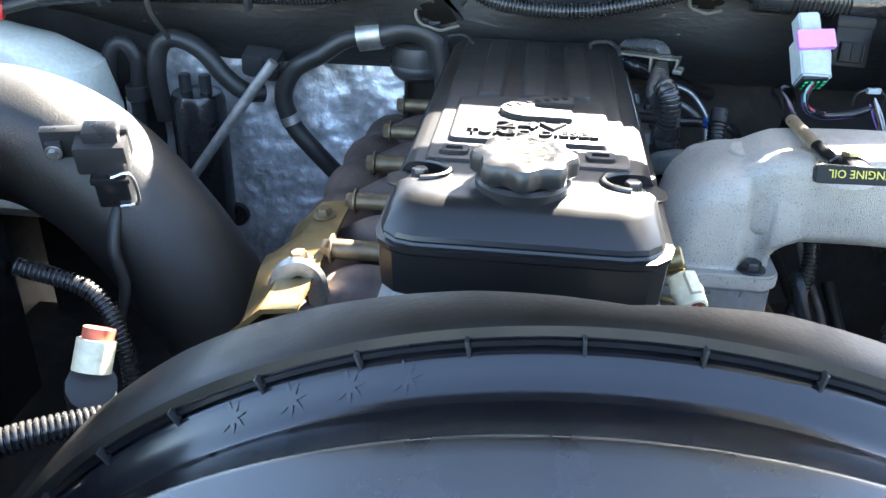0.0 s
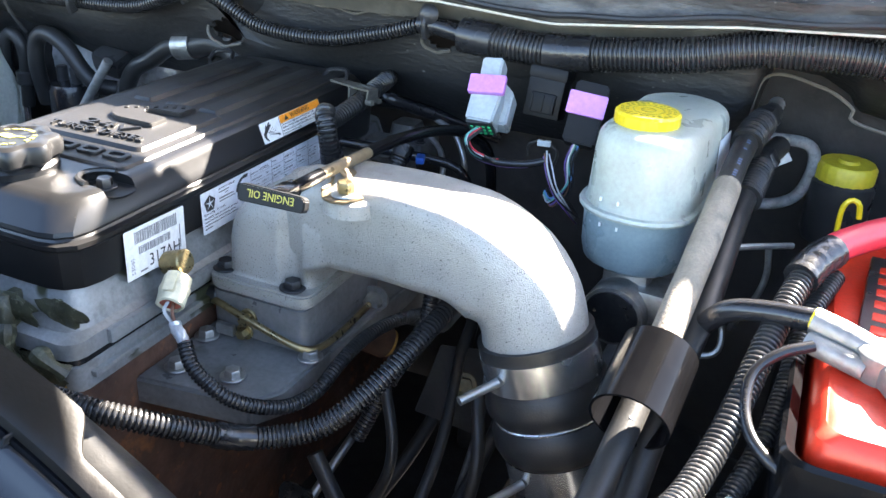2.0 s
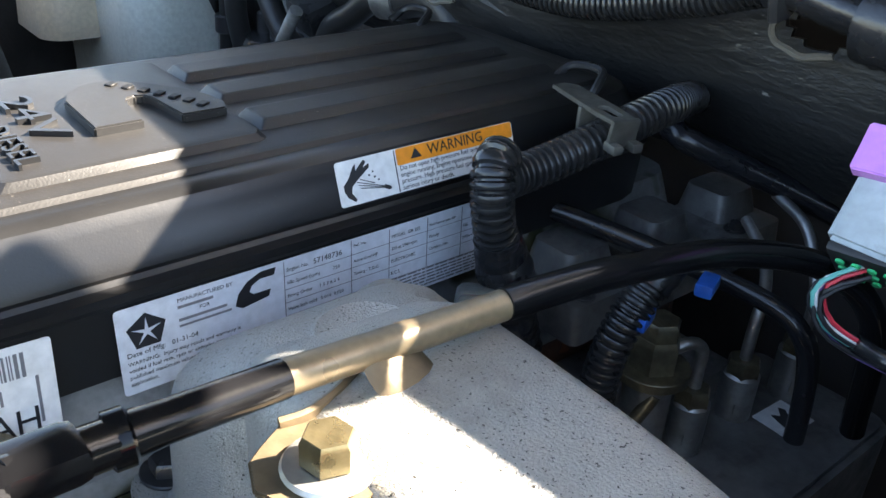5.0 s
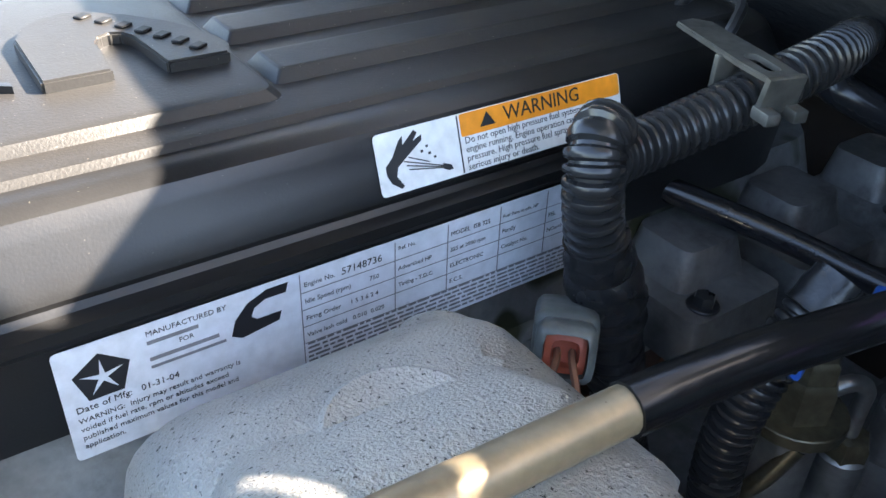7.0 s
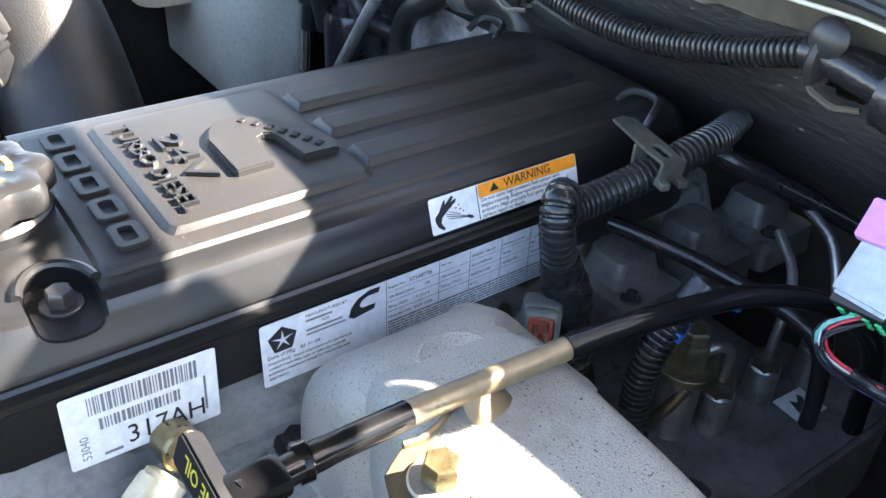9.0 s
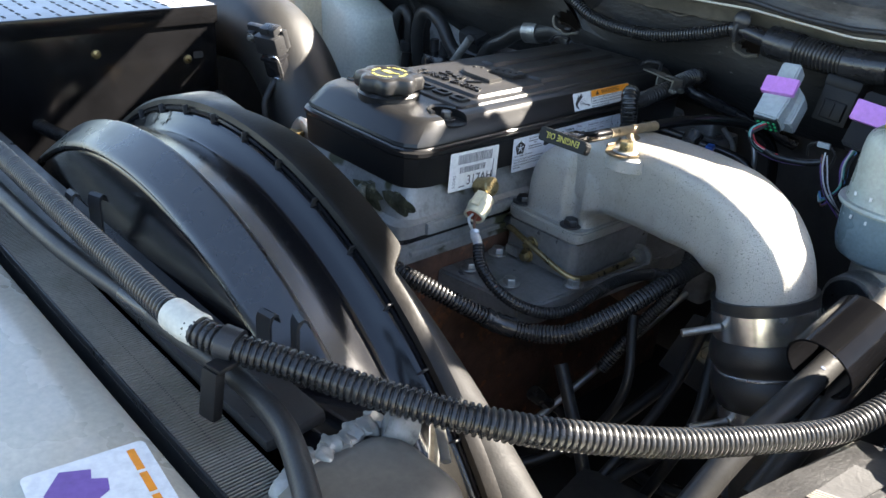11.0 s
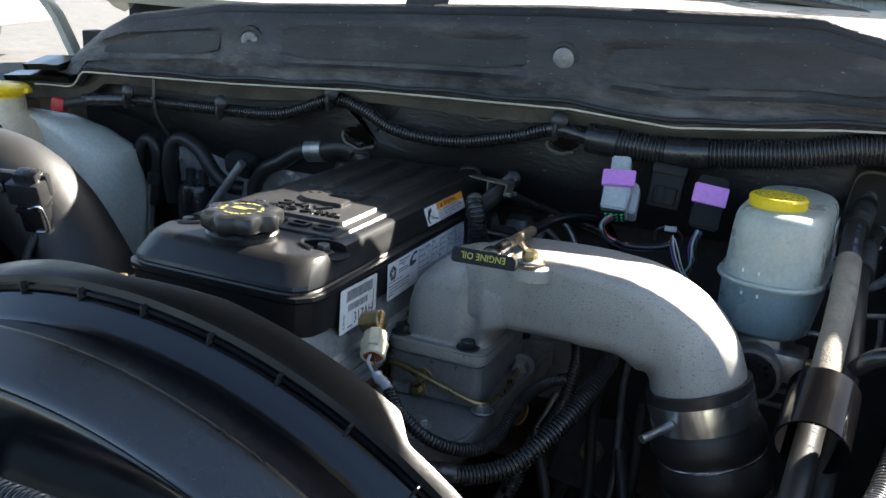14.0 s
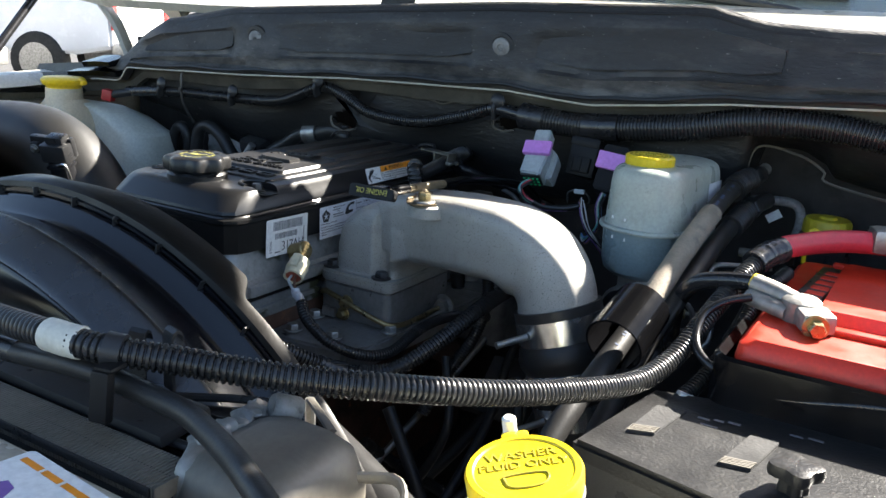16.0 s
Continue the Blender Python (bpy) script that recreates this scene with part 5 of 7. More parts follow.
part("wire_sleeve", tube([(W0.x + 0.006, W0.y - 0.004, W0.z - 0.030), (W0.x + 0.02, W0.y + 0.004, W0.z - 0.036), (0.345, 0.795, 1.062), (0.365, 0.800, 1.068)], 0.0042, 10, 0.004), M["tape"], plug, "black tape round the wires")
relay = thing("relay_box", "black square relay box on the bulkhead", "relay")
part("case", box(0.040, 0.044, 0.052, pose(0.342, 0.862, 1.122, -14, 4, 4), 0.003), M["relay_black"], relay)
RM = pose(0.342, 0.862, 1.122, -14, 4, 4)
part("lid", box(0.043, 0.047, 0.014, RM @ Matrix.Translation((0, 0, 0.022)), 0.004), M["relay_black"], relay)
part("cap_face", box(0.028, 0.006, 0.022, RM @ Matrix.Translation((0, -0.0225, -0.010)), 0.002), M["relay_black"], relay)
for xx in (-0.012, 0.0, 0.012):
    part("rib", box(0.003, 0.005, 0.018, RM @ Matrix.Translation((xx, -0.0245, -0.010)), 0.001), M["relay_black"], relay)
plug2 = thing("black_connector", "black multi-pin connector with a violet lock and thin wires", "connector")
PM2 = plane_frame((0.399, 0.803, 1.130), (1, 0.15, -0.12), (0.12, 0.50, 1))
part("housing", prism(rounded(0.017, 0.032, 0.003, 0.002, -0.004, 2), -0.040, -0.003, 0.002, PM2), M["relay_black"], plug2)
part("violet_lock", prism(rounded(0.0195, 0.0115, 0.001, 0.001, 0.004, 2), -0.004, 0.003, 0.0006, PM2), M["pink"], plug2, "violet plastic lock tab")
W1 = PM2 @ V(0.0, -0.036, -0.020)
wire_bundle(plug2, [tuple(W1), (W1.x - 0.004, W1.y - 0.004, W1.z - 0.02), (W1.x - 0.002, W1.y - 0.002, W1.z - 0.045), (W1.x - 0.02, W1.y + 0.005, W1.z - 0.07), (0.36, 0.83, 1.02)], ["blue_wire", "teal_wire", "white_wire", "violet_wire", "brown_wire", "ink", "ink", "ink"], 0.005, 0.0010)
tie = thing("wire_clip", "small grey clip on a looped wire bundle", "clip")
part("clip", box(0.014, 0.006, 0.006, pose(0.362, 0.797, 1.088, 0, 0, 8), 0.001), M["grey_conn"], tie)
part("loop", tube([(0.345, 0.800, 1.070), (0.346, 0.797, 1.084), (0.362, 0.797, 1.090), (0.376, 0.800, 1.080), (0.372, 0.802, 1.060)], 0.0016, 8, 0.004), M["rubber"], tie)
wire_bundle(tie, [(0.365, 0.797, 1.075), (0.372, 0.790, 1.060), (0.382, 0.788, 1.040), (0.395, 0.795, 1.022), (0.40, 0.82, 1.0)], ["white_wire", "white_wire", "brown_wire", "violet_wire", "ink", "ink"], 0.005, 0.0009)

# ---- looms and hoses ----
def conduit_thing(name, label, pts, r, pitch=0.005, low=0.84, taped=()):
    t = thing(name, label, "conduit")
    part("conduit", corrugated(pts, r, pitch, low=low), M["conduit"], t)
    line = smooth_path(pts, 0.004)
    for a, b in taped:
        seg = line[int(a * (len(line) - 1)):int(b * (len(line) - 1)) + 1]
        if len(seg) > 3:
            part("tape_wrap", tube(seg[::3] + [seg[-1]], r * 1.06, 14, 0.004, lambda s: 1 + 0.03 * math.sin(40 * s)), M["tape"], t, "shiny black tape wrap")
    return t


loom = conduit_thing("bulkhead_loom", "black corrugated wiring conduit clipped along the bulkhead",
                     [(-0.62, 0.862, 1.128), (-0.514, 0.873, 1.137), (-0.348, 0.874, 1.141), (-0.239, 0.874, 1.147), (-0.150, 0.874, 1.178), (-0.100, 0.872, 1.170), (-0.042, 0.872, 1.146), (0.048, 0.872, 1.142), (0.132, 0.868, 1.160), (0.185, 0.866, 1.177), (0.215, 0.866, 1.175), (0.245, 0.866, 1.170)], 0.0095, 0.0045, taped=((0.0, 0.12), (0.93, 1.0)))
conduit_thing("bulkhead_loom", "thick black corrugated wiring conduit along the bulkhead",
                      [(0.235, 0.866, 1.172), (0.30, 0.862, 1.169), (0.356, 0.862, 1.169), (0.43, 0.862, 1.177), (0.484, 0.864, 1.184), (0.56, 0.868, 1.199), (0.65, 0.872, 1.202), (0.74, 0.875, 1.19), (0.90, 0.89, 1.16)], 0.0185, 0.0048, 0.925, taped=((0.0, 0.06), (0.15, 0.23)))
rp = thing("loom_end_plug", "dark red plug at the end of the loom", "plug")
part("plug", box(0.022, 0.018, 0.022, pose(-0.655, 0.842, 1.118, 0, 10, 20), 0.003), M["red_dark"], rp)
part("boot", tube([(-0.645, 0.845, 1.120), (-0.60, 0.865, 1.130)], 0.008, 10, 0.01), M["rubber"], rp)

MAIN = [(-0.30, 0.06, 1.073), (0.02, 0.055, 1.078), (0.187, 0.050, 1.084), (0.292, 0.047, 1.089), (0.335, 0.058, 1.086), (0.364, 0.080, 1.080), (0.423, 0.120, 1.070), (0.484, 0.172, 1.060), (0.531, 0.257, 1.038), (0.564, 0.350, 1.017), (0.584, 0.412, 1.008), (0.596, 0.462, 1.013), (0.604, 0.500, 1.027), (0.612, 0.545, 1.046), (0.622, 0.600, 1.066), (0.632, 0.640, 1.079)]
main = conduit_thing("front_conduit", "thick black corrugated conduit across the radiator", MAIN, 0.0103, 0.0046, 0.87)
part("white_band", tube([(0.290, 0.0470, 1.0891), (0.299, 0.0478, 1.0890), (0.308, 0.0492, 1.0885), (0.317, 0.0520, 1.0878)], 0.0114, 20, 0.003, lambda s: 1 + 0.012 * math.sin(23 * s)), M["white_mark"], main, "white tape band")
part("clip_strap", tube([(0.333, 0.0575, 1.0864), (0.343, 0.0635, 1.0845)], 0.0120, 16, 0.003), M["plastic"], main, "black clip strap")
conduit_thing("battery_conduit", "black corrugated conduit low beside the battery", [(0.606, 0.44, 0.975), (0.624, 0.50, 0.995), (0.634, 0.56, 1.020), (0.640, 0.62, 1.045), (0.655, 0.68, 1.06)], 0.0082, 0.0040, 0.86)
cable = thing("battery_cable", "thick red battery cable in a taped sleeve", "cable")
part("cable", tube([(0.632, 0.640, 1.081), (0.652, 0.675, 1.090), (0.70, 0.73, 1.094), (0.76, 0.76, 1.092), (0.85, 0.77, 1.085)], 0.0125, 14, 0.006), M["red_cable"], cable)
part("tape_wrap", tube([(0.628, 0.628, 1.076), (0.636, 0.648, 1.083), (0.648, 0.668, 1.088)], 0.0142, 14, 0.004, lambda s: 1 + 0.05 * math.sin(31 * s)), M["tape"], cable, "frayed black tape")
part("terminal_boot", box(0.045, 0.035, 0.028, pose(0.745, 0.755, 1.098, 0, 0, 20), 0.008), M["dull_steel"], cable, "grey terminal sleeve")
hose = thing("radiator_overflow_hose", "plain black rubber hose along the radiator top", "hose")
part("hose", tube([(-0.32, 0.040, 1.052), (0.05, 0.040, 1.058), (0.20, 0.052, 1.060), (0.25, 0.055, 1.061), (0.30, 0.055, 1.067), (0.335, 0.061, 1.064), (0.368, 0.064, 1.060), (0.405, 0.058, 1.062), (0.445, 0.043, 1.064), (0.49, 0.022, 1.065), (0.54, -0.005, 1.060), (0.58, -0.04, 1.045)], 0.0078, 14, 0.006), M["rubber"], hose)
part("hose_sleeve", tube([(0.20, 0.052, 1.060), (0.24, 0.056, 1.0605)], 0.0090, 14, 0.004), M["tape"], hose, "taped hose section")
clip = thing("hose_clip", "black plastic clip holding conduit and hose to the shroud", "clip")
part("bracket", box(0.014, 0.008, 0.034, pose(0.347, 0.042, 1.062, -8, 0, 12), 0.002), M["relay_black"], clip)
part("hook", box(0.014, 0.016, 0.004, pose(0.347, 0.050, 1.080, 0, 0, 12), 0.002), M["relay_black"], clip)
for px_, py_, turn in ((0.040, 0.070, 0), (0.056, 0.086, 20), (0.310, 0.100, 10), (0.325, 0.115, -15)):
    pc = thing("shroud_clip", "small curled black retaining clip on the fan shroud", "clip", "shroud clips")
    hook = [(0.0, 1.034), (0.0, 1.074), (0.0015, 1.079), (0.005, 1.081), (0.0085, 1.079), (0.010, 1.074)]
    inner = [(a + 0.0022 if i < 3 else a, z - 0.0022 if i > 1 else z) for i, (a, z) in enumerate(hook)]
    ring = hook + inner[::-1]
    part("curl", rings([[pose(px_, py_, 0, 0, 0, turn) @ V(w, a, z) for a, z in ring] for w in (-0.007, 0.007)]), M["plastic"], pc)


sleeve = thing("power_steering_hose", "dusty black rubber hose with pale blue print through a guard", "hose")
SL = [(0.572, 0.905, 1.128), (0.562, 0.850, 1.124), (0.556, 0.790, 1.113), (0.553, 0.720, 1.096), (0.550, 0.650, 1.074), (0.545, 0.590, 1.046), (0.541, 0.545, 1.023), (0.537, 0.500, 1.006), (0.532, 0.449, 0.985), (0.525, 0.38, 0.955), (0.52, 0.30, 0.90)]
part("hose", tube(SL, 0.0112, 16, 0.006), M["rubber"], sleeve)
# this length of the black hose carries sunlight in its pale colour
part("sunlit_length", tube([(0.5535, 0.735, 1.1000), (0.552, 0.690, 1.0870)] + SL[4:6] + [(0.5425, 0.562, 1.0320)], 0.0128, 18, 0.006, lambda s: 1.0 + 0.012 * math.sin(17 * s)), M["sunlit_rubber"], sleeve, "dusty length of hose coloured pale as sunlit")
sl_line = smooth_path(SL, 0.004)
for k in list(range(22, 44)) + list(range(84, 112)):
    if (k * 7) % 5 in (1, 3) or k % 13 in (5, 6, 12):
        continue
    a, b = sl_line[k], sl_line[k + 1]
    d = (b - a).normalized()
    out_dir = (V(0.25, -0.75, 0.65) - d * V(0.25, -0.75, 0.65).dot(d)).normalized()
    part("print_bar", box(0.0020, 0.0036, 0.0005, plane_frame(a + out_dir * 0.0111, d, out_dir.cross(d)), 0), M["blue_ink"], sleeve, "pale blue print")
part("fitting", tube([(0.574, 0.925, 1.133), (0.571, 0.895, 1.127)], 0.0085, 12, 0.006), M["lead"], sleeve, "steel fitting")
part("crimp_sleeve", tube([(0.5655, 0.868, 1.1255), (0.5605, 0.838, 1.1225), (0.558, 0.815, 1.117)], 0.0150, 20, 0.0015, lambda s: 1 + 0.05 * math.sin(52 * s)), M["rubber"], sleeve, "dusty ribbed crimp sleeve")
part("hex_nut", hexbolt(0.0150, 0.016, Matrix.Translation((0.5685, 0.884, 1.1268)) @ Vector((-0.25, -1, -0.12)).to_track_quat("Z", "Y").to_matrix().to_4x4(), False), M["dark_steel"], sleeve, "dark hexagon nut")
TM = Matrix.Translation((0.5435, 0.535, 1.034)) @ (Vector(SL[7]) - Vector(SL[6])).to_track_quat("Z", "Y").to_matrix().to_4x4()
part("guard", lathe([(0.0275, 0), (0.0295, 0), (0.0295, 0.066), (0.0275, 0.066), (0.0275, 0.03)], 40, TM, (False, False)), M["guard_black"], sleeve, "glossy black tubular guard")
hose2 = thing("power_steering_hose", "second black rubber hose with a crimped steel end", "hose")
part("hose", tube([(0.586, 0.90, 1.096), (0.573, 0.842, 1.088), (0.567, 0.735, 1.070), (0.564, 0.616, 1.040), (0.558, 0.555, 1.014), (0.552, 0.49, 0.98), (0.545, 0.40, 0.92)], 0.0112, 16, 0.006), M["rubber"], hose2)
part("crimp_sleeve", tube([(0.573, 0.838, 1.0875), (0.569, 0.775, 1.0770)], 0.0148, 20, 0.0015, lambda s: 1 + 0.05 * math.sin(70 * s)), M["rubber"], hose2, "dusty ribbed crimp sleeve")
part("hex_nut", hexbolt(0.0145, 0.015, Matrix.Translation((0.577, 0.864, 1.0915)) @ Vector((-0.15, -1, -0.14)).to_track_quat("Z", "Y").to_matrix().to_4x4(), False), M["dark_steel"], hose2, "dark hexagon nut")
ac = thing("air_conditioning_pipe", "bent bare aluminium pipe at the bulkhead", "pipe")
part("pipe", tube([(0.555, 0.96, 1.083), (0.585, 0.96, 1.086), (0.610, 0.96, 1.086), (0.622, 0.96, 1.076), (0.623, 0.96, 1.050), (0.612, 0.96, 1.022), (0.585, 0.96, 1.008), (0.55, 0.96, 1.005)], 0.0066, 12, 0.005), M["clip_grey"], ac)
part("paper_tag", box(0.020, 0.0012, 0.012, pose(0.590, 0.951, 1.066, 0, -35, 0), 0), M["label"], ac, "small white paper tag")
yc = thing("power_steering_reservoir", "black reservoir with a dusty yellow cap", "reservoir")
part("body", lathe([(0.030, 0.98), (0.034, 0.99), (0.034, 1.05), (0.028, 1.055)], 32, pose(0.658, 0.963, 0)), M["plastic"], yc)
part("cap", lathe([(0.029, 1.050), (0.031, 1.052), (0.031, 1.068), (0.028, 1.072), (0.012, 1.072), (0.010, 1.075), (0.001, 1.075)], 64, pose(0.658, 0.963, 0), lobes=20, depth=0.012), M["ps_cap"], yc, "dusty yellow ribbed cap")
yd = thing("transmission_dipstick", "yellow loop handle of a dipstick", "dipstick")
part("loop", tube([(0.655, 0.80, 1.045), (0.654, 0.80, 1.075), (0.659, 0.80, 1.086), (0.667, 0.80, 1.084), (0.670, 0.80, 1.070)], 0.0026, 8, 0.004), M["yellow"], yd)

wire = thing("sensor_loom", "thin corrugated conduit from the temperature sensor", "conduit")
part("conduit", corrugated([(0.170, 0.449, 0.978), (0.183, 0.440, 0.966), (0.198, 0.438, 0.955), (0.217, 0.442, 0.942), (0.236, 0.457, 0.930), (0.252, 0.480, 0.922), (0.261, 0.510, 0.922), (0.264, 0.545, 0.932), (0.267, 0.585, 0.937), (0.276, 0.63, 0.935), (0.29, 0.69, 0.92)], 0.0068, 0.0036), M["conduit"], wire)
part("taped_wire", tube([(0.149, 0.4625, 0.985), (0.153, 0.4595, 0.981), (0.162, 0.454, 0.9805), (0.173, 0.447, 0.975)], 0.0052, 12, 0.0025, lambda s: 1 + 0.07 * math.sin(31 * s)), M["foil"], wire, "grey taped wire pair")
SM = Matrix.Translation((0.1375, 0.4780, 1.0050)) @ Vector((0.30, -0.80, -0.48)).to_track_quat("Z", "Y").to_matrix().to_4x4()
part("connector", lathe([(0.0085, -0.016), (0.0118, -0.014), (0.0122, -0.004), (0.0132, -0.003), (0.0132, 0.001), (0.0124, 0.002), (0.0120, 0.014), (0.0100, 0.015), (0.0095, 0.009)], 28, SM, lobes=4, depth=0.05), M["cream"], wire, "cream plastic connector cup")
part("seal", lathe([(0.0096, 0.009), (0.0096, 0.0125), (0.0060, 0.0130), (0.0020, 0.0110)], 24, SM), M["orange_seal"], wire, "brick red seal")
part("lock_tab", box(0.010, 0.006, 0.020, SM @ pose(0, 0.0128, -0.002), 0.002), M["cream"], wire, "yellowed lock tab")
part("sensor", cyl(0.011, 0.024, pose(0.112, 0.500, 1.016, 0, 70, 0)), M["zinc"], wire, "brassy sensor")
for k, (dx, mt) in enumerate(((-0.0026, "white_wire"), (0.0026, "brown_wire"))):
    part("lead", tube([SM @ V(dx, 0, 0.011), SM @ V(dx * 1.4, 0, 0.020), (0.1475 + dx, 0.4605, 0.988 + 0.001 * k), (0.150 + dx * 0.6, 0.4625, 0.981)], 0.0016, 6, 0.003), M[mt], wire)
big = thing("engine_loom", "black corrugated engine wiring conduit under the intake", "conduit")
part("conduit", corrugated([(0.0, 0.335, 0.985), (0.06, 0.340, 0.982), (0.11, 0.346, 0.975), (0.15, 0.354, 0.967), (0.185, 0.372, 0.955), (0.214, 0.400, 0.936), (0.232, 0.424, 0.920), (0.258, 0.449, 0.912), (0.288, 0.472, 0.918), (0.312, 0.500, 0.938), (0.330, 0.535, 0.960), (0.340, 0.58, 0.977), (0.345, 0.64, 0.985), (0.342, 0.72, 0.985), (0.335, 0.79, 0.97)], 0.0098, 0.0042), M["conduit"], big)
part("tape_wrap", tube([(0.224, 0.413, 0.927), (0.232, 0.424, 0.920), (0.244, 0.437, 0.915)], 0.0110, 14, 0.004, lambda s: 1 + 0.05 * math.sin(21 * s)), M["tape"], big, "black tape joint")
for cx, cz in ((-0.524, 1.152), (-0.145, 1.190), (-0.340, 1.154), (0.195, 1.190)):
    rod_clip = thing("loom_clip", "black mushroom clip holding the bulkhead conduit", "clip", "loom clips")
    part("head", lathe([(0.011, 0), (0.012, 0.003), (0.008, 0.007), (0.002, 0.008)], 16, pose(cx, 0.862, cz, 80)), M["plastic"], rod_clip)
    part("strap", tube([(cx - 0.002, 0.866, cz - 0.001), (cx - 0.003, 0.858, cz - 0.011), (cx - 0.003, 0.862, cz - 0.025)], 0.004, 8, 0.004, squash=2.0), M["plastic"], rod_clip)
ctie = thing("cable_tie", "loose black cable tie hanging from the bulkhead conduit", "cable tie")
part("tail", tube([(-0.470, 0.862, 1.185), (-0.468, 0.858, 1.150), (-0.466, 0.860, 1.120), (-0.452, 0.872, 1.085)], 0.0016, 6, 0.006, squash=2.2), M["rubber"], ctie)
part("lock", box(0.007, 0.006, 0.006, pose(-0.468, 0.856, 1.146), 0.001), M["rubber"], ctie)
breather = thing("breather_cap", "dark round breather cap behind the rocker cover", "cap")
part("cap", lathe([(0.030, 1.030), (0.036, 1.036), (0.037, 1.062), (0.034, 1.073), (0.024, 1.080), (0.001, 1.082)], 36, pose(-0.150, 0.955, 0)), M["rubber"], breather)
part("rim", lathe([(0.038, 1.040), (0.0395, 1.042), (0.0395, 1.048), (0.038, 1.050)], 36, pose(-0.150, 0.955, 0), (False, False)), M["plastic"], breather)
part("stub", tube([(-0.120, 0.952, 1.068), (-0.100, 0.950, 1.066)], 0.009, 12, 0.004), M["dull_steel"], breather, "grey stub pipe")
fan_hose = thing("radiator_hose", "thick smooth black radiator hose below the shroud's edge", "hose")
part("hose", tube([(-0.15, 0.335, 0.985), (-0.02, 0.335, 0.985), (0.10, 0.325, 0.975), (0.20, 0.310, 0.955), (0.30, 0.288, 0.930), (0.40, 0.258, 0.908), (0.47, 0.228, 0.895), (0.55, 0.17, 0.86)], 0.027, 20, 0.01), M["rubber"], fan_hose)
part("clamp_band", tube([(0.455, 0.2345, 0.8985), (0.468, 0.229, 0.8955)], 0.0282, 24, 0.004), M["dull_steel"], fan_hose, "grey worm-drive clamp")
vloom = conduit_thing("valve_cover_loom", "black corrugated conduit over the back of the rocker cover", [(0.06, 1.05, 1.04), (0.09, 0.985, 1.075), (0.118, 0.915, 1.094), (0.139, 0.862, 1.104), (0.141, 0.828, 1.101), (0.136, 0.798, 1.092), (0.131, 0.772, 1.085), (0.130, 0.754, 1.083), (0.132, 0.740, 1.083)], 0.0108, 0.0046, 0.88)
part("drop_conduit", corrugated([(0.1325, 0.7400, 1.0985), (0.1370, 0.7310, 1.0955), (0.1410, 0.7275, 1.0860), (0.1424, 0.7280, 1.0740), (0.1426, 0.7315, 1.0600), (0.143, 0.738, 1.043), (0.1435, 0.746, 1.018), (0.145, 0.762, 0.96), (0.15, 0.78, 0.90)], 0.0112, 0.0046, low=0.86), M["conduit"], vloom, "hanging length of ribbed conduit")
wrap = thing("tape_joint", "bulging glossy black tape joint on the hanging conduit", "tape")
part("wrap", tube([(0.1428, 0.7335, 1.055), (0.143, 0.738, 1.043), (0.1435, 0.744, 1.025), (0.144, 0.750, 1.003)], 0.0150, 22, 0.0022, lambda s: 0.82 + 0.20 * math.sin(math.pi * min(1, s * 1.1)) + 0.035 * math.sin(29 * s) + 0.02 * math.sin(67 * s)), M["tape"], wrap)
part("tape_end", tube([(0.1427, 0.732, 1.060), (0.143, 0.735, 1.051)], 0.0124, 18, 0.003, lambda s: 1 + 0.03 * math.sin(12 * s)), M["tape"], wrap)
part("tape_tail", tube([(0.144, 0.750, 1.003), (0.1445, 0.756, 0.983)], 0.0128, 18, 0.003, lambda s: 1 + 0.05 * math.sin(17 * s)), M["tape"], wrap)
lb = thing("loom_bracket", "grey stamped bracket clamping the conduit to the cover", "bracket")
LBM = pose(0.128, 0.811, -0.0035, 0, 0, -16)
part("plate", cut(prism([(-0.034, -0.007), (0.012, -0.0085), (0.028, -0.0075), (0.028, 0.0075), (0.012, 0.0085), (-0.030, 0.008), (-0.036, 0.002)], 1.1125, 1.1148, 0.0005, LBM), prism(rounded(0.009, 0.0032, 0.003, 0.014, 0, 3), 1.10, 1.13, 0, LBM)), M["clip_steel"], lb, "slotted grey plate")
part("ear", box(0.003, 0.0165, 0.015, LBM @ pose(0.0275, 0, 1.1078, 0, 10, 0), 0.001), M["clip_steel"], lb)
part("foot", box(0.010, 0.006, 0.005, LBM @ pose(0.0295, -0.006, 1.1010), 0.001), M["clip_steel"], lb)
part("foot", box(0.010, 0.006, 0.005, LBM @ pose(0.0295, 0.006, 1.1010), 0.001), M["clip_steel"], lb)
part("inner_ear", box(0.003, 0.012, 0.016, LBM @ pose(0.000, -0.004, 1.1055), 0.001), M["clip_steel"], lb)

conduit_thing("pump_loom", "black corrugated conduit down to the fuel pump", [(0.205, 0.790, 1.058), (0.202, 0.772, 1.036), (0.200, 0.760, 1.010), (0.200, 0.757, 0.975), (0.205, 0.76, 0.92)], 0.0100, 0.0042, taped=((0.0, 0.12), (0.78, 0.92)))
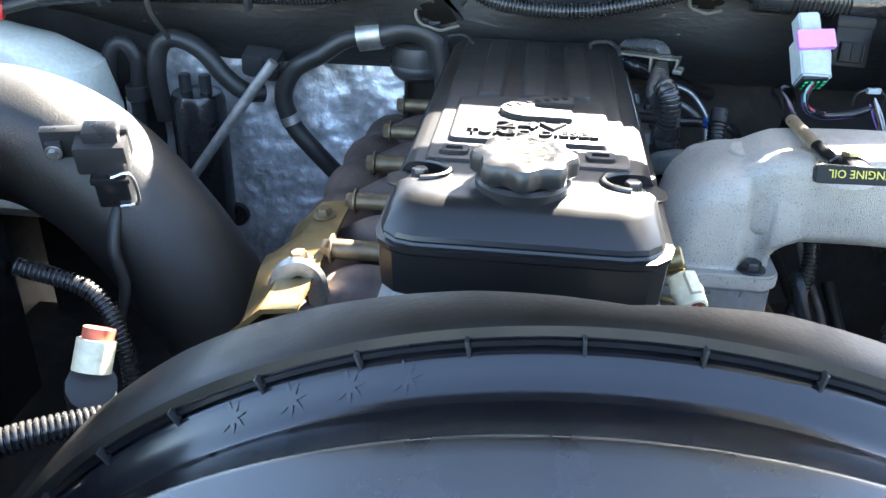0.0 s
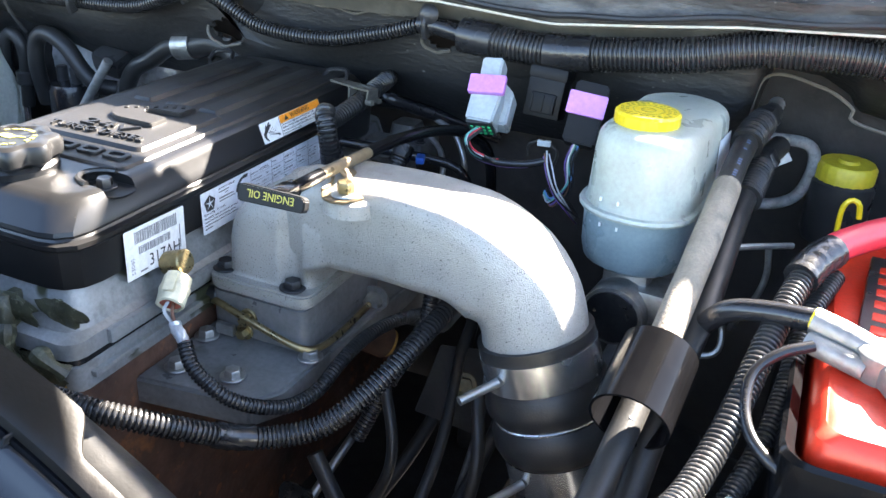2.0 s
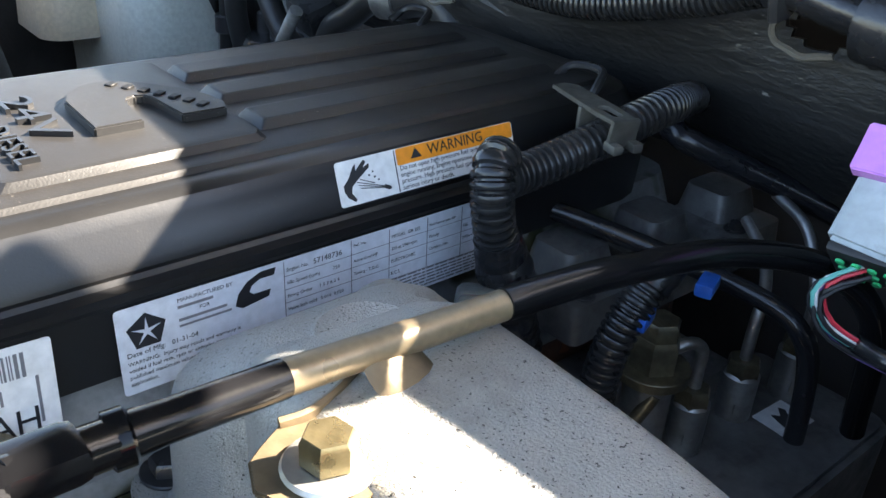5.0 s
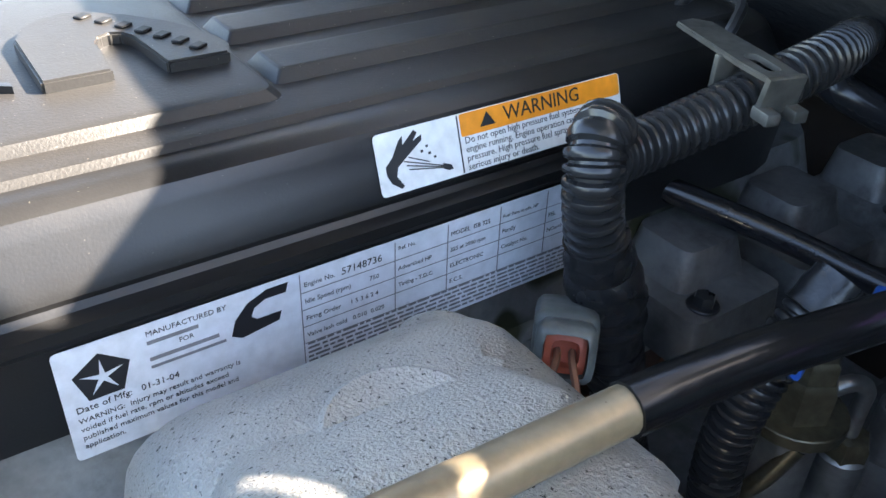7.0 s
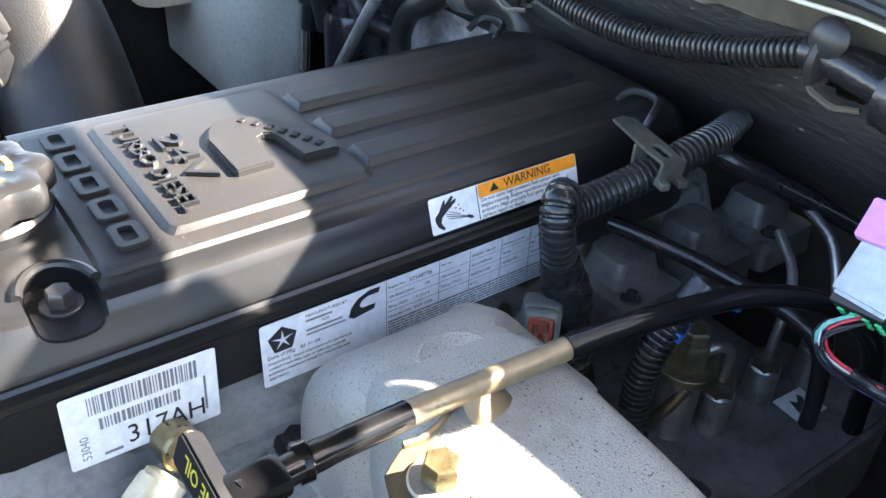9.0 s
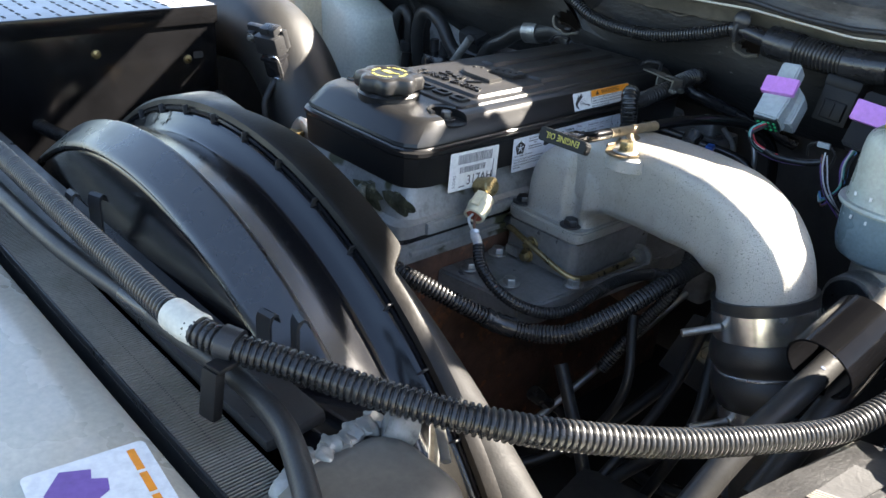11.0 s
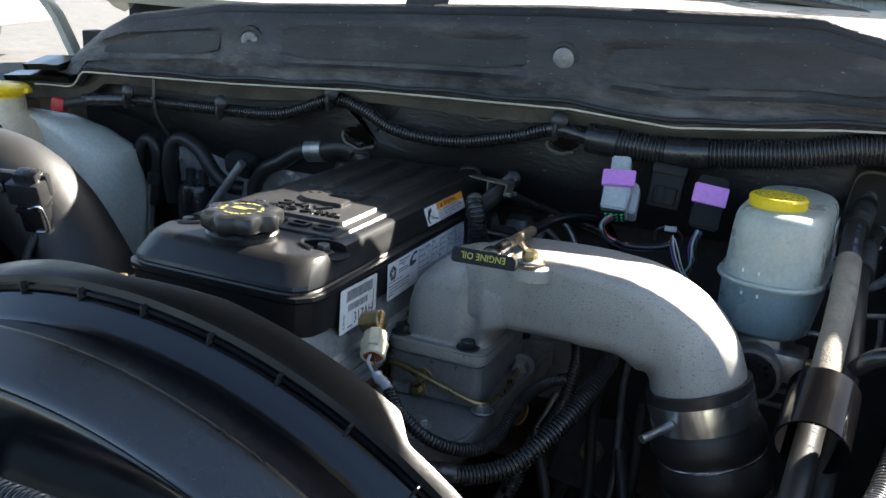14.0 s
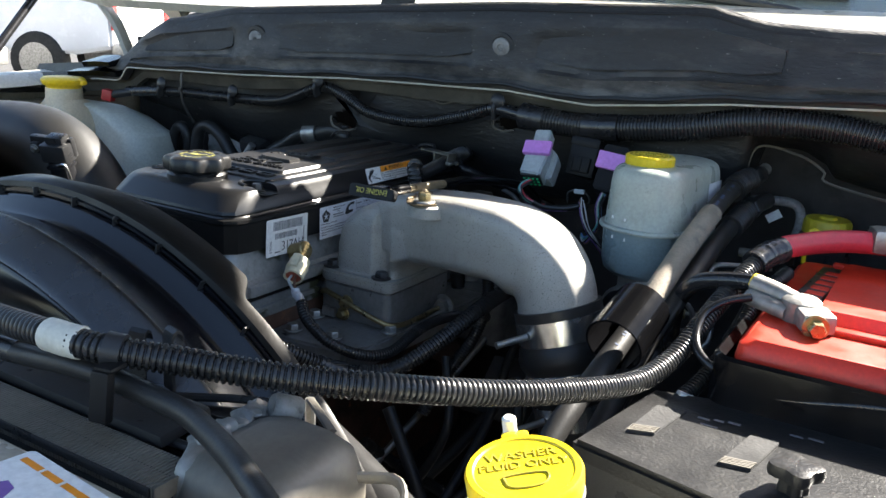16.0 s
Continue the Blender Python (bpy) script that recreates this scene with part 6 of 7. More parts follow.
for pts, nm in (([(0.105, 0.915, 1.075), (0.125, 0.910, 1.069), (0.180, 0.962, 1.040), (0.235, 1.01, 1.01)], "upper"), ([(0.085, 0.800, 1.043), (0.125, 0.826, 1.034), (0.170, 0.850, 1.024), (0.225, 0.862, 1.018), (0.246, 0.868, 1.004), (0.250, 0.880, 0.970), (0.25, 0.89, 0.90)], "lower")):
    rd = thing("vent_hose", "smooth thin blue-black hose behind the rocker cover" if nm == "upper" else "smooth thin black hose bent down beside the fuel pump", "hose")
    part("hose", tube(pts, 0.0085 if nm == "upper" else 0.0060, 14, 0.006), M["gloss_black"], rd)
    part("end_collar", tube([pts[0], tuple(0.6 * a + 0.4 * b for a, b in zip(pts[0], pts[1]))], 0.0098 if nm == "upper" else 0.0074, 14, 0.004), M["rubber"], rd)

pump = thing("fuel_pump", "dirty aluminium fuel injection pump with brass unions", "pump")
part("housing", prism(rounded(0.05, 0.10, 0.012, 0.230, 0.855, 4), 0.85, 0.928, 0.004), M["dim_cast"], pump)
part("valve_tower", cyl(0.0135, 0.056, pose(0.199, 0.803, 0.926)), M["dull_steel"], pump, "dull steel valve tower")
part("banjo_bolt", hexbolt(0.0140, 0.020, pose(0.199, 0.803, 0.986), True), M["old_brass"], pump, "large dirty brass hexagon")
part("banjo_bolt_head", hexbolt(0.0115, 0.010, pose(0.199, 0.803, 1.006), False), M["old_brass"], pump, "dirty brass bolt head")
for x, y, z, r in ((0.213, 0.827, 0.962, 0.0105), (0.213, 0.878, 0.960, 0.0105), (0.222, 0.925, 0.962, 0.011)):
    part("union_body", cyl(r * 1.05, z - 0.927, pose(x, y, 0.926)), M["dull_steel"], pump)
    part("union_collar", hexbolt(r * 1.08, 0.009, pose(x, y, z - 0.026), False), M["dull_steel"], pump, "grey union collar")
    part("union_nut", hexbolt(r, 0.016, pose(x, y, z - 0.008), False), M["old_brass"], pump, "brassy union nut")
part("delivery_pipe", tube([(0.206, 0.806, 0.998), (0.211, 0.816, 1.002), (0.2135, 0.825, 0.996), (0.213, 0.827, 0.984), (0.213, 0.827, 0.962)], 0.0036, 10, 0.004), M["dull_steel"], pump, "bent steel delivery pipe")
part("delivery_pipe", tube([(0.213, 0.878, 0.960), (0.213, 0.878, 0.992), (0.210, 0.886, 1.008), (0.195, 0.905, 1.02), (0.17, 0.92, 1.03)], 0.0036, 10, 0.004), M["dull_steel"], pump, "bent steel delivery pipe")
part("delivery_pipe", tube([(0.222, 0.925, 0.960), (0.222, 0.925, 1.000), (0.20, 0.94, 1.03), (0.17, 0.95, 1.04)], 0.0036, 10, 0.004), M["dull_steel"], pump, "bent steel delivery pipe")
part("return_pipe", tube([(0.208, 0.797, 0.974), (0.203, 0.788, 0.956), (0.194, 0.783, 0.940), (0.180, 0.776, 0.926), (0.17, 0.762, 0.905)], 0.0040, 10, 0.004), M["old_brass"], pump, "bent brass return pipe")
part("pump_label", prism(rounded(0.015, 0.012, 0.001), 0, 0.0003, 0, plane_frame((0.2365, 0.898, 0.9285), (0.05, 1, 0), (-0.8, 0.55, 0))), M["label"], pump, "small white warning sticker")
part("label_mark", prism([(-0.008, -0.008), (-0.002, -0.009), (0.008, 0.004), (0.006, 0.008), (0.000, 0.002), (-0.004, 0.006), (-0.006, 0.000)], 0, 0.0003, 0, plane_frame((0.2365, 0.898, 0.9290), (0.05, 1, 0), (-0.8, 0.55, 0))), M["ink"], pump, "black warning mark")
for y, z in ((0.775, 1.03), (0.83, 1.03)):
    part("blue_clip", box(0.010, 0.018, 0.008, pose(0.205, y, z, 0, 0, 20), 0.002), M["blue"], pump, "blue plastic clip")
inj = thing("injector_connector", "grey plastic injector harness connector with a red seal", "connector")
IM = pose(0.1490, 0.7170, 1.0245, -20, 0, 46)
part("body", box(0.024, 0.030, 0.024, IM @ Matrix.Translation((0, 0.004, 0)), 0.006, 3), M["shell_grey"], inj)
part("shroud_lip", cut(box(0.022, 0.014, 0.022, IM @ Matrix.Translation((0, -0.014, 0)), 0.006, 3), box(0.017, 0.014, 0.017, IM @ Matrix.Translation((0, -0.0165, 0)), 0.005, 2)), M["shell_grey"], inj, "hollow grey lip")
part("seal", cut(box(0.0165, 0.008, 0.0165, IM @ Matrix.Translation((0, -0.014, 0)), 0.004, 2), box(0.010, 0.010, 0.010, IM @ Matrix.Translation((0, -0.018, 0)), 0.003, 2)), M["orange_seal"], inj, "brick red seal")
for dx in (-0.0028, 0.0028):
    part("wire", tube([IM @ V(dx, -0.010, 0), IM @ V(dx, -0.020, -0.002), IM @ V(dx * 2, -0.030, -0.012), IM @ V(dx * 2, -0.034, -0.030)], 0.0014, 6, 0.003), M["brown_wire"], inj, "thin brown wire")

for k in range(3):
    rk = thing("injector_housing", "grey cast injector connector block on the head", "engine part", "injector blocks")
    part("block", stack([(0.98, 0.100, 0.158, 0.785 + 0.075 * k, 0.848 + 0.075 * k, 0.006), (1.004, 0.100, 0.156, 0.787 + 0.075 * k, 0.846 + 0.075 * k, 0.006), (1.006, 0.102, 0.140, 0.795 + 0.075 * k, 0.84 + 0.075 * k, 0.006), (1.024, 0.104, 0.136, 0.80 + 0.075 * k, 0.835 + 0.075 * k, 0.006)]), M["dim_cast"], rk)
    part("cover_screw", hexbolt(0.005, 0.005, pose(0.148, 0.80 + 0.075 * k, 1.006)), M["dark_steel"], rk)

# ---- fan shroud and radiator ----
shroud = thing("fan_shroud", "black moulded plastic fan shroud with a ribbed rim", "fan shroud")
SC, SR = (0.058, 0.6805), 0.448


def arc_skin(profile, a0, a1, n=90):
    """Sweeps (radius, y) pairs round the fan's axis between two angles from the top, clockwise."""
    out = []
    for i in range(n + 1):
        a = radians(a0 + (a1 - a0) * i / n)
        out.append([(SC[0] + r * math.sin(a), y, SC[1] + r * math.cos(a)) for r, y in profile])
    return rings(out)


def rim():
    """The rim's band; its rear edge steps in past the rounded corner."""
    out = []
    for i in range(277):
        deg = -66 + 138 * i / 276
        a = radians(deg)
        k = min(1, max(0, (deg - 28.4) / 3.3))
        back = 0.236 + 0.014 * min(1, abs(deg) / 10) + 0.022 * min(1, max(0, (-10 - deg) / 24)) - 0.021 * (k * k * (3 - 2 * k))
        out.append([(SC[0] + r * math.sin(a), y, SC[1] + r * math.cos(a)) for r, y in ((SR + 0.003, back), (SR + 0.006, back - 0.002), (SR + 0.006, 0.222), (SR + 0.003, 0.2165), (SR - 0.002, 0.2150), (SR - 0.002, 0.2190), (SR + 0.002, 0.224), (SR + 0.002, back - 0.001))])
    return rings(out)


part("rim", rim(), M["shroud_rim"], shroud, "dusty rear edge band")
part("slot_ring", arc_skin([(SR - 0.002, 0.2170), (SR - 0.0085, 0.2170), (SR - 0.0085, 0.2200), (SR - 0.002, 0.2200)], -66, 72), M["gloss_black"], shroud)
part("slot_bead", arc_skin([(SR - 0.0038, 0.2142), (SR - 0.0066, 0.2138), (SR - 0.0066, 0.2180), (SR - 0.0038, 0.2180)], -66, 72), M["shroud"], shroud)
part("ring_face", arc_skin([(SR - 0.0085, 0.2195), (SR - 0.009, 0.2120), (SR - 0.011, 0.2095), (SR - 0.016, 0.206), (SR - 0.021, 0.2005), (SR - 0.0245, 0.196), (SR - 0.0250, 0.192), (SR - 0.0225, 0.186), (SR - 0.0180, 0.177), (SR - 0.0135, 0.163), (SR - 0.0098, 0.151), (SR - 0.0085, 0.147), (SR - 0.016, 0.139), (SR - 0.030, 0.1165),
                            (SR - 0.036, 0.114), (SR - 0.050, 0.111), (SR - 0.080, 0.104), (SR - 0.11, 0.098), (SR - 0.15, 0.094), (SR - 0.34, 0.092), (SR - 0.34, 0.14), (SR - 0.06, 0.165), (SR - 0.035, 0.215)], -76, 72, 130), M["shroud"], shroud, sharp=45)
part("front_skirt", arc_skin([(SR - 0.0098, 0.1495), (SR - 0.0075, 0.1480), (SR - 0.0067, 0.1458), (SR - 0.0074, 0.1438), (SR - 0.0105, 0.1385), (SR - 0.0165, 0.1275), (SR - 0.0220, 0.1180), (SR - 0.0245, 0.1140), (SR - 0.0275, 0.1125), (SR - 0.0305, 0.1140), (SR - 0.0310, 0.1185), (SR - 0.016, 0.1415)], -76, 72, 130), M["shroud_skirt"], shroud, "satin brown-grey front skirt", sharp=45)
for k in range(-8, 9):
    a = 7.4 * k - 2.8
    m = pose(SC[0] + (SR - 0.006) * math.sin(radians(a)), 0.213, SC[1] + (SR - 0.006) * math.cos(radians(a)), 0, a, 0)
    part("rim_tab", box(0.0017, 0.006, 0.0105, m, 0.0006), M["plastic"], shroud)
random.seed(11)
for a in (-27.8, -23.0, -18.6, -14.6):
    rdir, tdir = V(math.sin(radians(a)), 0, math.cos(radians(a))), V(math.cos(radians(a)), 0, -math.sin(radians(a)))
    mm = plane_frame(V(SC[0], 0.2056, SC[1]) + rdir * (SR - 0.0146), tdir, rdir * 0.74 + V(0, 0.67, 0))
    star = [(r * math.cos(2 * math.pi * k / 32), r * math.sin(2 * math.pi * k / 32)) for k, r in ((k, (0.0092, 0.0060, 0.0040, 0.0060)[k % 4]) for k in range(32))]
    part("moulded_mark", prism(star, -0.0010, -0.0001, 0, mm), M["shroud"], shroud, "moulded wheel-shaped mark")

rad = thing("radiator", "black finned radiator and condenser with a plastic end tank", "radiator")
part("top_frame", box(0.82, 0.045, 0.010, pose(-0.03, 0.082, 1.034, 6), 0.003), M["plastic"], rad)
part("core", box(0.84, 0.034, 0.45, pose(-0.005, 0.038, 0.794), 0.002), M["core"], rad)
fv, ff = [], []
for i in range(300):
    x, k = -0.42 + i * 0.0028, len(fv)
    for zz in (1.020, 1.0315):
        fv += [(x, 0.021, zz), (x + 0.0014, 0.021, zz), (x + 0.0014, 0.055, zz), (x, 0.055, zz)]
    ff += [(k + 4, k + 5, k + 6, k + 7)] + [(k + q, k + (q + 1) % 4, k + 4 + (q + 1) % 4, k + 4 + q) for q in range(4)]
for y in (0.020, 0.0375, 0.0545):
    part("fin_rail", box(0.84, 0.0016, 0.006, pose(-0.005, y, 1.0280), 0.0003), M["plastic"], rad)
tagged(part("fin_comb", (fv, ff), M["radiator"], rad, "rows of small grey cooling fins"), kind="stuff")
part("end_tank", stack([(0.60, 0.408, 0.495, 0.035, 0.135, 0.015), (1.010, 0.408, 0.497, 0.033, 0.137, 0.018), (1.034, 0.412, 0.493, 0.038, 0.132, 0.022), (1.043, 0.420, 0.484, 0.047, 0.123, 0.020), (1.045, 0.430, 0.474, 0.058, 0.112, 0.014)], seg=5), M["tank"], rad, "dusty grey-brown moulded end tank")
random.seed(8)
for i in range(7):
    bm = bmesh.new()
    bmesh.ops.create_icosphere(bm, subdivisions=3, radius=0.0075)
    for v in bm.verts:
        v.co *= 1 + 0.5 * noise.noise(v.co * 190 + V(9.0 * i, 0, 0))
        v.co = V(v.co.x * 1.15 + 0.4150 - 0.0016 * i + 0.004 * (i % 2), v.co.y * 0.85 + 0.068 + 0.0090 * i, v.co.z * 0.75 + 1.0405 + 0.0012 * (i % 3))
    part("crimp_lump", bm, M["lead"], rad, "silver crimped lump")
part("filler_stub", lathe([(0.0085, -0.012), (0.0095, -0.010), (0.0095, 0.006), (0.0080, 0.009), (0.004, 0.009)], 24, pose(0.424, 0.128, 1.044, 70, 0, -35)), M["clip_grey"], rad, "pale grey stub")
part("corner_hook", tube([(0.398, 0.074, 1.0365), (0.408, 0.066, 1.0385), (0.416, 0.054, 1.0380), (0.4195, 0.044, 1.0340), (0.4205, 0.0405, 1.0200), (0.4205, 0.0400, 0.985)], 0.0068, 10, 0.003, squash=0.35), M["lead"], rad, "pale grey hooked bracket")
part("seam_line", tube([(0.4130, 0.044, 1.0345), (0.4136, 0.080, 1.0385), (0.4150, 0.128, 1.0350)], 0.0022, 8, 0.005), M["plastic"], rad, "dark tank seam")
shelf_out = [(0.262, 0.081), (0.318, 0.074), (0.384, 0.0735), (0.398, 0.082), (0.4015, 0.098), (0.3985, 0.152), (0.372, 0.150), (0.320, 0.118)]
tray = thing("shroud_tray", "glossy black moulded tray beside the radiator tank", "tray")
part("floor", prism(shelf_out, 1.012, 1.0205, 0.001), M["gloss_black"], tray)
part("rim", tube([(x, y, 1.0262) for x, y in shelf_out + shelf_out[:1]], 0.0034, 8, 0.004), M["plastic"], tray, "raised black rim")
part("rib", box(0.085, 0.0028, 0.007, pose(0.350, 0.0945, 1.0225, 0, 0, 6), 0.0008), M["gloss_black"], tray)
part("rib", box(0.055, 0.0028, 0.007, pose(0.372, 0.118, 1.0225, 0, 0, 8), 0.0008), M["gloss_black"], tray)
stay = thing("support_stay", "grey metal strap beside the radiator", "strap")
part("strap", tube([(0.411, 0.172, 1.030), (0.432, 0.158, 1.030), (0.455, 0.142, 1.030)], 0.0035, 8, 0.01, squash=0.5), M["tank"], stay)
part("loop", tube([(0.505, 0.105, 1.030), (0.530, 0.110, 1.034), (0.545, 0.095, 1.030), (0.548, 0.070, 1.022), (0.520, 0.060, 1.020)], 0.0026, 8, 0.006, squash=1.6), M["tank"], stay)
part("leg", tube([(0.411, 0.172, 1.030), (0.409, 0.176, 0.97)], 0.004, 8, 0.01), M["dull_steel"], stay)

# ---- driver side front: washer bottle, fuse box, battery ----
wash = thing("washer_fluid_bottle", "washer fluid bottle with a yellow lettered flip cap", "washer bottle")
part("bottle", stack([(0.80, 0.55, 0.67, 0.05, 0.21, 0.02), (1.00, 0.55, 0.67, 0.05, 0.21, 0.03), (1.022, 0.565, 0.655, 0.08, 0.18, 0.03), (1.030, 0.578, 0.640, 0.10, 0.162, 0.028), (1.050, 0.578, 0.640, 0.10, 0.162, 0.028)], seg=6), M["bottle"], wash)
WC = pose(0.606, 0.131, 1.046, 5, -10, 34)
wcap = part("cap", lathe([(0.0325, 0), (0.0343, 0.001), (0.0348, 0.012), (0.0333, 0.0145), (0.030, 0.0145), (0.029, 0.0135), (0.001, 0.0135)], 64, WC), M["yellow"], wash, "yellow moulded cap")
part("hinge_tab", box(0.018, 0.010, 0.010, WC @ pose(0, 0.037, 0.008), 0.003), M["yellow"], wcap)
part("pivot", cyl(0.0045, 0.018, WC @ pose(-0.002, 0.047, 0.002), 14), M["label"], wcap, "white plastic pivot")
part("lettering", lettering("WASHER", 0.0105, WC @ Matrix.Translation((-0.0215, 0.0105, 0.0136)), 0.0006, 0.043), M["yellow_dark"], wcap, "moulded words")
part("lettering", lettering("FLUID ONLY", 0.0095, WC @ Matrix.Translation((-0.0262, 0.0010, 0.0136)), 0.0006, 0.0525), M["yellow_dark"], wcap, "moulded words")
part("screen_mark", tube([WC @ V(-0.013, -0.006, 0.0139), WC @ V(0, -0.0045, 0.0139), WC @ V(0.013, -0.006, 0.0139), WC @ V(0.009, -0.016, 0.0139), WC @ V(-0.009, -0.016, 0.0139), WC @ V(-0.013, -0.006, 0.0139)], 0.0007, 6, 0.003), M["yellow_dark"], wcap, "moulded windscreen symbol")

fuse = thing("fuse_box", "grey-black textured fuse box lid with faded print", "fuse box")
part("lid", prism([(0.567, 0.304), (0.590, 0.442), (0.79, 0.50), (0.95, 0.45), (0.95, 0.24), (0.70, 0.277)], 0.975, 0.992, 0.004), M["fuse_lid"], fuse)
part("base", prism([(0.574, 0.310), (0.597, 0.436), (0.79, 0.49), (0.94, 0.44), (0.94, 0.25), (0.70, 0.285)], 0.85, 0.975, 0.002), M["plastic"], fuse)
for quad in ([(0.5988, 0.3422), (0.6200, 0.350), (0.6300, 0.409), (0.605, 0.405)], [(0.674, 0.3335), (0.698, 0.338), (0.709, 0.402), (0.685, 0.397)]):
    part("dark_patch", prism(quad, 0.9915, 0.9942, 0.0005), M["felt"], fuse, "dark hook-tape patch")
    a, b = V(*quad[0], 0), V(*quad[1], 0)
    back = (V(*quad[3], 0) - a).normalized()
    for k in range(5):
        c = (a + b) / 2 + back * (0.0015 + 0.0026 * k)
        part("patch_rib", box((b - a).length * 0.98, 0.0015, 0.0010, pose(c.x, c.y, 0.9945, 0, 0, math.degrees(math.atan2(b.y - a.y, b.x - a.x))), 0), M["tank"], fuse)
part("wing_nut", lathe([(0.010, 0.990), (0.009, 1.003), (0.0165, 1.004), (0.0175, 1.008), (0.0165, 1.013), (0.010, 1.0145), (0.003, 1.0140)], 48, pose(0.7296, 0.329, 0, 0, 0, 20), lobes=4, depth=0.17), M["fuse_lid"], fuse, "grey-black wing nut")
part("print_bar", bars([(0.640, 0.405, 0.010, 0.004), (0.653, 0.409, 0.008, 0.004), (0.664, 0.412, 0.010, 0.004), (0.645, 0.395, 0.014, 0.003), (0.712, 0.421, 0.010, 0.003), (0.726, 0.424, 0.012, 0.003)], pose(0, 0, 0.9922)), M["grey_ink"], fuse)

bat = thing("battery", "red-topped car battery in a black tray", "battery")
part("case", stack([(0.85, 0.650, 0.905, 0.462, 0.80, 0.012), (1.030, 0.650, 0.905, 0.462, 0.80, 0.012), (1.044, 0.652, 0.903, 0.464, 0.798, 0.012), (1.050, 0.658, 0.897, 0.470, 0.792, 0.012)]), M["red"], bat)
part("raised_lid", stack([(1.049, 0.700, 0.880, 0.560, 0.77, 0.01), (1.062, 0.704, 0.876, 0.564, 0.766, 0.01)]), M["red"], bat)
for y in (0.535, 0.785):
    part("cap_strip", box(0.20, 0.012, 0.006, pose(0.79, y, 1.0525), 0.002), M["red"], bat)
part("grip", prism([(0.775, 0.60), (0.815, 0.60), (0.795, 0.655)], 1.0615, 1.074, 0.002), M["red"], bat)
part("vent_strip", box(0.026, 0.190, 0.010, pose(0.690, 0.65, 1.054, 0, 0, -4), 0.002), M["plastic"], bat, "black vent strip")
for k in range(7):
    part("vent_notch", box(0.017, 0.013, 0.003, pose(0.6885 + 0.0016 * k, 0.580 + 0.0225 * k, 1.0585, 0, 0, -4), 0.001), M["red"], bat)
part("tray", stack([(0.85, 0.632, 0.93, 0.438, 0.82, 0.02), (1.033, 0.634, 0.93, 0.446, 0.82, 0.02), (1.036, 0.637, 0.927, 0.449, 0.817, 0.02), (1.030, 0.644, 0.92, 0.456, 0.81, 0.016), (0.86, 0.646, 0.918, 0.458, 0.808, 0.016)]), M["deep_black"], bat, "black plastic battery tray")
neg = thing("battery_terminal", "oxidised lead battery clamp with a black cable", "battery clamp")
neg.location = (-0.011, 0.040, 0.0)
part("clamp", lathe([(0.016, 1.050), (0.018, 1.053), (0.018, 1.070), (0.014, 1.073)], 24, pose(0.700, 0.512, 0)), M["lead"], neg)
part("jaw", box(0.030, 0.034, 0.018, pose(0.715, 0.492, 1.060, 0, 0, 25), 0.004), M["lead"], neg)
part("arm", tube([(0.692, 0.518, 1.066), (0.672, 0.525, 1.070), (0.652, 0.530, 1.073)], 0.011, 12, 0.004, squash=0.85), M["lead"], neg)
part("arm", tube([(0.690, 0.503, 1.058), (0.670, 0.510, 1.060), (0.650, 0.517, 1.062)], 0.008, 12, 0.004), M["lead"], neg)
part("clamp_bolt", hexbolt(0.0080, 0.010, pose(0.7195, 0.473, 1.058, 90, 0, 20)), M["zinc"], neg, "brassy clamp bolt")
part("cable", tube([(0.655, 0.529, 1.073), (0.625, 0.536, 1.068), (0.596, 0.543, 1.058), (0.578, 0.552, 1.036), (0.570, 0.565, 1.005), (0.566, 0.58, 0.95)], 0.0088, 14, 0.005), M["gloss_black"], neg)
part("yellow_stripe", tube([(0.6545, 0.529, 1.073), (0.6515, 0.530, 1.0732)], 0.0092, 14, 0.002), M["yellow"], neg)
part("thin_cable", tube([(0.655, 0.508, 1.064), (0.634, 0.495, 1.058), (0.620, 0.478, 1.046), (0.622, 0.450, 1.030), (0.640, 0.425, 1.020), (0.683, 0.411, 1.0095), (0.726, 0.409, 1.0125), (0.785, 0.409, 1.024), (0.86, 0.412, 1.03)], 0.0042, 12, 0.005), M["gloss_black"], neg)
small = thing("thin_conduit", "thin black corrugated conduit below the battery tray", "conduit")
part("conduit", corrugated([(0.68, 0.455, 0.975), (0.73, 0.445, 0.978), (0.80, 0.44, 0.97)], 0.006, 0.0036), M["conduit"], small)
tagw = thing("cable_tag", "small white tag on the conduit", "tag")
part("tag", box(0.018, 0.010, 0.014, pose(0.618, 0.448, 0.985, 0, 20, 30), 0.002), M["label"], tagw)

# ---- passenger side ----
airbox = thing("air_filter_box", "black steel air filter heat shield, slotted top coloured pale as sunlit", "air filter box")
# near-black walls carry shade, the pale top plate carries sun glare
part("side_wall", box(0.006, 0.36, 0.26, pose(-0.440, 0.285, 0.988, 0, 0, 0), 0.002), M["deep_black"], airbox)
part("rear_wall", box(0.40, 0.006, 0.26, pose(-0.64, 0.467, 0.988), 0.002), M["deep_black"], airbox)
TOPM = pose(-0.638, 0.285, 1.122, 0, 0, 0)
part("top_plate", box(0.41, 0.37, 0.006, TOPM, 0.002), M["airbox_sunlit_top"], airbox)
part("top_lip", box(0.006, 0.37, 0.026, pose(-0.435, 0.285, 1.112), 0.002), M["deep_black"], airbox)
sv = bmesh.new()
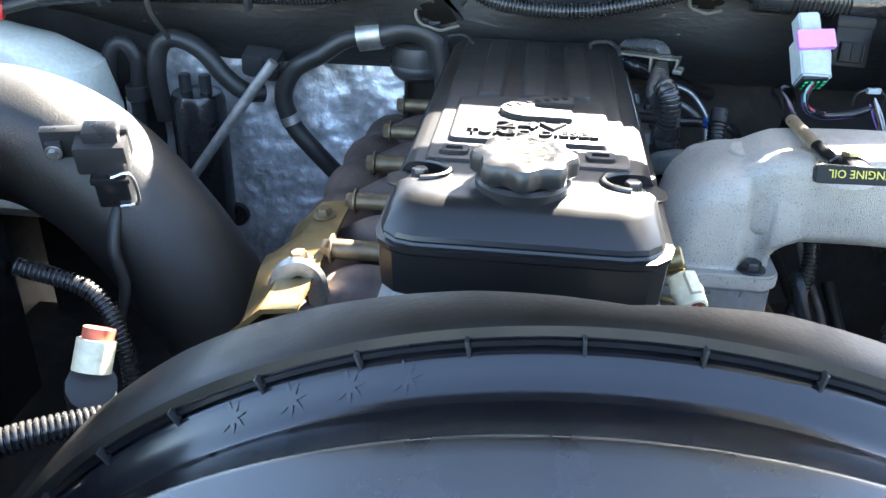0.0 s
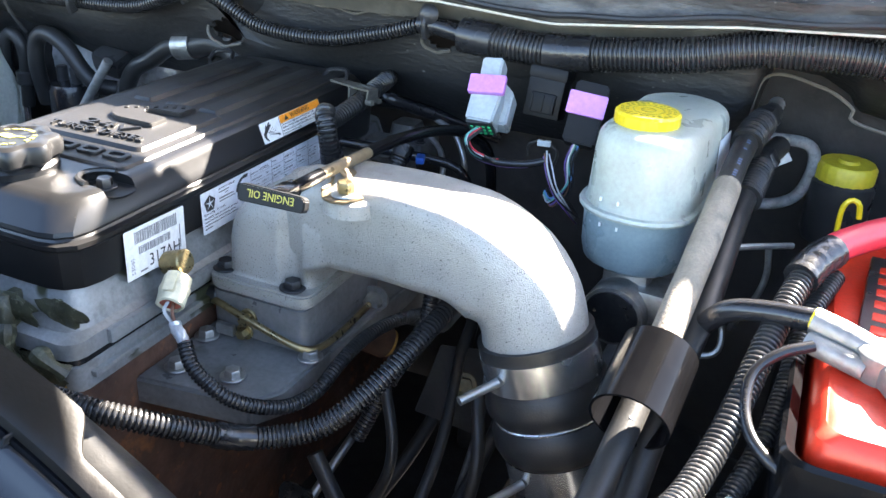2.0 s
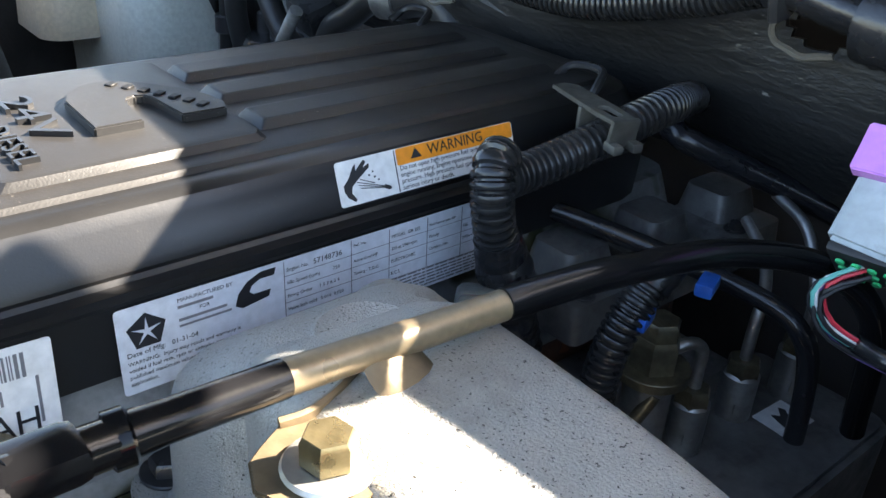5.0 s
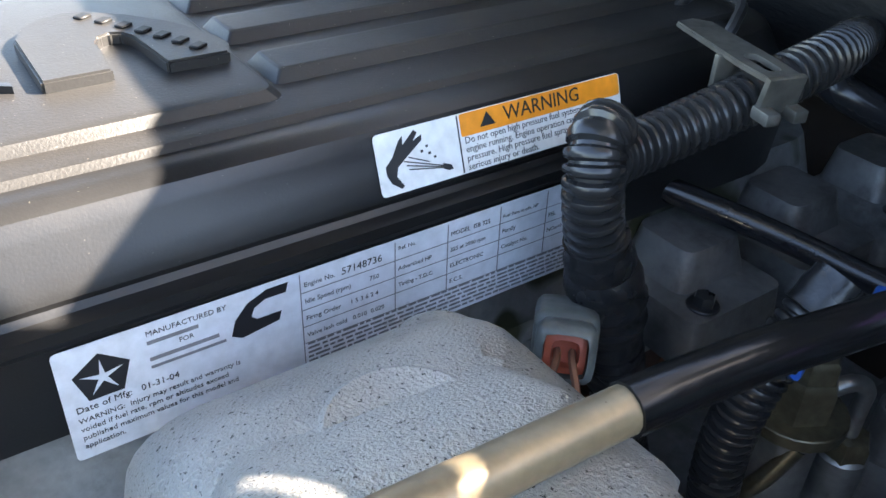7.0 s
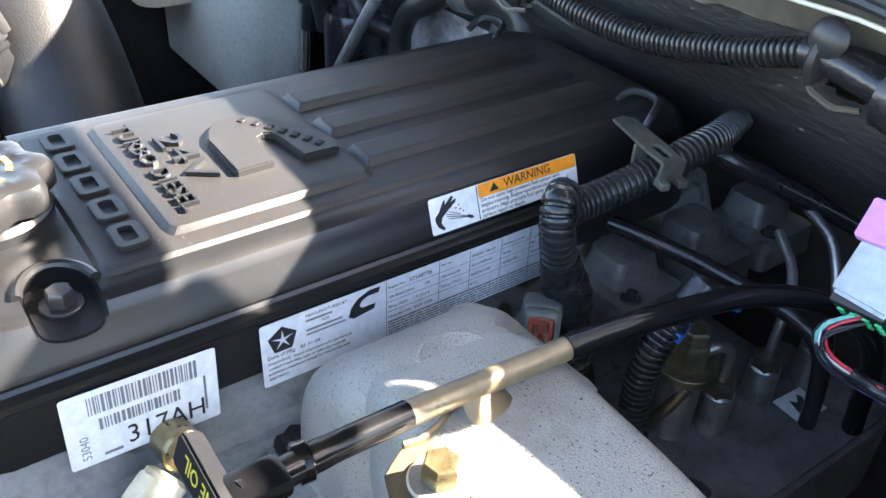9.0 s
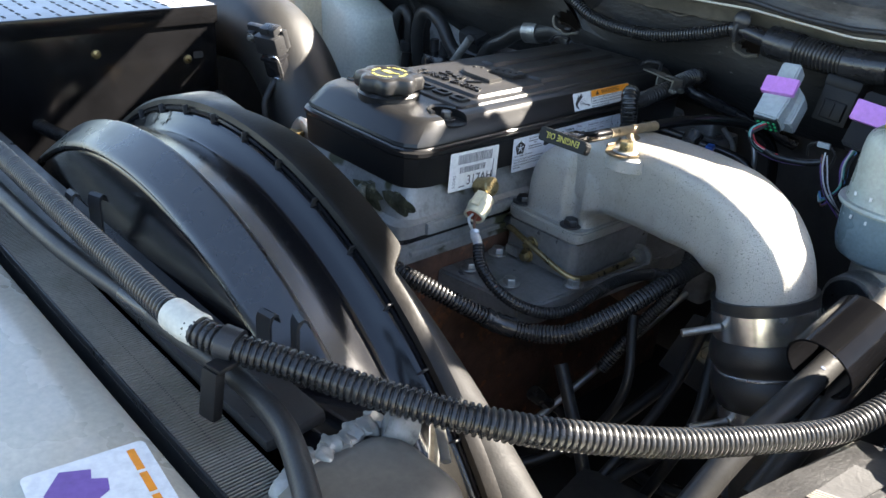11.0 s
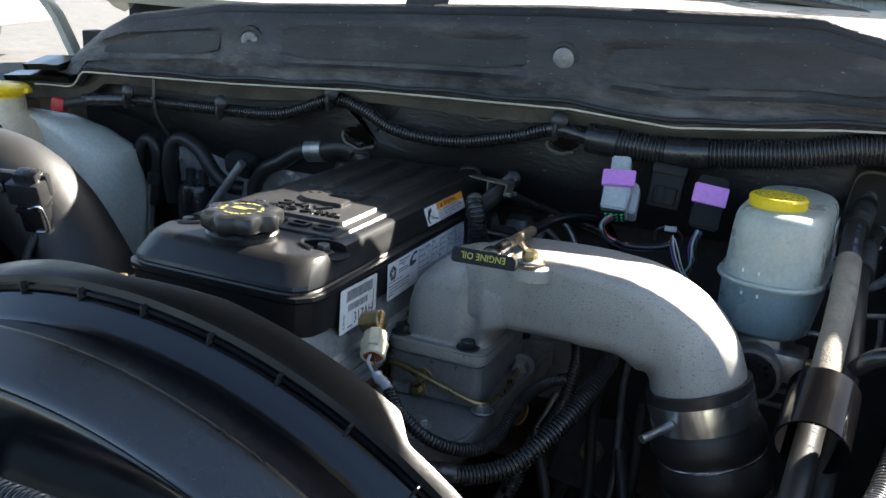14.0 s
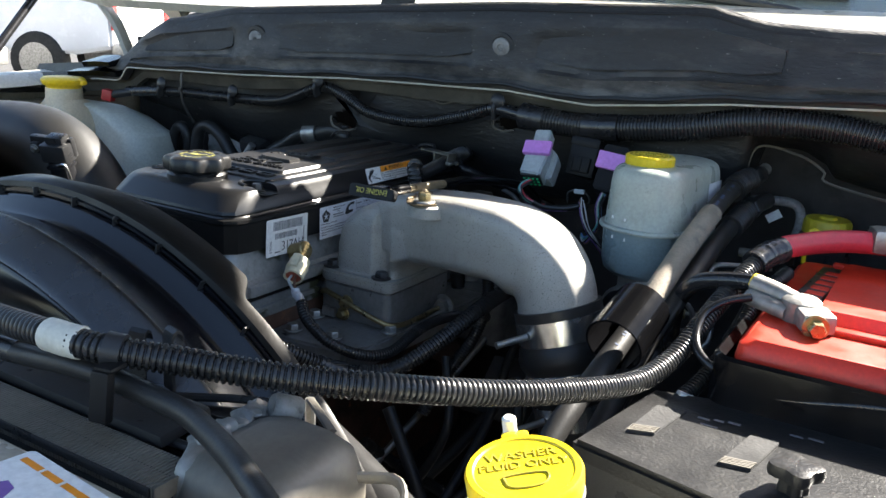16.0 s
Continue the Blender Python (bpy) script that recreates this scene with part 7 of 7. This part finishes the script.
for i in range(16):
    for j in range(14):
        add(sv, box(0.014, 0.0035, 0.001, TOPM @ pose(-0.18 + 0.024 * i + 0.012 * (j % 2), -0.15 + 0.022 * j, 0.0032), 0)) if (i * 7 + j * 3) % 11 else None
tagged(part("slots", sv, M["core"], airbox, "rows of short vent slots"), kind="stuff")
part("screw", lathe([(0.007, 0), (0.006, 0.003), (0.002, 0.004)], 16, pose(-0.4370, 0.420, 1.048, 0, 90)), M["zinc"], airbox, "brassy screw")
part("side_slot", prism(rounded(0.008, 0.005, 0.003), 0, 0.0012, 0, pose(-0.4372, 0.437, 1.053, 90, 0, 90)), M["core"], airbox, "small dark slot")
part("screw", lathe([(0.007, 0), (0.006, 0.003), (0.002, 0.004)], 16, pose(-0.4370, 0.285, 1.070, 0, 90)), M["zinc"], airbox, "brassy screw")
intake = thing("intake_tube", "large smooth black intake tube bending down to the turbo", "intake tube")
part("tube", tube([(-0.72, 0.57, 1.05), (-0.60, 0.575, 1.064), (-0.51, 0.58, 1.067), (-0.452, 0.58, 1.056), (-0.404, 0.582, 1.024), (-0.364, 0.584, 0.975), (-0.332, 0.585, 0.925), (-0.30, 0.586, 0.86), (-0.27, 0.588, 0.76), (-0.25, 0.59, 0.68)], 0.064, 36, 0.010), M["tube_satin"], intake)
part("coupling", tube([(-0.72, 0.57, 1.05), (-0.64, 0.574, 1.0605)], 0.068, 32, 0.012), M["rubber"], intake, "black rubber coupling")
part("clamp_band", tube([(-0.665, 0.5725, 1.0575), (-0.651, 0.5735, 1.0592)], 0.0692, 36, 0.006), M["dull_steel"], intake, "steel hose clamp")
maf = thing("air_flow_sensor", "black sensor with a clipped plug on the intake tube", "sensor")
MM = pose(-0.385, 0.516, 1.078, 18, 0, 16)
part("base", box(0.074, 0.010, 0.030, MM @ Matrix.Translation((0.004, 0.012, 0.002)), 0.003), M["plastic"], maf)
part("head", box(0.044, 0.026, 0.030, MM @ Matrix.Translation((0.018, 0.0, -0.002)), 0.004), M["plastic"], maf)
part("side_ear", box(0.014, 0.008, 0.018, MM @ Matrix.Translation((-0.022, 0.004, 0.000)), 0.003), M["plastic"], maf)
part("top_step", box(0.030, 0.020, 0.012, MM @ Matrix.Translation((0.020, 0.004, 0.018)), 0.003), M["plastic"], maf)
part("plug", box(0.030, 0.024, 0.040, MM @ Matrix.Translation((0.022, -0.004, -0.034)), 0.004), M["gloss_black"], maf)
part("plug_collar", box(0.034, 0.028, 0.006, MM @ Matrix.Translation((0.022, -0.004, -0.022)), 0.002), M["gloss_black"], maf)
part("screw", hexbolt(0.005, 0.004, MM @ pose(-0.022, -0.001, 0.000, 90)), M["dull_steel"], maf)
part("spring_clip", tube([MM @ V(*p) for p in ((0.024, -0.018, -0.016), (0.040, -0.017, -0.014), (0.042, -0.017, -0.046), (0.026, -0.018, -0.050))], 0.0017, 8, 0.003), M["steel"], maf, "bright wire clip")
part("lead", tube([MM @ V(0.022, -0.004, -0.052), (-0.366, 0.508, 0.99), (-0.36, 0.505, 0.95), (-0.372, 0.495, 0.90)], 0.0055, 10, 0.005), M["rubber"], maf)
conduit_thing("sensor_conduit", "thin black corrugated conduit beside the air filter box", [(-0.432, 0.462, 0.990), (-0.372, 0.465, 0.97), (-0.345, 0.455, 0.935), (-0.335, 0.445, 0.89), (-0.335, 0.43, 0.84)], 0.0085, 0.0042)
conduit_thing("front_loom", "black corrugated conduit in front of the air filter box", [(-0.46, 0.19, 0.985), (-0.38, 0.22, 0.975), (-0.31, 0.26, 0.985), (-0.25, 0.30, 0.98)], 0.010, 0.0042)
lowh = thing("coolant_hose", "black coolant hose elbow with a pale connector", "hose")
part("hose", tube([(-0.30, 0.330, 0.975), (-0.315, 0.35, 0.95), (-0.30, 0.335, 0.90), (-0.26, 0.325, 0.87), (-0.19, 0.37, 0.86), (-0.11, 0.43, 0.86)], 0.018, 14, 0.006), M["rubber"], lowh)
part("connector", tube([(-0.300, 0.333, 0.985), (-0.298, 0.345, 1.005)], 0.014, 12, 0.004), M["cream"], lowh, "cream plastic connector")
part("collar", tube([(-0.298, 0.345, 1.003), (-0.297, 0.350, 1.012)], 0.0115, 12, 0.004), M["orange_seal"], lowh, "brick red collar")
bottle = thing("coolant_bottle", "milky white plastic coolant bottle with a yellow cap", "coolant bottle")
part("bottle", stack([(0.84, -0.80, -0.565, 0.84, 0.94, 0.04), (0.86, -0.82, -0.548, 0.82, 0.95, 0.05), (0.98, -0.82, -0.545, 0.82, 0.95, 0.05), (1.045, -0.82, -0.555, 0.82, 0.94, 0.05), (1.075, -0.82, -0.60, 0.82, 0.92, 0.05), (1.092, -0.815, -0.655, 0.815, 0.90, 0.04), (1.100, -0.80, -0.69, 0.80, 0.86, 0.03)], seg=6), M["bottle"], bottle)
part("filler_tower", stack([(0.96, -0.800, -0.665, 0.755, 0.90, 0.03), (1.060, -0.795, -0.672, 0.760, 0.89, 0.03), (1.090, -0.783, -0.684, 0.763, 0.86, 0.03), (1.106, -0.770, -0.700, 0.766, 0.836, 0.034), (1.127, -0.769, -0.701, 0.767, 0.835, 0.0338)], seg=6), M["neck_amber"], bottle, "amber-stained filler tower")
part("cap", lathe([(0.032, 1.122), (0.033, 1.130), (0.0385, 1.134), (0.0415, 1.140), (0.0415, 1.144), (0.036, 1.148), (0.001, 1.149)], 48, pose(-0.735, 0.801, 0)), M["cap_orange"], bottle, "flared yellow-orange cap")
part("cap_tab", box(0.020, 0.016, 0.009, pose(-0.700, 0.814, 1.139, 0, 0, 20), 0.003), M["cap_orange"], bottle)
strap = thing("bottle_strap", "black rubber strap over the coolant bottle", "strap")
part("strap", tube([(-0.690, 0.748, 1.072), (-0.716, 0.780, 1.090), (-0.776, 0.872, 1.112), (-0.838, 0.960, 1.132)], 0.0048, 8, 0.006), M["deep_black"], strap)
part("hook", box(0.013, 0.013, 0.009, pose(-0.726, 0.795, 1.097, 0, 0, 30), 0.002), M["deep_black"], strap)
drier = thing("receiver_drier", "black canister with hoses at the bulkhead", "canister")
part("can", lathe([(0.034, 0.80), (0.037, 0.81), (0.037, 0.985), (0.033, 0.995), (0.012, 0.998)], 36, pose(-0.455, 0.945, 0)), M["gloss_black"], drier)
for x in (-0.468, -0.440):
    part("port", cyl(0.0085, 0.028, pose(x, 0.940, 0.993)), M["plastic"], drier)
hl = thing("heater_hose", "looped black rubber heater hose", "hose", "heater hoses")
part("hose", tube([(-0.566, 0.925, 0.98), (-0.564, 0.920, 1.023), (-0.553, 0.92, 1.056), (-0.534, 0.92, 1.064), (-0.522, 0.922, 1.040), (-0.528, 0.925, 1.0), (-0.535, 0.925, 0.95)], 0.0105, 14, 0.005), M["rubber"], hl)
part("clamp", lathe([(0.013, 0.985), (0.015, 0.987), (0.015, 1.005), (0.013, 1.007)], 20, pose(-0.530, 0.925, 0)), M["plastic"], hl)
part("metal_end", tube([(-0.540, 0.925, 0.99), (-0.540, 0.92, 0.90), (-0.535, 0.91, 0.82)], 0.0075, 14, 0.008), M["steel"], hl, "bright metal pipe end")
hl2 = thing("heater_hose", "worn black rubber heater hose curving behind the engine", "hose", "heater hoses")
part("hose", tube([(-0.497, 0.93, 0.96), (-0.497, 0.92, 1.017), (-0.489, 0.92, 1.060), (-0.465, 0.92, 1.074), (-0.431, 0.92, 1.059), (-0.404, 0.92, 1.027), (-0.380, 0.925, 1.006), (-0.36, 0.94, 1.0)], 0.0125, 14, 0.005), M["rubber"], hl2)
hl3 = thing("heater_hose", "thick worn rubber hose over the back of the engine", "hose", "heater hoses")
part("hose", tube([(-0.105, 0.93, 0.99), (-0.115, 0.93, 1.050), (-0.130, 0.93, 1.088), (-0.160, 0.93, 1.098), (-0.195, 0.93, 1.090), (-0.225, 0.93, 1.085)], 0.0165, 16, 0.006), M["rubber"], hl3)
part("metal_cap", tube([(-0.195, 0.93, 1.090), (-0.225, 0.93, 1.085)], 0.019, 16, 0.005), M["dull_steel"], hl3, "worn grey sleeve")
hl4 = thing("heater_hose", "black rubber hose hanging in front of the foil shield", "hose", "heater hoses")
part("hose", tube([(-0.222, 0.93, 1.087), (-0.245, 0.93, 1.080), (-0.275, 0.93, 1.060), (-0.312, 0.93, 1.038), (-0.329, 0.93, 1.002), (-0.318, 0.93, 0.961), (-0.292, 0.93, 0.928), (-0.265, 0.935, 0.895)], 0.0125, 14, 0.005), M["rubber"], hl4)
part("clamp", tube([(-0.3235, 0.93, 0.975), (-0.319, 0.93, 0.964)], 0.0142, 14, 0.004), M["dull_steel"], hl4, "grey spring clamp")


def foil_shield():
    out = []
    for i in range(80):
        x = -0.52 + 0.345 * i / 79
        ring = []
        for j in range(90):
            z = 0.66 + 0.385 * j / 89
            ring.append((x, 0.985 + 0.010 * abs(noise.noise((x * 9, z * 9, 1.0))) - 0.007 * abs(noise.noise((x * 31, z * 25, 4.0))) - 0.006 * abs(noise.noise((x * 64, z * 58, 7.0))) - 0.0025 * abs(noise.noise((x * 150, z * 140, 2.0))) - 0.03 * ((x + 0.31) / 0.16) ** 2 * 0.2, z))
        ring += [(x, 1.012, 1.045), (x, 1.012, 0.66)]
        out.append(ring)
    return rings(out)


fs = thing("heat_shield", "crumpled silver foil heat shield on the bulkhead", "heat shield")
part("foil", foil_shield(), M["foil"], fs, sharp=70)
part("grommet", lathe([(0.018, 0), (0.017, 0.008), (0.010, 0.008), (0.009, 0.002)], 24, pose(-0.425, 0.975, 0.80, 90)), M["rubber"], fs, "black grommet")
hp = thing("heater_pipe", "dull silver heater pipe in front of the heat shield", "pipe")
part("pipe", tube([(-0.330, 0.90, 1.055), (-0.365, 0.90, 1.010), (-0.441, 0.90, 0.909), (-0.47, 0.895, 0.87)], 0.0070, 12, 0.006), M["lead"], hp)
part("joint", box(0.05, 0.04, 0.035, pose(-0.355, 0.935, 1.045, 20, 10, 0), 0.010), M["plastic"], hp, "black joint")
man = thing("exhaust_manifold", "rusty cast iron exhaust manifold with bolts and a heat-tinted shield", "exhaust manifold")
part("log", tube([(-0.175, 0.44, 0.945), (-0.18, 0.52, 0.955), (-0.185, 0.65, 0.955), (-0.185, 0.80, 0.955), (-0.175, 0.92, 0.95)], 0.036, 16, 0.01, lambda s: 1 + 0.12 * math.sin(34 * s)), M["manifold"], man)
for k in range(5):
    y = 0.47 + 0.098 * k
    part("runner", tube([(-0.17, y, 0.965), (-0.135, y, 0.985), (-0.108, y, 0.985)], 0.024, 12, 0.006), M["manifold"], man)
    part("spacer_bolt", cyl(0.0085, 0.050, pose(-0.160, y + 0.026, 1.012, 0, 90)), M["bracket"], man, "brown steel spacer bolt")
    part("bolt_head", hexbolt(0.0085, 0.008, pose(-0.161, y + 0.026, 1.012, 0, -90)), M["bracket"], man)
shield = thing("manifold_shield", "gold heat-tinted sheet shield over the exhaust", "heat shield")
part("sheet", rings([[(x, y, z) for x, z in ((-0.165, 1.010), (-0.195, 1.006), (-0.225, 0.980 - 0.012 * math.sin(k)), (-0.240, 0.89), (-0.236, 0.89), (-0.221, 0.976 - 0.012 * math.sin(k)), (-0.193, 1.002), (-0.165, 1.006))] for k, y in enumerate(np.linspace(0.40, 0.60, 10))]), M["gold"], shield)
for y in (0.478, 0.566):
    part("shield_bolt", hexbolt(0.0075, 0.007, pose(-0.184, y, 1.0095, 0, -7, 0)), M["bracket"], shield, "brown hexagon bolt")
eye = thing("lifting_eye", "worn steel lifting eye at the front of the head", "bracket")
part("eye", tube([(-0.196, 0.452, 0.955), (-0.196, 0.452, 0.995), (-0.182, 0.452, 1.016), (-0.164, 0.452, 1.008), (-0.162, 0.452, 0.965)], 0.006, 8, 0.004, squash=1.5), M["dull_steel"], eye)
hh = thing("coolant_hose", "black rubber elbow hose at the front of the head", "hose")
part("hose", tube([(-0.21, 0.36, 0.93), (-0.185, 0.345, 0.965), (-0.15, 0.345, 0.985), (-0.11, 0.365, 0.985), (-0.08, 0.39, 0.975)], 0.020, 16, 0.006), M["rubber"], hh)

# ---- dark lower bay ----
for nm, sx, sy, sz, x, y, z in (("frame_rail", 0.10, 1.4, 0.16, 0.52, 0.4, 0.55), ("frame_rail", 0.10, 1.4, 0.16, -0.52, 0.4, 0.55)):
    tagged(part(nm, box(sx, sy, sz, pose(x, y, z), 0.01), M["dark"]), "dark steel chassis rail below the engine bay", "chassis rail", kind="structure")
# dark panels added to keep ground light out of the bay
tagged(part("low_blocker", box(0.75, 1.2, 0.01, pose(-0.55, 0.45, 0.56), 0.003), M["dark"]), "unseen dark panel added low in the bay", "panel", kind="structure")
tagged(part("floor_blocker", box(0.26, 1.1, 0.01, pose(0.22, 0.45, 0.60), 0.003), M["dark"]), "unseen dark panel added below the engine bay", "panel", kind="structure")
tagged(part("floor_blocker", box(0.5, 0.60, 0.01, pose(0.72, 0.75, 0.60), 0.003), M["dark"]), "unseen dark panel added below the engine bay", "panel", kind="structure")
tagged(part("low_blocker", box(0.40, 0.45, 0.01, pose(0.80, 0.35, 0.70), 0.003), M["dark"]), "unseen dark panel added low in the bay", "panel", kind="structure")
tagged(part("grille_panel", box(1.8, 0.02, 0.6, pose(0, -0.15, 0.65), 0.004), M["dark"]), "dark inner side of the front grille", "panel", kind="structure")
shaft = thing("steering_shaft", "rust-brown steering shaft low in the bay", "shaft")
part("rod", tube([(0.47, 0.86, 0.86), (0.44, 0.70, 0.76), (0.41, 0.50, 0.68)], 0.014, 14, 0.01), M["dim_cast"], shaft)
part("joint", lathe([(0.016, 0), (0.022, 0.004), (0.022, 0.05), (0.016, 0.054)], 20, Matrix.Translation((0.425, 0.61, 0.72)) @ Vector((-0.03, -0.20, -0.08)).to_track_quat("Z", "Y").to_matrix().to_4x4(), lobes=2, depth=0.2), M["block"], shaft, "rusty universal joint")
brace = thing("engine_bracket", "grimy brown steel bracket under the intake", "bracket")
part("plate", prism([(-0.05, -0.04), (0.03, -0.05), (0.06, 0.0), (0.03, 0.05), (-0.04, 0.04)], -0.004, 0.004, 0.001, pose(0.315, 0.74, 0.80, 60, 12, 20)), M["dark"], brace)
part("bolt", hexbolt(0.010, 0.009, pose(0.315, 0.735, 0.806, 60, 12, 20)), M["old_brass"], brace)
conduit_thing("under_intake_loom", "thin black corrugated conduit hanging under the intake", [(0.285, 0.70, 1.02), (0.290, 0.685, 0.985), (0.296, 0.675, 0.95), (0.290, 0.66, 0.905), (0.27, 0.64, 0.86), (0.25, 0.60, 0.80)], 0.0085, 0.0040)
low = thing("steering_box", "dark grimy steering box deep in the bay", "steering box")
part("body", box(0.12, 0.16, 0.14, pose(0.40, 0.42, 0.70, 0, 0, 12), 0.02), M["dark"], low)
yb = thing("yellow_plug", "dirty yellow plastic plug low in the bay", "plug")
part("plug", box(0.040, 0.030, 0.034, pose(0.270, 0.876, 0.690, 10, 20, 15), 0.008), M["yellow_dark"], yb)
part("stem", cyl(0.012, 0.08, pose(0.270, 0.876, 0.605)), M["plastic"], yb)
for k, (a, b, c) in enumerate((((0.27, 0.62, 0.88), (0.30, 0.58, 0.80), (0.26, 0.55, 0.70)), ((0.36, 0.66, 0.86), (0.38, 0.60, 0.78), (0.33, 0.55, 0.60)), ((0.25, 0.52, 0.84), (0.31, 0.50, 0.76), (0.36, 0.48, 0.68)))):
    lw = thing("small_hose", "thin dark hose deep in the engine bay", "hose", "low hoses")
    part("hose", tube([a, b, c], 0.006 + 0.001 * k, 10, 0.008), M["rubber"], lw)

card = thing("paper_card", "white printed card lying on the beige crossmember", "card")
CM = plane_frame((0.327, -0.068, 1.0385), (1, -0.10, 0), (0.10, 1, -0.02))
part("sheet", prism(rounded(0.05, 0.035, 0.004, 0.05, 0.035, 3), 0, 0.0006, 0, CM), M["label"], card)
part("print_bar", bars([(0.006, 0.058, 0.020, 0.0045), (0.029, 0.058, 0.018, 0.0045), (0.050, 0.058, 0.024, 0.0045)], CM @ Matrix.Translation((0, 0, 0.0007))), M["orange"], card, "orange bars of print")
part("print_shape", prism([(0.006, 0.020), (0.012, 0.036), (0.020, 0.034), (0.024, 0.042), (0.034, 0.040), (0.040, 0.030), (0.046, 0.022), (0.040, 0.012), (0.022, 0.008)], 0.0007, 0.0009, 0, CM), M["violet_wire"], card, "plain dark printed shape")
part("print_bar", bars([(0.074, 0.050, 0.020, 0.0045)], CM @ Matrix.Translation((0, 0, 0.0007))), M["yellow"], card, "yellow bar of print")

# added wall closes a gap that showed sunlit ground
tagged(part("wall_gap_blocker", box(0.02, 1.30, 0.80, pose(-0.84, 0.72, 0.60), 0.004), M["dark"]), "unseen dark panel added to hide the ground beside the air filter", "wall", kind="structure")
rod = thing("dipstick_tube", "thin dull steel tube running down the engine side", "tube")
part("tube", tube([(0.262, 0.80, 0.880), (0.252, 0.72, 0.842), (0.240, 0.62, 0.795), (0.228, 0.53, 0.752), (0.214, 0.43, 0.70), (0.20, 0.38, 0.64)], 0.0048, 10, 0.01), M["dull_steel"], rod)
for label, r, kind, pts in (
        ("black rubber vacuum hose in the lower engine bay", 0.0065, "rubber", [(0.30, 0.86, 0.88), (0.31, 0.74, 0.86), (0.335, 0.62, 0.80), (0.33, 0.50, 0.72), (0.30, 0.40, 0.62)]),
        ("black rubber fuel hose in the lower engine bay", 0.0085, "rubber", [(0.27, 0.90, 0.86), (0.29, 0.78, 0.80), (0.28, 0.66, 0.74), (0.24, 0.54, 0.69), (0.17, 0.44, 0.66)]),
        ("grimy steel fuel pipe in the lower engine bay", 0.0042, "dim_cast", [(0.33, 0.90, 0.93), (0.332, 0.80, 0.88), (0.345, 0.73, 0.84), (0.350, 0.70, 0.79), (0.345, 0.66, 0.72)]),
        ("black corrugated hose low beside the engine", 0.0095, "conduit", [(0.215, 0.52, 0.78), (0.235, 0.56, 0.74), (0.275, 0.60, 0.70), (0.33, 0.62, 0.67), (0.40, 0.66, 0.66)]),
        ("black rubber drain hose low beside the engine", 0.0075, "rubber", [(0.36, 0.78, 0.86), (0.372, 0.70, 0.80), (0.366, 0.60, 0.76), (0.35, 0.50, 0.74), (0.355, 0.42, 0.68)])):
    low = thing("lower_hose", label, "hose", "lower bay hoses")
    part("hose", tube(pts, r, 10, 0.01), M[kind], low)
filt = thing("fuel_filter", "rust-brown round canister low beside the engine", "filter")
part("canister", lathe([(0.008, 0), (0.018, 0.002), (0.020, 0.005), (0.020, 0.05), (0.015, 0.055)], 28, pose(0.215, 0.74, 0.83, 60, 0, -50)), M["block"], filt)
part("end_cap", lathe([(0.010, -0.004), (0.0165, -0.002), (0.017, 0.003)], 28, pose(0.215, 0.74, 0.83, 60, 0, -50)), M["rust"], filt, "rusty end cap")

# ---- parked vehicles beyond ----
def pickup(m, label):
    t = thing("parked_pickup", label, "pickup truck", "parked vehicles")
    prof = [(-2.6, 0.55), (-2.6, 1.05), (-1.1, 1.10), (-0.9, 1.12), (-0.45, 1.78), (0.9, 1.82), (1.05, 1.22), (2.7, 1.20), (2.7, 0.6), (2.2, 0.5), (-2.2, 0.5)]
    part("body", prism(prof, -0.95, 0.95, 0.04, m @ pose(0, 0, 0, 90)), M["white_paint"], t)
    for y in (-0.955, 0.955):
        part("side_window", prism([(-0.75, 1.25), (-0.35, 1.70), (0.78, 1.74), (0.88, 1.25)], -0.006, 0.006, 0, m @ Matrix.Translation((0, y, 0)) @ pose(0, 0, 0, 90)), M["gloss_black"], t, "dark side window")
    for x in (-1.75, 1.65):
        for y in (-0.88, 0.88):
            w = part("tyre", lathe([(0.24, -0.12), (0.37, -0.11), (0.39, -0.06), (0.39, 0.06), (0.37, 0.11), (0.24, 0.12)], 32, m @ pose(x, y, 0.39, 90)), M["tyre"], t)
            part("rim", lathe([(0.24, -0.125), (0.20, -0.09), (0.05, -0.08), (0.05, 0.08), (0.20, 0.09), (0.24, 0.125)], 24, m @ pose(x, y, 0.39, 90)), M["dull_steel"], w)
    for y in (-0.85, 0.85):
        part("tail_lamp", box(0.03, 0.16, 0.32, m @ pose(2.70, y, 1.0), 0.01), M["tail"], t, "red tail lamp")
    part("bumper", box(0.16, 1.8, 0.20, m @ pose(2.75, 0, 0.58), 0.03), M["dull_steel"], t)
    return t


pickup(pose(-11.9, 7.2, 0, 0, 0, 25.5), "white pickup truck parked beyond the wing in full sun")
pickup(pose(-10.6, 3.6, 0, 0, 0, 25.5), "second white pickup truck parked nearer the road")
